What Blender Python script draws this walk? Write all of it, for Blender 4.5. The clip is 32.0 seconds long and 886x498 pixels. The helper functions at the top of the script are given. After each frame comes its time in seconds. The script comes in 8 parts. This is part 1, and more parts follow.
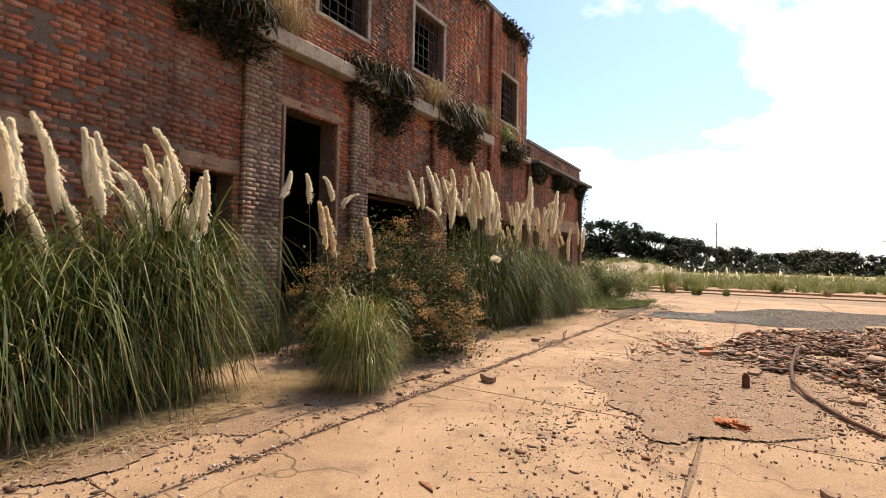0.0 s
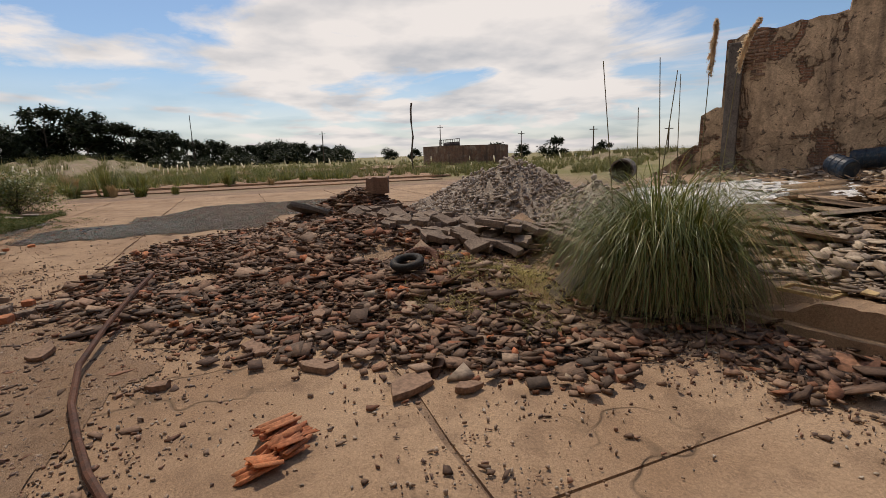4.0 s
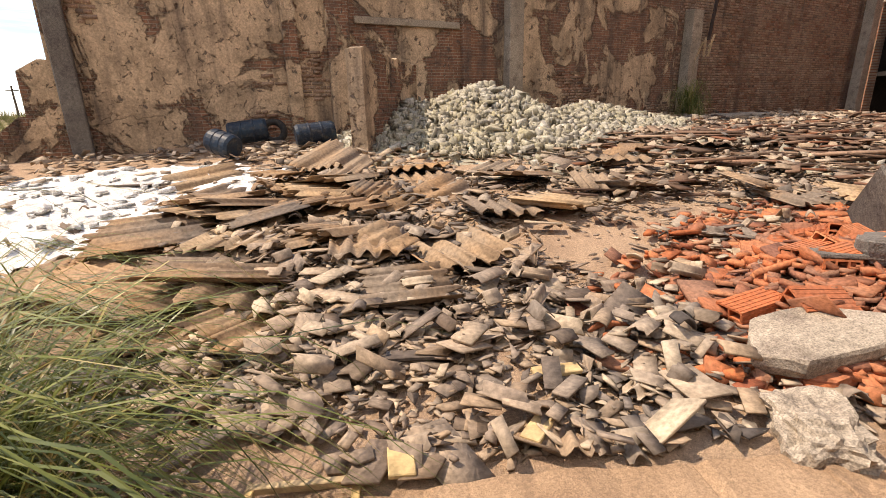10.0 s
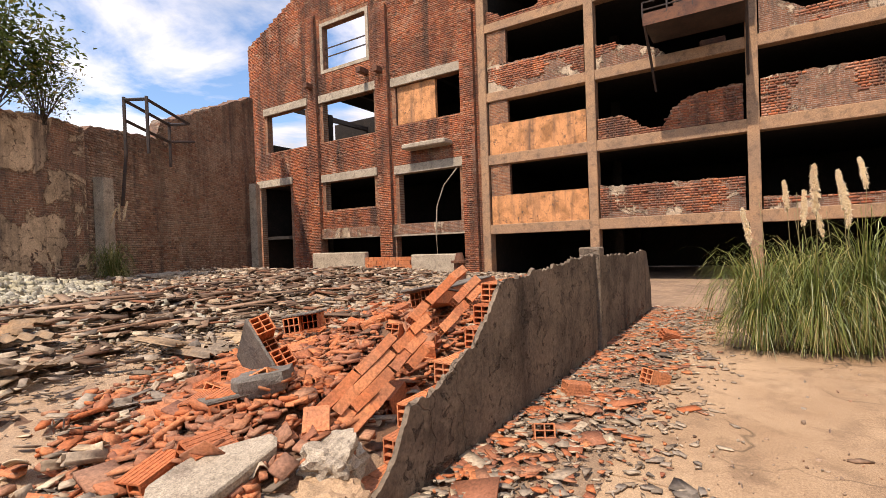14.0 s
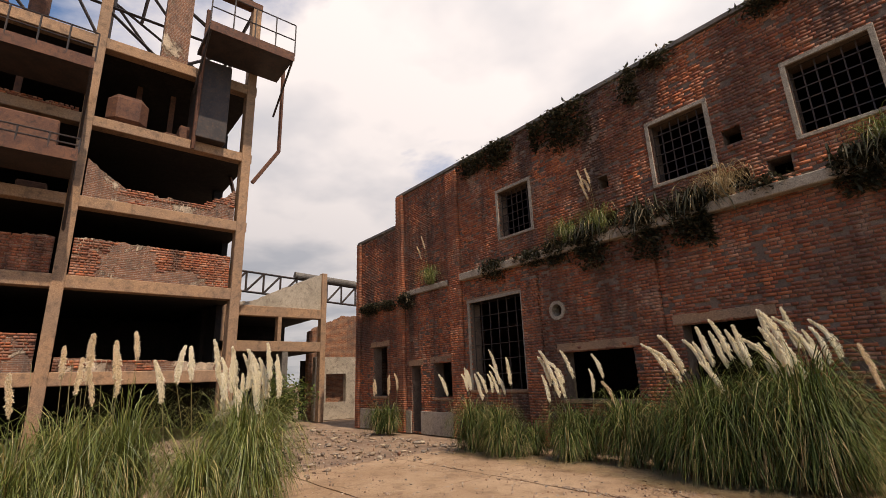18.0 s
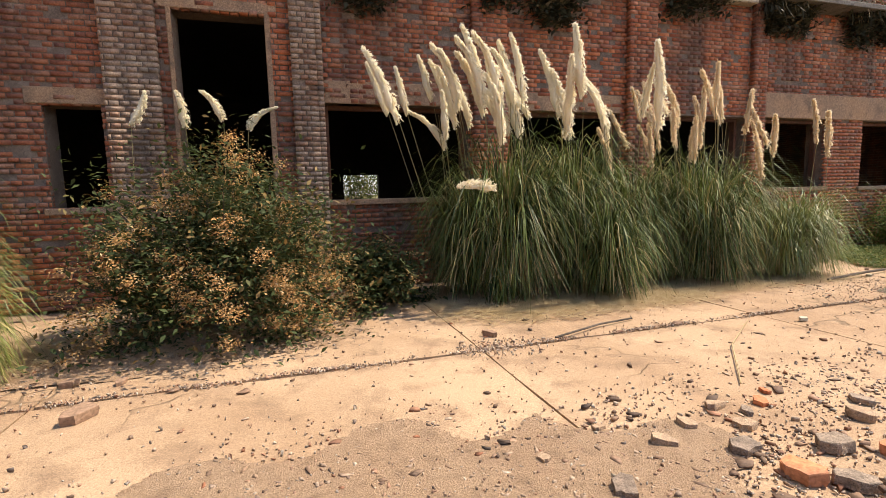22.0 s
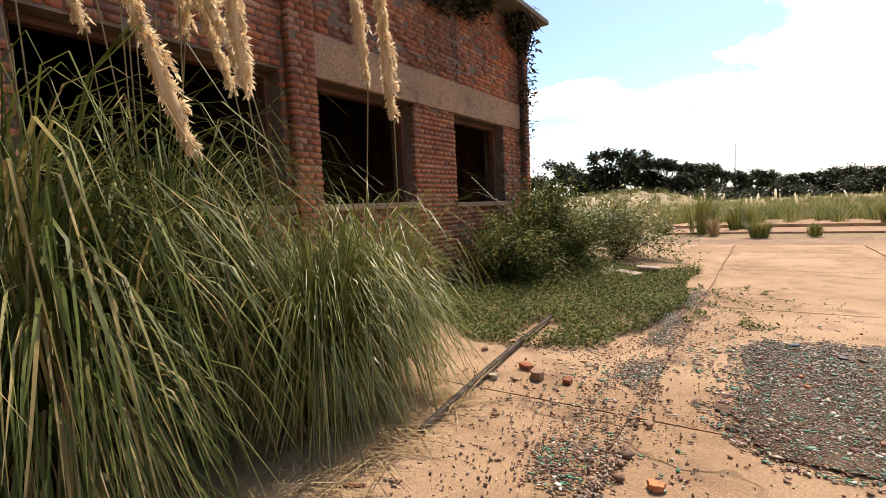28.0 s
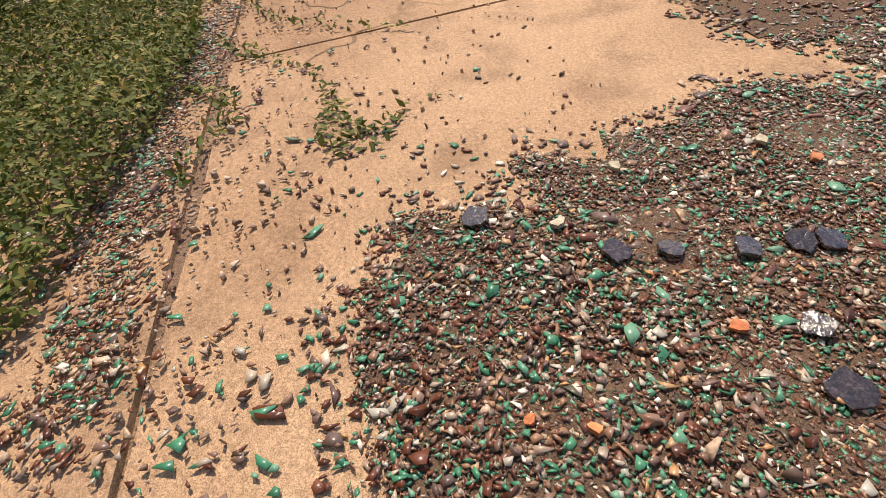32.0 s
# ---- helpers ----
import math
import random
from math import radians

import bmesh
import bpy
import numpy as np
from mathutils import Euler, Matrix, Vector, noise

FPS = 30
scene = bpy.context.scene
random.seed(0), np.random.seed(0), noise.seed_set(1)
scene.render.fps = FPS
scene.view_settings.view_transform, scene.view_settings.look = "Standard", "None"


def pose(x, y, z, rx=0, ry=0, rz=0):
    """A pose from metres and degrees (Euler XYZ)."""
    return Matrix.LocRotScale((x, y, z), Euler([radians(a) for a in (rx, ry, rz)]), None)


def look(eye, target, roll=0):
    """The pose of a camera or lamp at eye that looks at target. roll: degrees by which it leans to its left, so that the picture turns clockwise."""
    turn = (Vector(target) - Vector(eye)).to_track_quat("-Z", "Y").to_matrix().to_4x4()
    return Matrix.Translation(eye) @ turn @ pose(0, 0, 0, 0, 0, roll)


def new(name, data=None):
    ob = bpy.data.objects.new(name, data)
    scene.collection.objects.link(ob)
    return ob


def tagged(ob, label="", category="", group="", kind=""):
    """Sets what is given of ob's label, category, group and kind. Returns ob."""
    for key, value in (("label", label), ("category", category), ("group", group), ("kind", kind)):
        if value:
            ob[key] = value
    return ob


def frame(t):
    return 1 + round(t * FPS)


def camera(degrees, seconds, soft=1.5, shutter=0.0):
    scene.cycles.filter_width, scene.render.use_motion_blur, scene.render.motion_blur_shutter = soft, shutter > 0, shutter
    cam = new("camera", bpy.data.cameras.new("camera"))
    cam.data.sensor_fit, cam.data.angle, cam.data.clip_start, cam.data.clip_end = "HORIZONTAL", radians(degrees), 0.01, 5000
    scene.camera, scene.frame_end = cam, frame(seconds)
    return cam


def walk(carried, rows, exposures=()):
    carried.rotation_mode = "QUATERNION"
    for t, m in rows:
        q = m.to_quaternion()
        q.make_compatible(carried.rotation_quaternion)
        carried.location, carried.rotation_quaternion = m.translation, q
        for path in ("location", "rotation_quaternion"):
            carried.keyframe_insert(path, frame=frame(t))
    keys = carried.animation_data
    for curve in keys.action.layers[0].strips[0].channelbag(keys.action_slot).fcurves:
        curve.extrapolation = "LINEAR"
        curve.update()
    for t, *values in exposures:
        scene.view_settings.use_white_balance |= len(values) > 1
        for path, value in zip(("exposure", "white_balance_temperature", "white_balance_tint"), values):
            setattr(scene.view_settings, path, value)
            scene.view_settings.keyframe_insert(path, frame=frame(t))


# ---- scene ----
# ---- camera ----
cam = camera(85.37, 32.0, 0.6)
PATH = [
    (0.0, (7.255, -1.928, 1.488), (4.736, -3.555, 1.574), 1.20),
    (0.5, (6.781, -1.795, 1.478), (4.074, -3.087, 1.514), 0.09),
    (1.0, (6.305, -1.661, 1.473), (3.467, -2.631, 1.475), -0.26),
    (1.5, (5.869, -1.463, 1.459), (2.972, -2.240, 1.408), -0.42),
    (2.0, (5.428, -1.355, 1.450), (2.469, -1.814, 1.269), -0.91),
    (2.5, (4.968, -1.191, 1.436), (1.983, -1.255, 1.141), -1.14),
    (3.0, (4.523, -0.935, 1.475), (1.577, -0.537, 1.072), -1.22),
    (3.5, (4.159, -0.639, 1.493), (1.320, 0.201, 1.012), -1.45),
    (4.0, (3.775, -0.304, 1.518), (1.061, 0.838, 0.942), -1.74),
    (4.5, (3.413, 0.045, 1.560), (0.795, 1.369, 0.934), -1.73),
    (6.5, (2.199, 1.568, 1.501), (0.047, 3.511, 0.732), -0.41),
    (7.0, (2.082, 1.926, 1.540), (0.125, 4.058, 0.748), -1.09),
    (7.5, (2.034, 2.197, 1.546), (0.321, 4.521, 0.731), -1.27),
    (8.0, (1.989, 2.468, 1.534), (0.574, 4.977, 0.697), -2.09),
    (8.5, (1.985, 2.637, 1.570), (0.914, 5.305, 0.715), -2.91),
    (9.0, (1.996, 2.744, 1.574), (1.303, 5.535, 0.722), -3.84),
    (9.5, (1.989, 2.759, 1.593), (1.623, 5.608, 0.730), -2.91),
    (10.0, (1.981, 2.753, 1.600), (1.846, 5.622, 0.733), -1.51),
    (10.5, (2.013, 2.753, 1.610), (2.063, 5.631, 0.766), -1.84),
    (11.0, (2.043, 2.756, 1.614), (2.403, 5.613, 0.776), -1.69),
    (11.5, (2.070, 2.735, 1.619), (2.695, 5.550, 0.794), -1.88),
    (12.0, (2.076, 2.715, 1.622), (3.097, 5.407, 0.778), -1.24),
    (12.5, (2.163, 2.680, 1.618), (3.644, 5.150, 0.777), -2.28),
    (13.0, (2.197, 2.606, 1.655), (4.130, 4.826, 1.076), -1.23),
    (13.5, (2.205, 2.487, 1.703), (4.425, 4.480, 1.386), -2.50),
    (14.0, (2.184, 2.343, 1.740), (4.712, 3.959, 1.706), -2.06),
    (14.5, (2.152, 2.280, 1.762), (4.946, 3.353, 1.964), -2.02),
    (16.5, (2.057, 2.273, 1.749), (4.885, 2.608, 2.691), -3.58),
    (17.0, (1.998, 2.243, 1.737), (4.842, 2.163, 2.688), -3.08),
    (17.5, (1.975, 2.181, 1.776), (4.668, 1.192, 2.655), -2.36),
    (18.0, (1.951, 2.052, 1.820), (4.191, 0.220, 2.613), -2.10),
    (18.5, (1.855, 1.817, 1.884), (3.417, -0.659, 2.539), -2.22),
    (19.0, (1.708, 1.472, 1.919), (2.597, -1.350, 2.412), -2.31),
    (19.5, (1.535, 1.117, 1.915), (1.703, -1.866, 2.186), -2.28),
    (20.0, (1.357, 0.704, 1.862), (1.028, -2.277, 1.910), -1.59),
    (20.5, (1.075, 0.299, 1.759), (0.551, -2.650, 1.592), -1.12),
    (21.0, (0.826, -0.089, 1.679), (0.241, -3.015, 1.362), -1.14),
    (21.5, (0.597, -0.514, 1.585), (-0.203, -3.384, 1.238), -1.25),
    (22.0, (0.268, -0.932, 1.503), (-0.619, -3.777, 1.157), -1.40),
    (22.5, (-0.097, -1.344, 1.448), (-1.070, -4.159, 1.086), -0.99),
    (23.0, (-0.485, -1.759, 1.431), (-1.535, -4.546, 1.068), -0.95),
    (23.5, (-0.915, -2.119, 1.414), (-2.112, -4.846, 1.048), -1.44),
    (24.0, (-1.368, -2.521, 1.388), (-2.861, -5.100, 1.045), -2.32),
    (24.5, (-1.858, -2.798, 1.371), (-3.396, -5.354, 1.043), -2.54),
    (26.5, (-3.869, -3.960, 1.324), (-5.889, -6.155, 1.002), 1.03),
    (27.0, (-4.375, -4.136, 1.307), (-6.574, -6.158, 1.040), 0.02),
    (27.5, (-4.853, -4.302, 1.308), (-7.224, -6.123, 1.059), -1.58),
    (28.0, (-5.375, -4.440, 1.335), (-7.854, -6.110, 1.083), -2.62),
    (28.5, (-5.904, -4.511, 1.365), (-8.501, -5.991, 1.112), -2.98),
    (29.0, (-6.499, -4.560, 1.360), (-9.233, -5.772, 1.120), -3.71),
    (29.5, (-7.002, -4.566, 1.346), (-9.864, -5.427, 1.093), -3.57),
    (30.0, (-7.480, -4.656, 1.317), (-10.411, -5.161, 0.919), -3.68),
    (30.5, (-8.020, -4.628, 1.281), (-10.880, -4.773, 0.386), -4.57),
    (31.0, (-8.521, -4.551, 1.133), (-11.154, -4.515, -0.305), -5.75),
    (31.5, (-8.996, -4.475, 0.948), (-11.316, -4.362, -0.951), -9.50),
    (32.0, (-9.442, -4.390, 0.918), (-11.543, -4.244, -1.219), -11.27),
]

EXPOSURES = [(0.0, 0.2, 7700, 16), (1.0, -0.75, 7000, 14), (2.0, -1.35, 6900, 14), (4.0, -1.12, 7200, 15), (7.0, -0.4, 7300, 17), (9.0, 0.0, 7700, 18), (13.0, 0.05, 7600, 16), (14.0, 0.05, 7400, 17),
             (17.0, -0.55, 7400, 16), (18.0, -0.5, 7500, 16), (19.0, -0.3, 7700, 17), (20.0, 0.2, 7800, 16), (22.0, 0.55, 7300, 12), (24.0, 0.6, 7300, 12), (28.0, 0.1, 7800, 17), (29.0, -0.22, 7800, 18), (30.0, -0.6, 7700, 19), (31.0, -0.35, 8000, 22), (32.0, 0.0, 7900, 20)]
walk(cam, [(t, look(eye, aim, roll)) for t, eye, aim, roll in PATH], EXPOSURES)

# ---- world, sun ----
SUN_AZ, SUN_EL = radians(175), radians(58)      # azimuth measured from +x, counter-clockwise
sun_way = Vector((math.cos(SUN_AZ) * math.cos(SUN_EL), math.sin(SUN_AZ) * math.cos(SUN_EL), math.sin(SUN_EL)))
sun = new("sun", bpy.data.lights.new("sun", "SUN"))
sun.data.energy, sun.data.angle, sun.data.color = 5.5, radians(0.8), (1.0, 0.93, 0.82)
sun.rotation_euler = sun_way.to_track_quat("Z", "Y").to_euler()

world = bpy.data.worlds.new("world")
scene.world = world
world.use_nodes = True


class Nodes:
    """Short writing for a node tree."""

    def __init__(self, tree):
        self.tree = tree
        tree.nodes.clear()

    def add(self, kind, values=(), **settings):
        node = self.tree.nodes.new(kind)
        for key, value in settings.items():
            setattr(node, key, value)
        for key, value in dict(values).items():
            if isinstance(value, bpy.types.NodeSocket):
                self.tree.links.new(value, node.inputs[key])
            else:
                node.inputs[key].default_value = value
        return node

    def ramp(self, fac, stops, interpolation="LINEAR"):
        node = self.add("ShaderNodeValToRGB", {"Fac": fac})
        node.color_ramp.interpolation = interpolation
        els = node.color_ramp.elements
        while len(els) < len(stops):
            els.new(1.0)
        for el, (p, c) in zip(els, stops):
            el.position, el.color = p, (*c, 1) if len(c) == 3 else (c[0], c[0], c[0], 1)
        return node.outputs["Color"]

    def noise(self, vec, scale, detail=4.0, rough=0.55, distortion=0.0):
        return self.add("ShaderNodeTexNoise", {"Vector": vec, "Scale": scale, "Detail": detail, "Roughness": rough,
                                               "Distortion": distortion}).outputs["Fac"]

    def mix(self, fac, a, b, blend="MIX"):
        node = self.add("ShaderNodeMix", data_type="RGBA", blend_type=blend)
        for key, value in ((0, fac), (6, a), (7, b)):
            if isinstance(value, bpy.types.NodeSocket):
                self.tree.links.new(value, node.inputs[key])
            else:
                node.inputs[key].default_value = (*value, 1) if isinstance(value, tuple) and len(value) == 3 else value
        return node.outputs[2]

    def math(self, op, a, b=0.0, clamp=False):
        node = self.add("ShaderNodeMath", {0: a, 1: b}, operation=op)
        node.use_clamp = clamp
        return node.outputs[0]


w = Nodes(world.node_tree)
co = w.add("ShaderNodeTexCoord").outputs["Generated"]
sky = w.add("ShaderNodeTexSky", sky_type="NISHITA", sun_disc=False, sun_elevation=SUN_EL,
            sun_rotation=radians(90) - SUN_AZ, air_density=1.0, dust_density=0.7, ozone_density=1.2)
sep = w.add("ShaderNodeSeparateXYZ", {0: co})
lift = w.math("MAXIMUM", w.math("ADD", sep.outputs[2], 0.12), 0.06)
flat = w.add("ShaderNodeCombineXYZ", {0: w.math("DIVIDE", sep.outputs[0], lift), 1: w.math("DIVIDE", sep.outputs[1], lift), 2: 0.0})
big = w.noise(flat.outputs[0], 0.75, 9.0, 0.58, 0.4)
veil = w.noise(flat.outputs[0], 0.28, 3.0, 0.5)
cover = w.math("ADD", big, w.math("MULTIPLY", w.math("SUBTRACT", veil, 0.5), 0.7))
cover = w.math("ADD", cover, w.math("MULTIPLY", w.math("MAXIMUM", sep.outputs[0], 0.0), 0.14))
cover = w.math("SUBTRACT", cover, w.math("MULTIPLY", w.math("POWER", w.math("MAXIMUM", sep.outputs[2], 0.0), 2.0), 0.15))
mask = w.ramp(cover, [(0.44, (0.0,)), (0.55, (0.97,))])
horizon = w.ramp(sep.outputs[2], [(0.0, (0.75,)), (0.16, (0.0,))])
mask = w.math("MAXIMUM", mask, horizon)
shade = w.ramp(w.noise(flat.outputs[0], 1.3, 5.0, 0.5), [(0.36, (0.62, 0.67, 0.73)), (0.56, (1.0, 1.0, 1.0))])
clouds = w.mix(1.0, shade, (12.5, 12.6, 12.9), "MULTIPLY")
toward = w.add("ShaderNodeVectorMath", {0: co, 1: tuple(sun_way)}, operation="DOT_PRODUCT").outputs["Value"]
clouds = w.mix(1.0, clouds, w.ramp(w.math("ADD", w.math("MULTIPLY", toward, 0.5), 0.5), [(0.25, (0.36, 0.38, 0.41)), (0.45, (0.70, 0.70, 0.72)), (0.62, (0.84, 0.83, 0.84)), (0.78, (1.0, 1.0, 0.99))]), "MULTIPLY")
blue = w.mix(1.0, sky.outputs[0], (1.12, 1.42, 1.68), "MULTIPLY")
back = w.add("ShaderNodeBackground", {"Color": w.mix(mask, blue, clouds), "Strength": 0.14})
w.tree.links.new(back.outputs[0], w.add("ShaderNodeOutputWorld").inputs[0])

# ---- helpers for building ----


def mesh_of(name, verts, faces, material=None, smooth=False):
    me = bpy.data.meshes.new(name)
    verts = np.asarray(verts, dtype=np.float32).reshape(-1, 3)
    faces = np.asarray(faces, dtype=np.int32)
    n, k = faces.shape
    me.vertices.add(len(verts))
    me.vertices.foreach_set("co", verts.ravel())
    me.loops.add(n * k)
    me.loops.foreach_set("vertex_index", faces.ravel())
    me.polygons.add(n)
    me.polygons.foreach_set("loop_start", np.arange(0, n * k, k, dtype=np.int32))
    if smooth:
        me.polygons.foreach_set("use_smooth", np.ones(n, dtype=bool))
    me.update(calc_edges=True)
    if material:
        me.materials.append(material)
    return me


def part(name, bm, material, parent=None, label="", smooth=False):
    """Links a bmesh (or a finished mesh) as one object under a thing or a part."""
    if isinstance(bm, bmesh.types.BMesh):
        me = bpy.data.meshes.new(name)
        bm.to_mesh(me)
        bm.free()
        me.materials.append(material)
        if smooth:
            for p in me.polygons:
                p.use_smooth = True
    else:
        me = bm
    ob = new(name, me)
    if parent is not None:
        ob.parent = parent
    if label:
        ob["label"] = label
    return ob


def thing(name, label, category, at=(0, 0, 0), turn=0.0, group="", kind=""):
    ob = new(name)
    ob.empty_display_size = 0.1
    ob.matrix_basis = pose(*at, 0, 0, turn)
    return tagged(ob, label, category, group, kind)


def box(bm, x0, x1, y0, y1, z0, z1, bevel=0.0, wob=0.0, rnd=random):
    m = Matrix.Translation(((x0 + x1) / 2, (y0 + y1) / 2, (z0 + z1) / 2)) @ Matrix.Diagonal((x1 - x0, y1 - y0, z1 - z0, 1))
    got = bmesh.ops.create_cube(bm, size=1, matrix=m)
    vs = got["verts"]
    if bevel:
        es = list({e for v in vs for e in v.link_edges})
        r = bmesh.ops.bevel(bm, geom=es, offset=bevel, segments=1, affect="EDGES")
        vs = list({v for f in r["faces"] for v in f.verts} | {v for v in vs if v.is_valid})
    if wob:
        for v in vs:
            v.co += Vector((rnd.uniform(-wob, wob), rnd.uniform(-wob, wob), rnd.uniform(-wob, wob)))
    return vs


def block(x0, x1, y0, y1, z0, z1, bevel=0.0):
    bm = bmesh.new()
    box(bm, x0, x1, y0, y1, z0, z1, bevel)
    return bm


def rod(bm, a, b, r, sides=8, r2=None):
    """A bar from a to b."""
    a, b = Vector(a), Vector(b)
    d = b - a
    m = Matrix.Translation((a + b) / 2) @ d.to_track_quat("Z", "Y").to_matrix().to_4x4()
    return bmesh.ops.create_cone(bm, cap_ends=True, segments=sides, radius1=r, radius2=r if r2 is None else r2, depth=d.length, matrix=m)["verts"]


def pipe_along(points, r, sides=8):
    """A bent tube through points."""
    bm = bmesh.new()
    pts = [Vector(p) for p in points]
    rings = []
    for i, p in enumerate(pts):
        d = (pts[min(i + 1, len(pts) - 1)] - pts[max(i - 1, 0)]).normalized()
        q = d.to_track_quat("Z", "Y")
        rings.append([bm.verts.new(p + q @ Vector((r * math.cos(k * math.tau / sides), r * math.sin(k * math.tau / sides), 0))) for k in range(sides)])
    for A, B in zip(rings, rings[1:]):
        for k in range(sides):
            bm.faces.new((A[k], A[(k + 1) % sides], B[(k + 1) % sides], B[k]))
    bm.faces.new(rings[0][::-1])
    bm.faces.new(rings[-1])
    return bm


def cloud(name, templates, places, material, smooth=False, rng=None):
    """Many copies of small closed shapes in one mesh. templates: (verts, quads or tris); places: (n, 4, 4)."""
    rng = rng or np.random.default_rng(1)
    places = np.asarray(places, dtype=np.float64)
    pick = rng.integers(0, len(templates), len(places))
    V, F, base = [], [], 0
    for k, (tv, tf) in enumerate(templates):
        M = places[pick == k]
        if not len(M):
            continue
        tv, tf = np.asarray(tv, float), np.asarray(tf, int)
        v = np.einsum("nij,vj->nvi", M[:, :3, :3], tv) + M[:, None, :3, 3]
        f = tf[None] + (base + np.arange(len(M)) * len(tv))[:, None, None]
        V.append(v.reshape(-1, 3))
        if tf.shape[1] == 3:
            f = f.reshape(-1, 3)
        else:
            f = f.reshape(-1, 4)
            f = np.concatenate([f[:, :3], f[:, [0, 2, 3]]])
        F.append(f)
        base += len(M) * len(tv)
    return mesh_of(name, np.concatenate(V), np.concatenate(F), material, smooth)


def rotations(rng, n, tilt=0.3, about=None):
    """Random turns about z after a random tilt (radians)."""
    az, t, d = rng.uniform(0, math.tau, n), rng.normal(0, tilt, n), rng.uniform(0, math.tau, n)
    if about is not None:
        az = about
    c, s = np.cos(az), np.sin(az)
    Z = np.zeros((n, 3, 3))
    Z[:, 0, 0], Z[:, 0, 1], Z[:, 1, 0], Z[:, 1, 1], Z[:, 2, 2] = c, -s, s, c, 1
    ax = np.stack([np.cos(d), np.sin(d), 0 * d], 1)
    K = np.zeros((n, 3, 3))
    K[:, 0, 2], K[:, 1, 2], K[:, 2, 0], K[:, 2, 1] = ax[:, 1], -ax[:, 0], -ax[:, 1], ax[:, 0]
    R = np.eye(3) + np.sin(t)[:, None, None] * K + (1 - np.cos(t))[:, None, None] * (K @ K)
    return R @ Z


def placed(R, sizes, at):
    n = len(R)
    M = np.zeros((n, 4, 4))
    M[:, :3, :3] = R * sizes[:, None, :]
    M[:, :3, 3], M[:, 3, 3] = at, 1
    return M


def shard(rng, sides=6, rough=0.35):
    """A broken flat piece one metre across and one metre thick, to be scaled; closed."""
    a = np.sort(rng.uniform(0, math.tau, sides) * 0.35 + np.arange(sides) * math.tau / sides)
    r = 0.5 * (1 - rough * rng.random(sides))
    top = np.stack([r * np.cos(a), r * np.sin(a), 0.5 + rng.uniform(-.2, .2, sides)], 1)
    low = np.stack([r * np.cos(a) * rng.uniform(.86, 1.1, sides), r * np.sin(a) * rng.uniform(.86, 1.1, sides), -0.5 + 0 * a], 1)
    v = np.concatenate([top, low])
    f = [(i, sides + i, sides + (i + 1) % sides) for i in range(sides)] + [(i, sides + (i + 1) % sides, (i + 1) % sides) for i in range(sides)]
    f += [(0, i, i + 1) for i in range(1, sides - 1)] + [(sides, sides + i + 1, sides + i) for i in range(1, sides - 1)]
    return v, np.array(f)


def lump(rng):
    """A rough stone about one metre across."""
    t = (1 + 5 ** 0.5) / 2
    v = np.array([(-1, t, 0), (1, t, 0), (-1, -t, 0), (1, -t, 0), (0, -1, t), (0, 1, t), (0, -1, -t), (0, 1, -t), (t, 0, -1), (t, 0, 1), (-t, 0, -1), (-t, 0, 1)], float)
    v = v / np.linalg.norm(v[0]) * 0.5 * rng.uniform(.72, 1.15, (12, 1))
    f = [(0, 11, 5), (0, 5, 1), (0, 1, 7), (0, 7, 10), (0, 10, 11), (1, 5, 9), (5, 11, 4), (11, 10, 2), (10, 7, 6), (7, 1, 8),
         (3, 9, 4), (3, 4, 2), (3, 2, 6), (3, 6, 8), (3, 8, 9), (4, 9, 5), (2, 4, 11), (6, 2, 10), (8, 6, 7), (9, 8, 1)]
    return v, np.array(f)


def sheet_piece(rng, waves=2, n=10, thick=0.03):
    """A broken piece of corrugated sheet, one metre by one metre, waves across x."""
    rows = 2
    xs = np.linspace(-.5, .5, n)
    z = 0.11 * np.cos(xs * waves * math.tau)
    e0, e1 = -.5 + rng.uniform(-.0, .16, n), .5 - rng.uniform(-.0, .16, n)
    top0, top1 = np.stack([xs, e0, z + thick], 1), np.stack([xs, e1, z + thick], 1)
    lo0, lo1 = np.stack([xs, e0, z - thick], 1), np.stack([xs, e1, z - thick], 1)
    v = np.concatenate([top0, top1, lo0, lo1])
    q = []
    for i in range(n - 1):
        a, b, c, d = i, n + i, 2 * n + i, 3 * n + i
        q += [(a, a + 1, b + 1, b), (c, d, d + 1, c + 1), (a, c, c + 1, a + 1), (b, b + 1, d + 1, d)]
    q += [(0, n, 3 * n, 2 * n), (n - 1, 3 * n - 1, 4 * n - 1, 2 * n - 1)]
    return v, np.array(q)


CUBE = (np.array([(x, y, z) for z in (-.5, .5) for y in (-.5, .5) for x in (-.5, .5)], float),
        np.array([(0, 2, 3, 1), (4, 5, 7, 6), (0, 1, 5, 4), (2, 6, 7, 3), (0, 4, 6, 2), (1, 3, 7, 5)]))


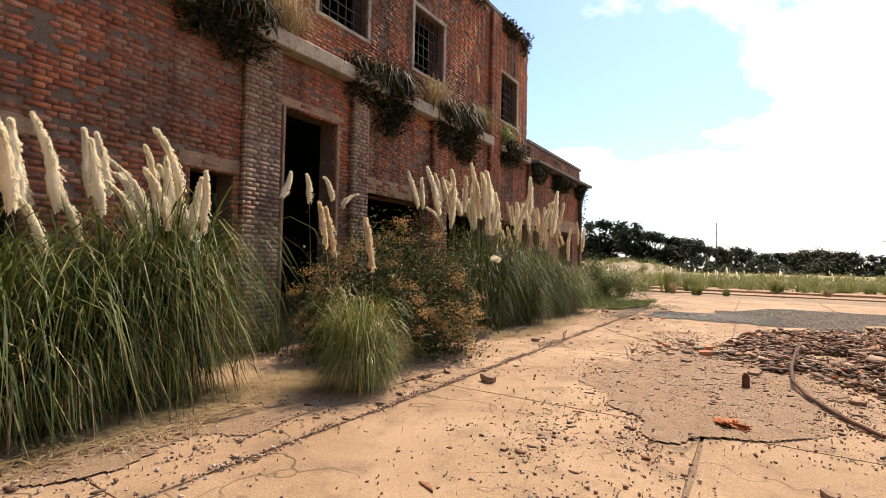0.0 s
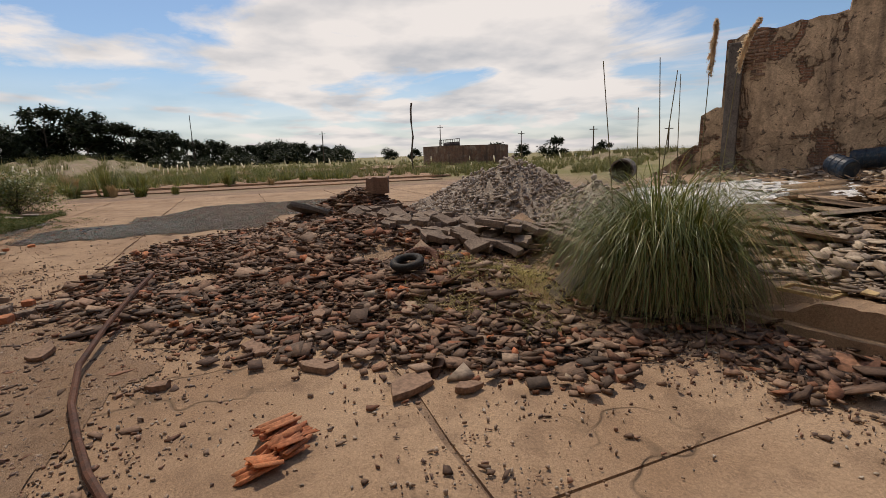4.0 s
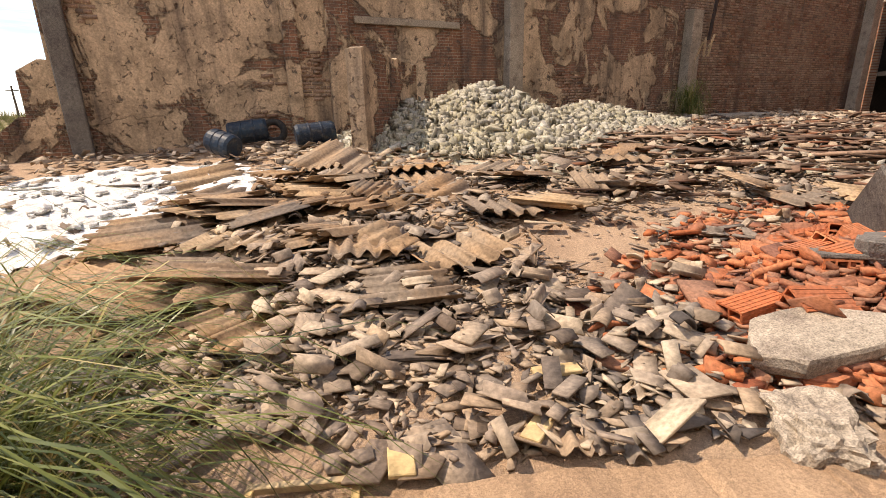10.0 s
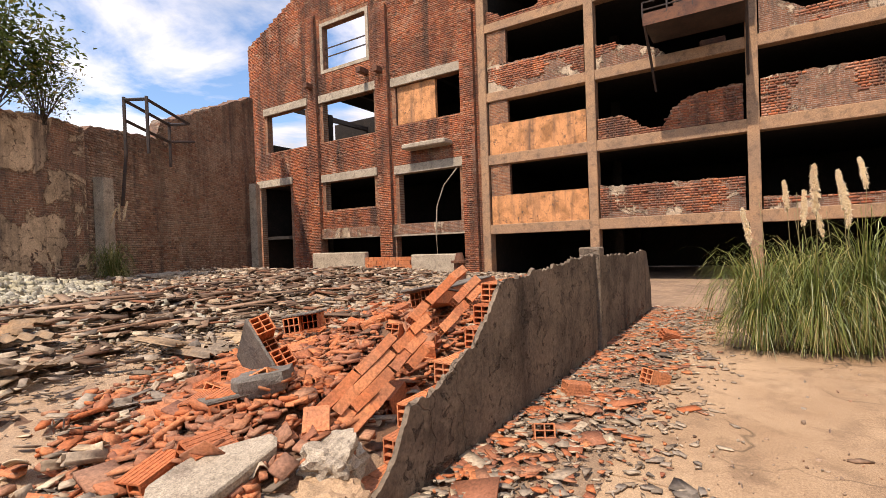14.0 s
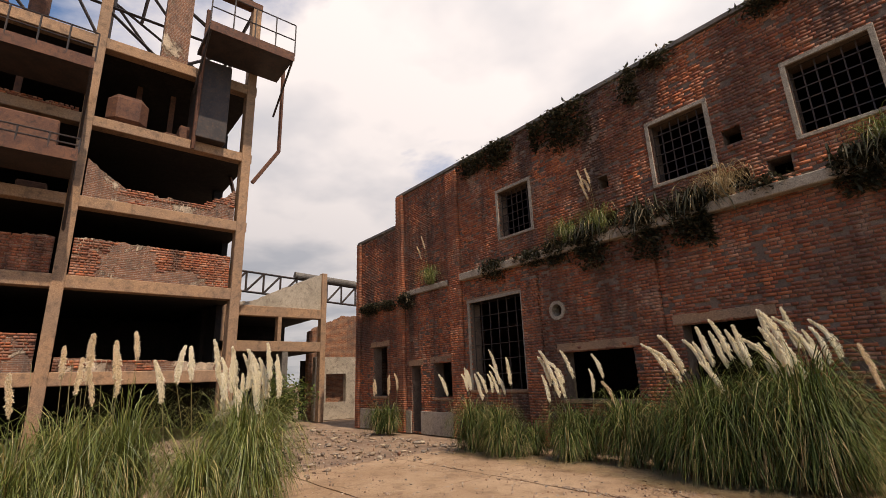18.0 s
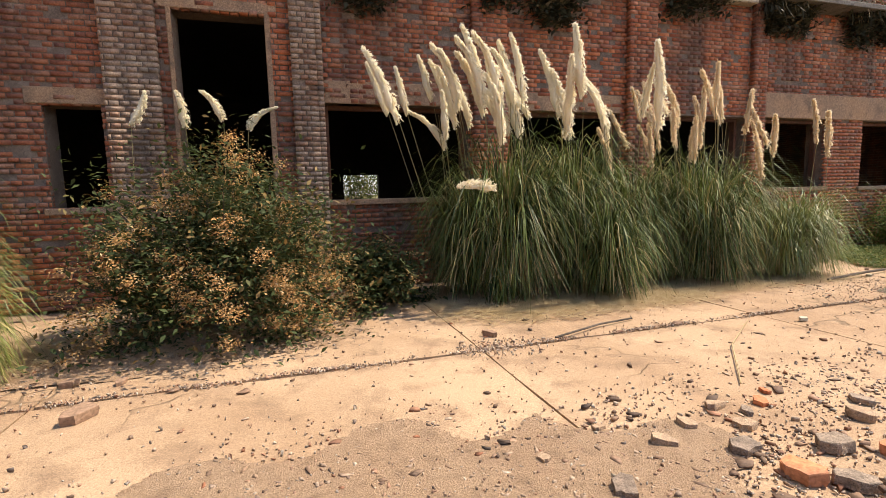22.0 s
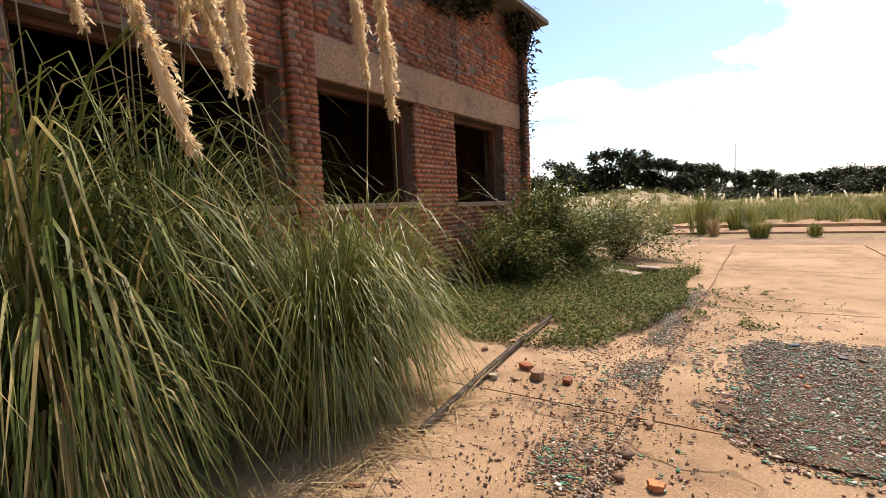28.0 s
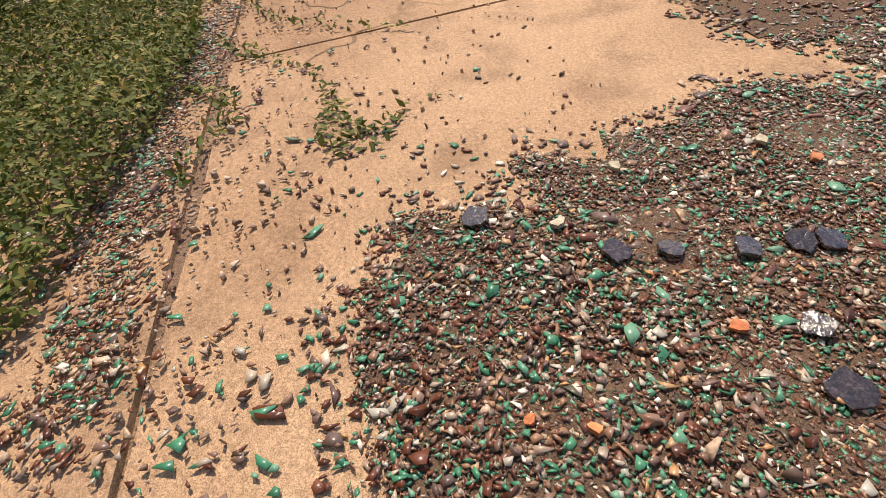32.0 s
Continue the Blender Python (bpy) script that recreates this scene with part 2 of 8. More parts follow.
def blades(rng, n, base, lean, length, width, droop=1.0, seg=6, power=2.2):
    """Arching leaves as tapering ribbons. base: (n,3); lean: (n,2) outward way; length, width: (n,). Returns verts, quads."""
    t = np.linspace(0, 1, seg + 1)
    out = np.linalg.norm(lean, axis=1)
    d = lean / np.maximum(out, 1e-6)[:, None]
    a0 = out[:, None]                          # first lean from upright, radians
    bend = droop * rng.uniform(.8, 1.3, n)[:, None]
    ang = np.clip(a0 + bend * t[None] ** power * 2.1, 0, 2.9)
    step = length[:, None] / seg
    h = np.concatenate([np.zeros((n, 1)), np.cumsum(np.sin(ang[:, :-1]) * step, 1)], 1)
    z = np.concatenate([np.zeros((n, 1)), np.cumsum(np.cos(ang[:, :-1]) * step, 1)], 1)
    side = np.stack([-d[:, 1], d[:, 0], 0 * out], 1)
    tw = rng.normal(0, .35, (n, 1))
    side = side * np.cos(tw) + np.concatenate([d * np.sin(tw), 0 * tw], 1)
    wd = width[:, None] * np.clip(1.05 - t[None] ** 2.2, .04, 1) * .5
    swing = rng.normal(0, .05, (n, 1)) * length[:, None] * t[None] ** 2
    c = base[:, None] + d[:, None, :].repeat(seg + 1, 1).dot(np.array([[1, 0, 0], [0, 1, 0.]])) * h[..., None]
    c = c + side[:, None] * swing[..., None]
    c[..., 2] = c[..., 2] + z
    c = to_ground(c)
    L, R = c - side[:, None] * wd[..., None], c + side[:, None] * wd[..., None]
    v = np.stack([L, R], 2).reshape(n, -1, 3)
    k = 2 * np.arange(seg)
    q = np.stack([k, k + 1, k + 3, k + 2], 1)
    f = q[None] + (np.arange(n) * 2 * (seg + 1))[:, None, None]
    return v.reshape(-1, 3), f.reshape(-1, 4)


def to_ground(c):
    """Leaves end where they meet the ground."""
    z = c[..., 2]
    met = (z[:, 1:] < 0.008) & (z[:, 1:] < z[:, :-1])
    last = np.where(met.any(1), met.argmax(1), c.shape[1] - 1)
    k = np.minimum(np.arange(c.shape[1])[None], last[:, None])
    c = np.take_along_axis(c, k[..., None], 1)
    c[..., 2] = np.maximum(c[..., 2], 0.008)
    return c


def fountain(rng, base, lean, length, width, turn=(.35, .8), end=2.95, seg=10):
    """Leaves that rise, bow over and then hang straight down."""
    n = len(base)
    t = np.linspace(0, 1, seg + 1)
    out = np.linalg.norm(lean, axis=1)
    d = lean / np.maximum(out, 1e-6)[:, None]
    t0 = turn[0] * rng.uniform(.7, 1.35, n)[:, None]
    t1 = t0 + (turn[1] - turn[0]) * rng.uniform(.7, 1.4, n)[:, None]
    k = np.clip((t[None] - t0) / (t1 - t0), 0, 1)
    k = k * k * (3 - 2 * k)
    ang = out[:, None] + (end * rng.uniform(.82, 1.04, n)[:, None] - out[:, None]) * k
    step = length[:, None] / seg
    h = np.concatenate([np.zeros((n, 1)), np.cumsum(np.sin(ang[:, :-1]) * step, 1)], 1)
    z = np.concatenate([np.zeros((n, 1)), np.cumsum(np.cos(ang[:, :-1]) * step, 1)], 1)
    side = np.stack([-d[:, 1], d[:, 0], 0 * out], 1)
    tw = rng.normal(0, .5, (n, 1))
    flat_ = side * np.cos(tw) + np.concatenate([d * np.sin(tw), 0 * tw], 1)
    swing = rng.normal(0, .07, (n, 1)) * length[:, None] * t[None] ** 2
    c = np.repeat(base[:, None], seg + 1, 1).astype(float)
    c[..., :2] += d[:, None] * h[..., None]
    c[..., 2] += z
    c = to_ground(c + side[:, None] * swing[..., None])
    wd = width[:, None] * np.clip(1.05 - t[None] ** 2.6, .06, 1) * .5
    v = np.stack([c - flat_[:, None] * wd[..., None], c + flat_[:, None] * wd[..., None]], 2)
    q = 2 * np.arange(seg)
    q = np.stack([q, q + 1, q + 3, q + 2], 1)
    return v.reshape(-1, 3), (q[None] + (np.arange(n) * 2 * (seg + 1))[:, None, None]).reshape(-1, 4)


def heights(x, y, hills):
    """Height of the loose ground: sum of soft heaps (x, y, rx, ry, h, turn)."""
    z = 0 * x
    for hx, hy, rx, ry, h, turn in hills:
        c, s = math.cos(radians(turn)), math.sin(radians(turn))
        u, v = ((x - hx) * c + (y - hy) * s) / rx, (-(x - hx) * s + (y - hy) * c) / ry
        r = np.sqrt(u * u + v * v)
        z = np.maximum(z, h * np.clip(1 - r, 0, 1) ** 1.15)
    return z


def wobble(x, y, scale, seed=0.0):
    """Smooth noise of arrays, about -1 to 1."""
    s = 0 * x
    rs = np.random.RandomState(int(seed * 10) + 5)
    for k in range(7):
        a, p, f = rs.uniform(0, math.tau), rs.uniform(0, math.tau), rs.uniform(.6, 1.9)
        s = s + np.sin((x * math.cos(a) + y * math.sin(a)) * f / scale * 3.0 + p)
    return s / 3.6


def wall_boxes(bm, x0, x1, z0, z1, holes, put):
    """Fills the rectangle but for the holes (x0, x1, z0, z1) with boxes; put(bm, x0, x1, z0, z1) makes one."""
    xs = sorted({x0, x1, *[min(max(h[i], x0), x1) for h in holes for i in (0, 1)]})
    zs = sorted({z0, z1, *[min(max(h[i], z0), z1) for h in holes for i in (2, 3)]})
    for a, b in zip(xs, xs[1:]):
        run = None
        for c, d in zip(zs, zs[1:]):
            solid = not any(h[0] < (a + b) / 2 < h[1] and h[2] < (c + d) / 2 < h[3] for h in holes)
            if solid:
                run = [c, d] if run is None else [run[0], d]
            if run and (not solid or d == zs[-1]):
                put(bm, a, b, *run)
                run = None


def bricks_in(rng, x0, x1, z0, z1, holes, course=0.076, length=0.26, joint=0.018, chipped=0.0):
    """Bricks of a running bond as rows of x0, x1, z0, z1, cut at the holes."""
    out = []
    rows = int((z1 - z0) / course)
    for r in range(rows):
        a, b = z0 + r * course, z0 + (r + 1) * course - joint
        spans = [(x0, x1)]
        for h in holes:
            if h[2] < (a + b) / 2 < h[3]:
                spans = [q for s, e in spans for q in ((s, min(e, h[0])), (max(s, h[1]), e)) if q[1] - q[0] > .03]
        head = r % 2 == 1
        for s, e in spans:
            step = length if not head else length * .5
            k = math.floor((s - x0) / step)
            x = x0 + k * step + (0 if head else -length * .25)
            while x < e:
                p, q = max(x, s), min(x + step - joint, e)
                if q - p > .03 and rng.random() >= chipped:
                    out.append((p, q, a, b))
                x += step
    return np.array(out)

# ---- materials ----


def material(name, build, rough=0.85, metal=0.0, spec=0.3):
    """build(n, co) gives colour and, if wanted, height (with distance) and roughness."""
    m = bpy.data.materials.new(name)
    m.use_nodes = True
    n = Nodes(m.node_tree)
    co = n.add("ShaderNodeNewGeometry").outputs["Position"]
    got = build(n, co)
    colour, height, dist, r = (tuple(got) + (None, 0.01, None))[:4] if isinstance(got, tuple) and len(got) < 4 else got
    bsdf = n.add("ShaderNodeBsdfPrincipled", {"Base Color": colour, "Roughness": rough if r is None else r, "Metallic": metal, "Specular IOR Level": spec})
    if height is not None:
        bump = n.add("ShaderNodeBump", {"Height": height, "Strength": 1.0, "Distance": dist})
        n.tree.links.new(bump.outputs[0], bsdf.inputs["Normal"])
    n.tree.links.new(bsdf.outputs[0], n.add("ShaderNodeOutputMaterial").inputs[0])
    return m


def island(n):
    return n.add("ShaderNodeNewGeometry").outputs["Random Per Island"]


def varied(name, colours, stain=(0.5, 0.45, 0.4), stain_scale=0.7, stain_amount=0.5, grain=60.0, rough=0.85, bump=0.004, per="island", spec=0.3, metal=0.0, streak=None):
    """Pieces that differ in colour one from another, with stains over them and a fine grain."""

    def build(n, co):
        rnd = island(n) if per == "island" else n.add("ShaderNodeObjectInfo").outputs["Random"]
        k = len(colours)
        c = n.ramp(rnd, [(i / max(k - 1, 1), q) for i, q in enumerate(colours)], "LINEAR" if per == "island" else "LINEAR")
        s = n.noise(co, stain_scale, 5.0, 0.6, 0.3)
        c = n.mix(n.ramp(s, [(0.42, (0.0,)), (0.68, (stain_amount,))]), c, stain)
        if streak:
            drip = n.noise(n.add("ShaderNodeMapping", {"Vector": co, "Scale": (1.1, 1.1, 0.13)}).outputs[0], 1.0, 6.0, 0.62, 0.2)
            c = n.mix(n.ramp(drip, [(0.485, (0.0,)), (0.65, (0.8,))]), c, streak)
            wash = n.noise(n.add("ShaderNodeMapping", {"Vector": co, "Location": (7.0, 3.0, 5.0), "Scale": (0.8, 0.8, 0.5)}).outputs[0], 1.0, 7.0, 0.65, 0.4)
            c = n.mix(n.ramp(wash, [(0.58, (0.0,)), (0.70, (0.55,))]), c, (0.45, 0.33, 0.24))
        g = n.noise(co, grain, 3.0, 0.6)
        c = n.mix(0.55, c, n.mix(1.0, c, n.ramp(g, [(0.32, (0.42,)), (0.68, (1.5,))]), "MULTIPLY"))
        return c, g, bump, None

    return material(name, build, rough, metal, spec)


def surface(name, a, b, c, scale=0.8, fine=35.0, rough=0.9, bump=0.006, spec=0.25, cracks=0.0):
    """A large plain surface: patches of three tones, grain and, if wanted, cracks."""

    def build(n, co):
        p = n.noise(co, scale, 6.0, 0.62, 0.2)
        q = n.noise(co, scale * 5.3, 5.0, 0.6)
        g = n.noise(co, fine, 4.0, 0.7)
        col = n.mix(n.ramp(p, [(0.38, (0.0,)), (0.62, (1.0,))]), a, b)
        col = n.mix(n.ramp(q, [(0.5, (0.0,)), (0.72, (0.8,))]), col, c)
        col = n.mix(0.5, col, n.mix(1.0, col, n.ramp(g, [(0.32, (0.42,)), (0.68, (1.5,))]), "MULTIPLY"))
        speck = n.noise(co, fine * 4.2, 2.0, 0.6)
        col = n.mix(0.6, col, n.mix(1.0, col, n.ramp(speck, [(0.34, (0.35,)), (0.5, (1.0,)), (0.68, (1.5,))]), "MULTIPLY"))
        h = n.math("ADD", n.math("ADD", g, n.math("MULTIPLY", speck, 0.35)), n.math("MULTIPLY", q, 0.8))
        if cracks:
            v = n.add("ShaderNodeTexVoronoi", {"Vector": n.add("ShaderNodeVectorMath", {0: co, 1: n.add("ShaderNodeTexNoise", {"Vector": co, "Scale": 2.0}).outputs["Color"]}, operation="ADD").outputs[0], "Scale": cracks}, feature="DISTANCE_TO_EDGE").outputs[0]
            k = n.ramp(v, [(0.0, (1.0,)), (0.012, (0.0,))])
            k = n.math("MULTIPLY", k, n.ramp(n.noise(co, 0.5, 2.0), [(0.5, (0.0,)), (0.6, (1.0,))]))
            col = n.mix(n.math("MULTIPLY", k, 0.75), col, tuple(x * .3 for x in a))
            h = n.math("SUBTRACT", h, n.math("MULTIPLY", k, 2.0))
        return col, h, bump, None

    return material(name, build, rough, 0.0, spec)


def masonry(name, plaster, brick_a, brick_b, mortar, show=(0.48, 0.56), dirt=(0.09, 0.07, 0.06), row=0.067, width=0.25, along=(1, 0)):
    """Old render fallen off in patches from brickwork. along: the horizontal way in which the wall runs."""

    def build(n, co):
        sep = n.add("ShaderNodeSeparateXYZ", {0: co})
        u = n.math("ADD", n.math("MULTIPLY", sep.outputs[0], along[0]), n.math("MULTIPLY", sep.outputs[1], along[1]))
        uv = n.add("ShaderNodeCombineXYZ", {0: u, 1: sep.outputs[2], 2: 0.0}).outputs[0]
        b = n.add("ShaderNodeTexBrick", {"Vector": uv, "Color1": (*brick_a, 1), "Color2": (*brick_b, 1), "Mortar": (*mortar, 1), "Scale": 1.0,
                                         "Mortar Size": 0.009, "Mortar Smooth": 0.3, "Brick Width": width, "Row Height": row})
        p = n.noise(co, 0.55, 11.0, 0.68, 0.5)
        low = n.ramp(sep.outputs[2], [(0.0, (0.07,)), (1.0, (0.0,))])
        p = n.math("ADD", p, low)
        mask = n.ramp(p, [(show[0], (0.0,)), (show[1], (1.0,))])
        g = n.noise(co, 26.0, 4.0, 0.65)
        blot = n.noise(co, 1.7, 6.0, 0.65, 0.4)
        pl = n.mix(n.ramp(blot, [(0.44, (0.0,)), (0.66, (0.85,))]), plaster, tuple(x * .42 for x in plaster))
        bc = n.mix(n.ramp(n.noise(co, 3.1, 4.0), [(0.4, (0.0,)), (0.7, (0.6,))]), b.outputs["Color"], dirt)
        col = n.mix(mask, pl, bc)
        streak = n.noise(n.add("ShaderNodeMapping", {"Vector": co, "Scale": (2.2, 2.2, 0.22)}).outputs[0], 1.0, 5.0, 0.6)
        col = n.mix(n.ramp(streak, [(0.5, (0.0,)), (0.70, (0.85,))]), col, dirt)
        col = n.mix(0.5, col, n.mix(1.0, col, n.ramp(g, [(0.32, (0.4,)), (0.68, (1.5,))]), "MULTIPLY"))
        pit = n.ramp(n.noise(co, 7.0, 8.0, 0.72, 0.6), [(0.585, (0.0,)), (0.625, (0.85,))])
        col = n.mix(pit, col, tuple(x * 1.3 for x in dirt))
        bent = n.add("ShaderNodeVectorMath", {0: co, 1: n.add("ShaderNodeTexNoise", {"Vector": co, "Scale": 1.6, "Detail": 5.0}).outputs["Color"]}, operation="ADD").outputs[0]
        crack = n.ramp(n.add("ShaderNodeTexVoronoi", {"Vector": bent, "Scale": 0.55}, feature="DISTANCE_TO_EDGE").outputs[0], [(0.0, (0.4,)), (0.006, (0.0,))])
        col = n.mix(crack, col, tuple(x * .7 for x in dirt))
        h = n.math("ADD", n.math("MULTIPLY", mask, -1.6), n.math("MULTIPLY", g, 0.5))
        h = n.math("ADD", h, n.math("MULTIPLY", n.math("MULTIPLY", b.outputs["Fac"], -0.8), mask))
        h = n.math("SUBTRACT", h, n.math("ADD", n.math("MULTIPLY", pit, 0.6), n.math("MULTIPLY", crack, 0.8)))
        return col, h, 0.03, None

    return material(name, build, 0.92, 0.0, 0.2)


BRICK = varied("old_brick", [(0.30, 0.085, 0.042), (0.42, 0.125, 0.055), (0.49, 0.165, 0.072), (0.36, 0.105, 0.052), (0.47, 0.215, 0.125), (0.25, 0.08, 0.05)],
               stain=(0.055, 0.04, 0.035), stain_scale=0.45, stain_amount=0.75, streak=(0.045, 0.035, 0.03), grain=45.0, bump=0.006)
MORTAR = surface("mortar", (0.17, 0.12, 0.09), (0.12, 0.085, 0.065), (0.26, 0.19, 0.145), 0.7, 40.0)
CONCRETE_OLD = surface("old_concrete", (0.42, 0.35, 0.27), (0.31, 0.26, 0.20), (0.17, 0.13, 0.10), 0.9, 30.0, bump=0.008)
CONCRETE_DARK = surface("dark_concrete", (0.20, 0.18, 0.155), (0.14, 0.12, 0.105), (0.07, 0.06, 0.055), 1.1, 28.0, bump=0.012)
CONCRETE_RED = surface("red_stained_concrete", (0.38, 0.225, 0.13), (0.29, 0.185, 0.12), (0.13, 0.09, 0.065), 0.7, 30.0, bump=0.008)
YARD = surface("yard_concrete", (0.45, 0.305, 0.19), (0.33, 0.21, 0.125), (0.20, 0.125, 0.078), 0.5, 70.0, rough=0.92, bump=0.006, cracks=0.45)
SOIL = surface("gravel_soil", (0.39, 0.25, 0.153), (0.43, 0.285, 0.178), (0.25, 0.16, 0.10), 1.3, 90.0, bump=0.02)
FIELD = surface("field_earth", (0.20, 0.17, 0.075), (0.30, 0.22, 0.15), (0.13, 0.14, 0.05), 0.25, 9.0, bump=0.03)
DUST = surface("sandy_dust", (0.46, 0.32, 0.21), (0.40, 0.27, 0.175), (0.30, 0.205, 0.14), 0.8, 60.0, bump=0.012)
WHITE = surface("white_powder", (0.80, 0.79, 0.76), (0.70, 0.68, 0.64), (0.45, 0.41, 0.36), 1.2, 24.0, bump=0.02)
RUINED = masonry("ruined_wall_render", (0.60, 0.44, 0.29), (0.26, 0.12, 0.07), (0.34, 0.17, 0.10), (0.40, 0.32, 0.24), (0.505, 0.53), along=(0.85, 0.53))
FARBRICK = masonry("far_brick", (0.46, 0.30, 0.19), (0.22, 0.08, 0.04), (0.38, 0.16, 0.08), (0.40, 0.29, 0.20), (0.34, 0.40), along=(0, 1))
SIDEBRICK = masonry("side_brick", (0.42, 0.34, 0.27), (0.21, 0.10, 0.065), (0.28, 0.15, 0.10), (0.30, 0.24, 0.19), (0.36, 0.46), along=(0.85, 0.53))
BANDS = masonry("parapet_render", (0.55, 0.42, 0.30), (0.22, 0.09, 0.05), (0.30, 0.14, 0.08), (0.40, 0.32, 0.26), (0.44, 0.47), along=(0, 1))
ORANGE_RENDER = masonry("orange_render", (0.62, 0.29, 0.13), (0.36, 0.16, 0.08), (0.45, 0.2, 0.1), (0.5, 0.4, 0.3), (0.66, 0.72), along=(0, 1))
STAINED = masonry("stained_render", (0.215, 0.165, 0.122), (0.30, 0.13, 0.08), (0.36, 0.17, 0.1), (0.36, 0.31, 0.25), (0.66, 0.70), dirt=(0.065, 0.05, 0.04))
OLDBRICK = varied("limed_brick", [(0.17, 0.092, 0.06), (0.29, 0.165, 0.105), (0.38, 0.265, 0.185), (0.24, 0.105, 0.06), (0.32, 0.21, 0.145), (0.12, 0.08, 0.06)], stain=(0.44, 0.34, 0.25), stain_scale=0.8, stain_amount=0.55, streak=(0.06, 0.045, 0.04), grain=45.0, bump=0.008)
RUST = surface("rust", (0.10, 0.045, 0.03), (0.16, 0.07, 0.04), (0.045, 0.03, 0.025), 1.5, 40.0, rough=0.75, bump=0.004)
IRON = surface("dark_iron", (0.035, 0.03, 0.03), (0.06, 0.045, 0.04), (0.09, 0.05, 0.035), 2.0, 50.0, rough=0.6, bump=0.002)
SHEET = varied("cement_sheet", [(0.12, 0.10, 0.085), (0.30, 0.24, 0.185), (0.42, 0.33, 0.24), (0.16, 0.135, 0.115), (0.55, 0.44, 0.31), (0.24, 0.20, 0.165), (0.40, 0.29, 0.19), (0.09, 0.075, 0.065)],
               stain=(0.36, 0.21, 0.11), stain_scale=0.8, stain_amount=0.28, grain=30.0, bump=0.004)
ROOFING = varied("stained_roofing", [(0.17, 0.135, 0.105), (0.30, 0.22, 0.15), (0.24, 0.16, 0.10), (0.14, 0.115, 0.095), (0.38, 0.27, 0.165), (0.21, 0.17, 0.135)], stain=(0.40, 0.22, 0.09), stain_scale=1.1, stain_amount=0.6, grain=30.0, per="object")
DARKSHARD = varied("burnt_rubble", [(0.058, 0.038, 0.027), (0.16, 0.098, 0.064), (0.27, 0.17, 0.11), (0.088, 0.056, 0.04), (0.36, 0.25, 0.17), (0.26, 0.10, 0.05), (0.12, 0.08, 0.055), (0.062, 0.046, 0.036)],
                   stain=(0.24, 0.12, 0.075), stain_scale=0.9, stain_amount=0.3, grain=35.0)
CLAY = varied("orange_clay", [(0.38, 0.11, 0.042), (0.47, 0.145, 0.055), (0.54, 0.20, 0.085), (0.27, 0.085, 0.045), (0.43, 0.21, 0.12), (0.20, 0.085, 0.055)],
              stain=(0.22, 0.13, 0.09), stain_scale=1.4, stain_amount=0.55, grain=45.0)
STONE = varied("pale_rubble", [(0.30, 0.27, 0.19), (0.40, 0.36, 0.26), (0.24, 0.22, 0.17), (0.48, 0.44, 0.36), (0.36, 0.32, 0.20)],
               stain=(0.60, 0.58, 0.52), stain_scale=0.55, stain_amount=0.25, grain=25.0, bump=0.01)
GREYHEAP = varied("grey_rubble", [(0.34, 0.275, 0.21), (0.42, 0.35, 0.28), (0.27, 0.215, 0.17), (0.52, 0.46, 0.40)],
                  stain=(0.22, 0.15, 0.115), stain_scale=1.2, stain_amount=0.5, grain=30.0, bump=0.01)
WOOD = varied("weathered_wood", [(0.13, 0.10, 0.08), (0.20, 0.155, 0.12), (0.10, 0.08, 0.065)], stain=(0.05, 0.04, 0.035), grain=25.0, per="object")
YELLOW = varied("yellow_board", [(0.50, 0.34, 0.14), (0.56, 0.41, 0.20), (0.46, 0.34, 0.20)], stain=(0.4, 0.3, 0.2), stain_amount=0.3, grain=20.0, per="object")
CHIPS = varied("gravel_chips", [(0.20, 0.13, 0.09), (0.32, 0.225, 0.155), (0.42, 0.31, 0.22), (0.30, 0.15, 0.09), (0.12, 0.095, 0.08), (0.52, 0.43, 0.33)], stain_amount=0.15, grain=60.0)


def leaf_material(name, base, tip, dry, rough=0.42, trans=0.25, gloss=0.5):
    m = bpy.data.materials.new(name)
    m.use_nodes = True
    n = Nodes(m.node_tree)
    rnd = island(n)
    c = n.ramp(rnd, [(0.0, base), (0.5, tip), (0.78, tip), (0.92, dry)])
    p = n.noise(n.add("ShaderNodeNewGeometry").outputs["Position"], 1.3, 3.0)
    c = n.mix(n.ramp(p, [(0.35, (0.0,)), (0.7, (0.55,))]), c, base)
    bsdf = n.add("ShaderNodeBsdfPrincipled", {"Base Color": c, "Roughness": rough, "Specular IOR Level": gloss})
    tr = n.add("ShaderNodeBsdfTranslucent", {"Color": c})
    mix = n.add("ShaderNodeMixShader", {0: trans, 1: bsdf.outputs[0], 2: tr.outputs[0]})
    n.tree.links.new(mix.outputs[0], n.add("ShaderNodeOutputMaterial").inputs[0])
    return m


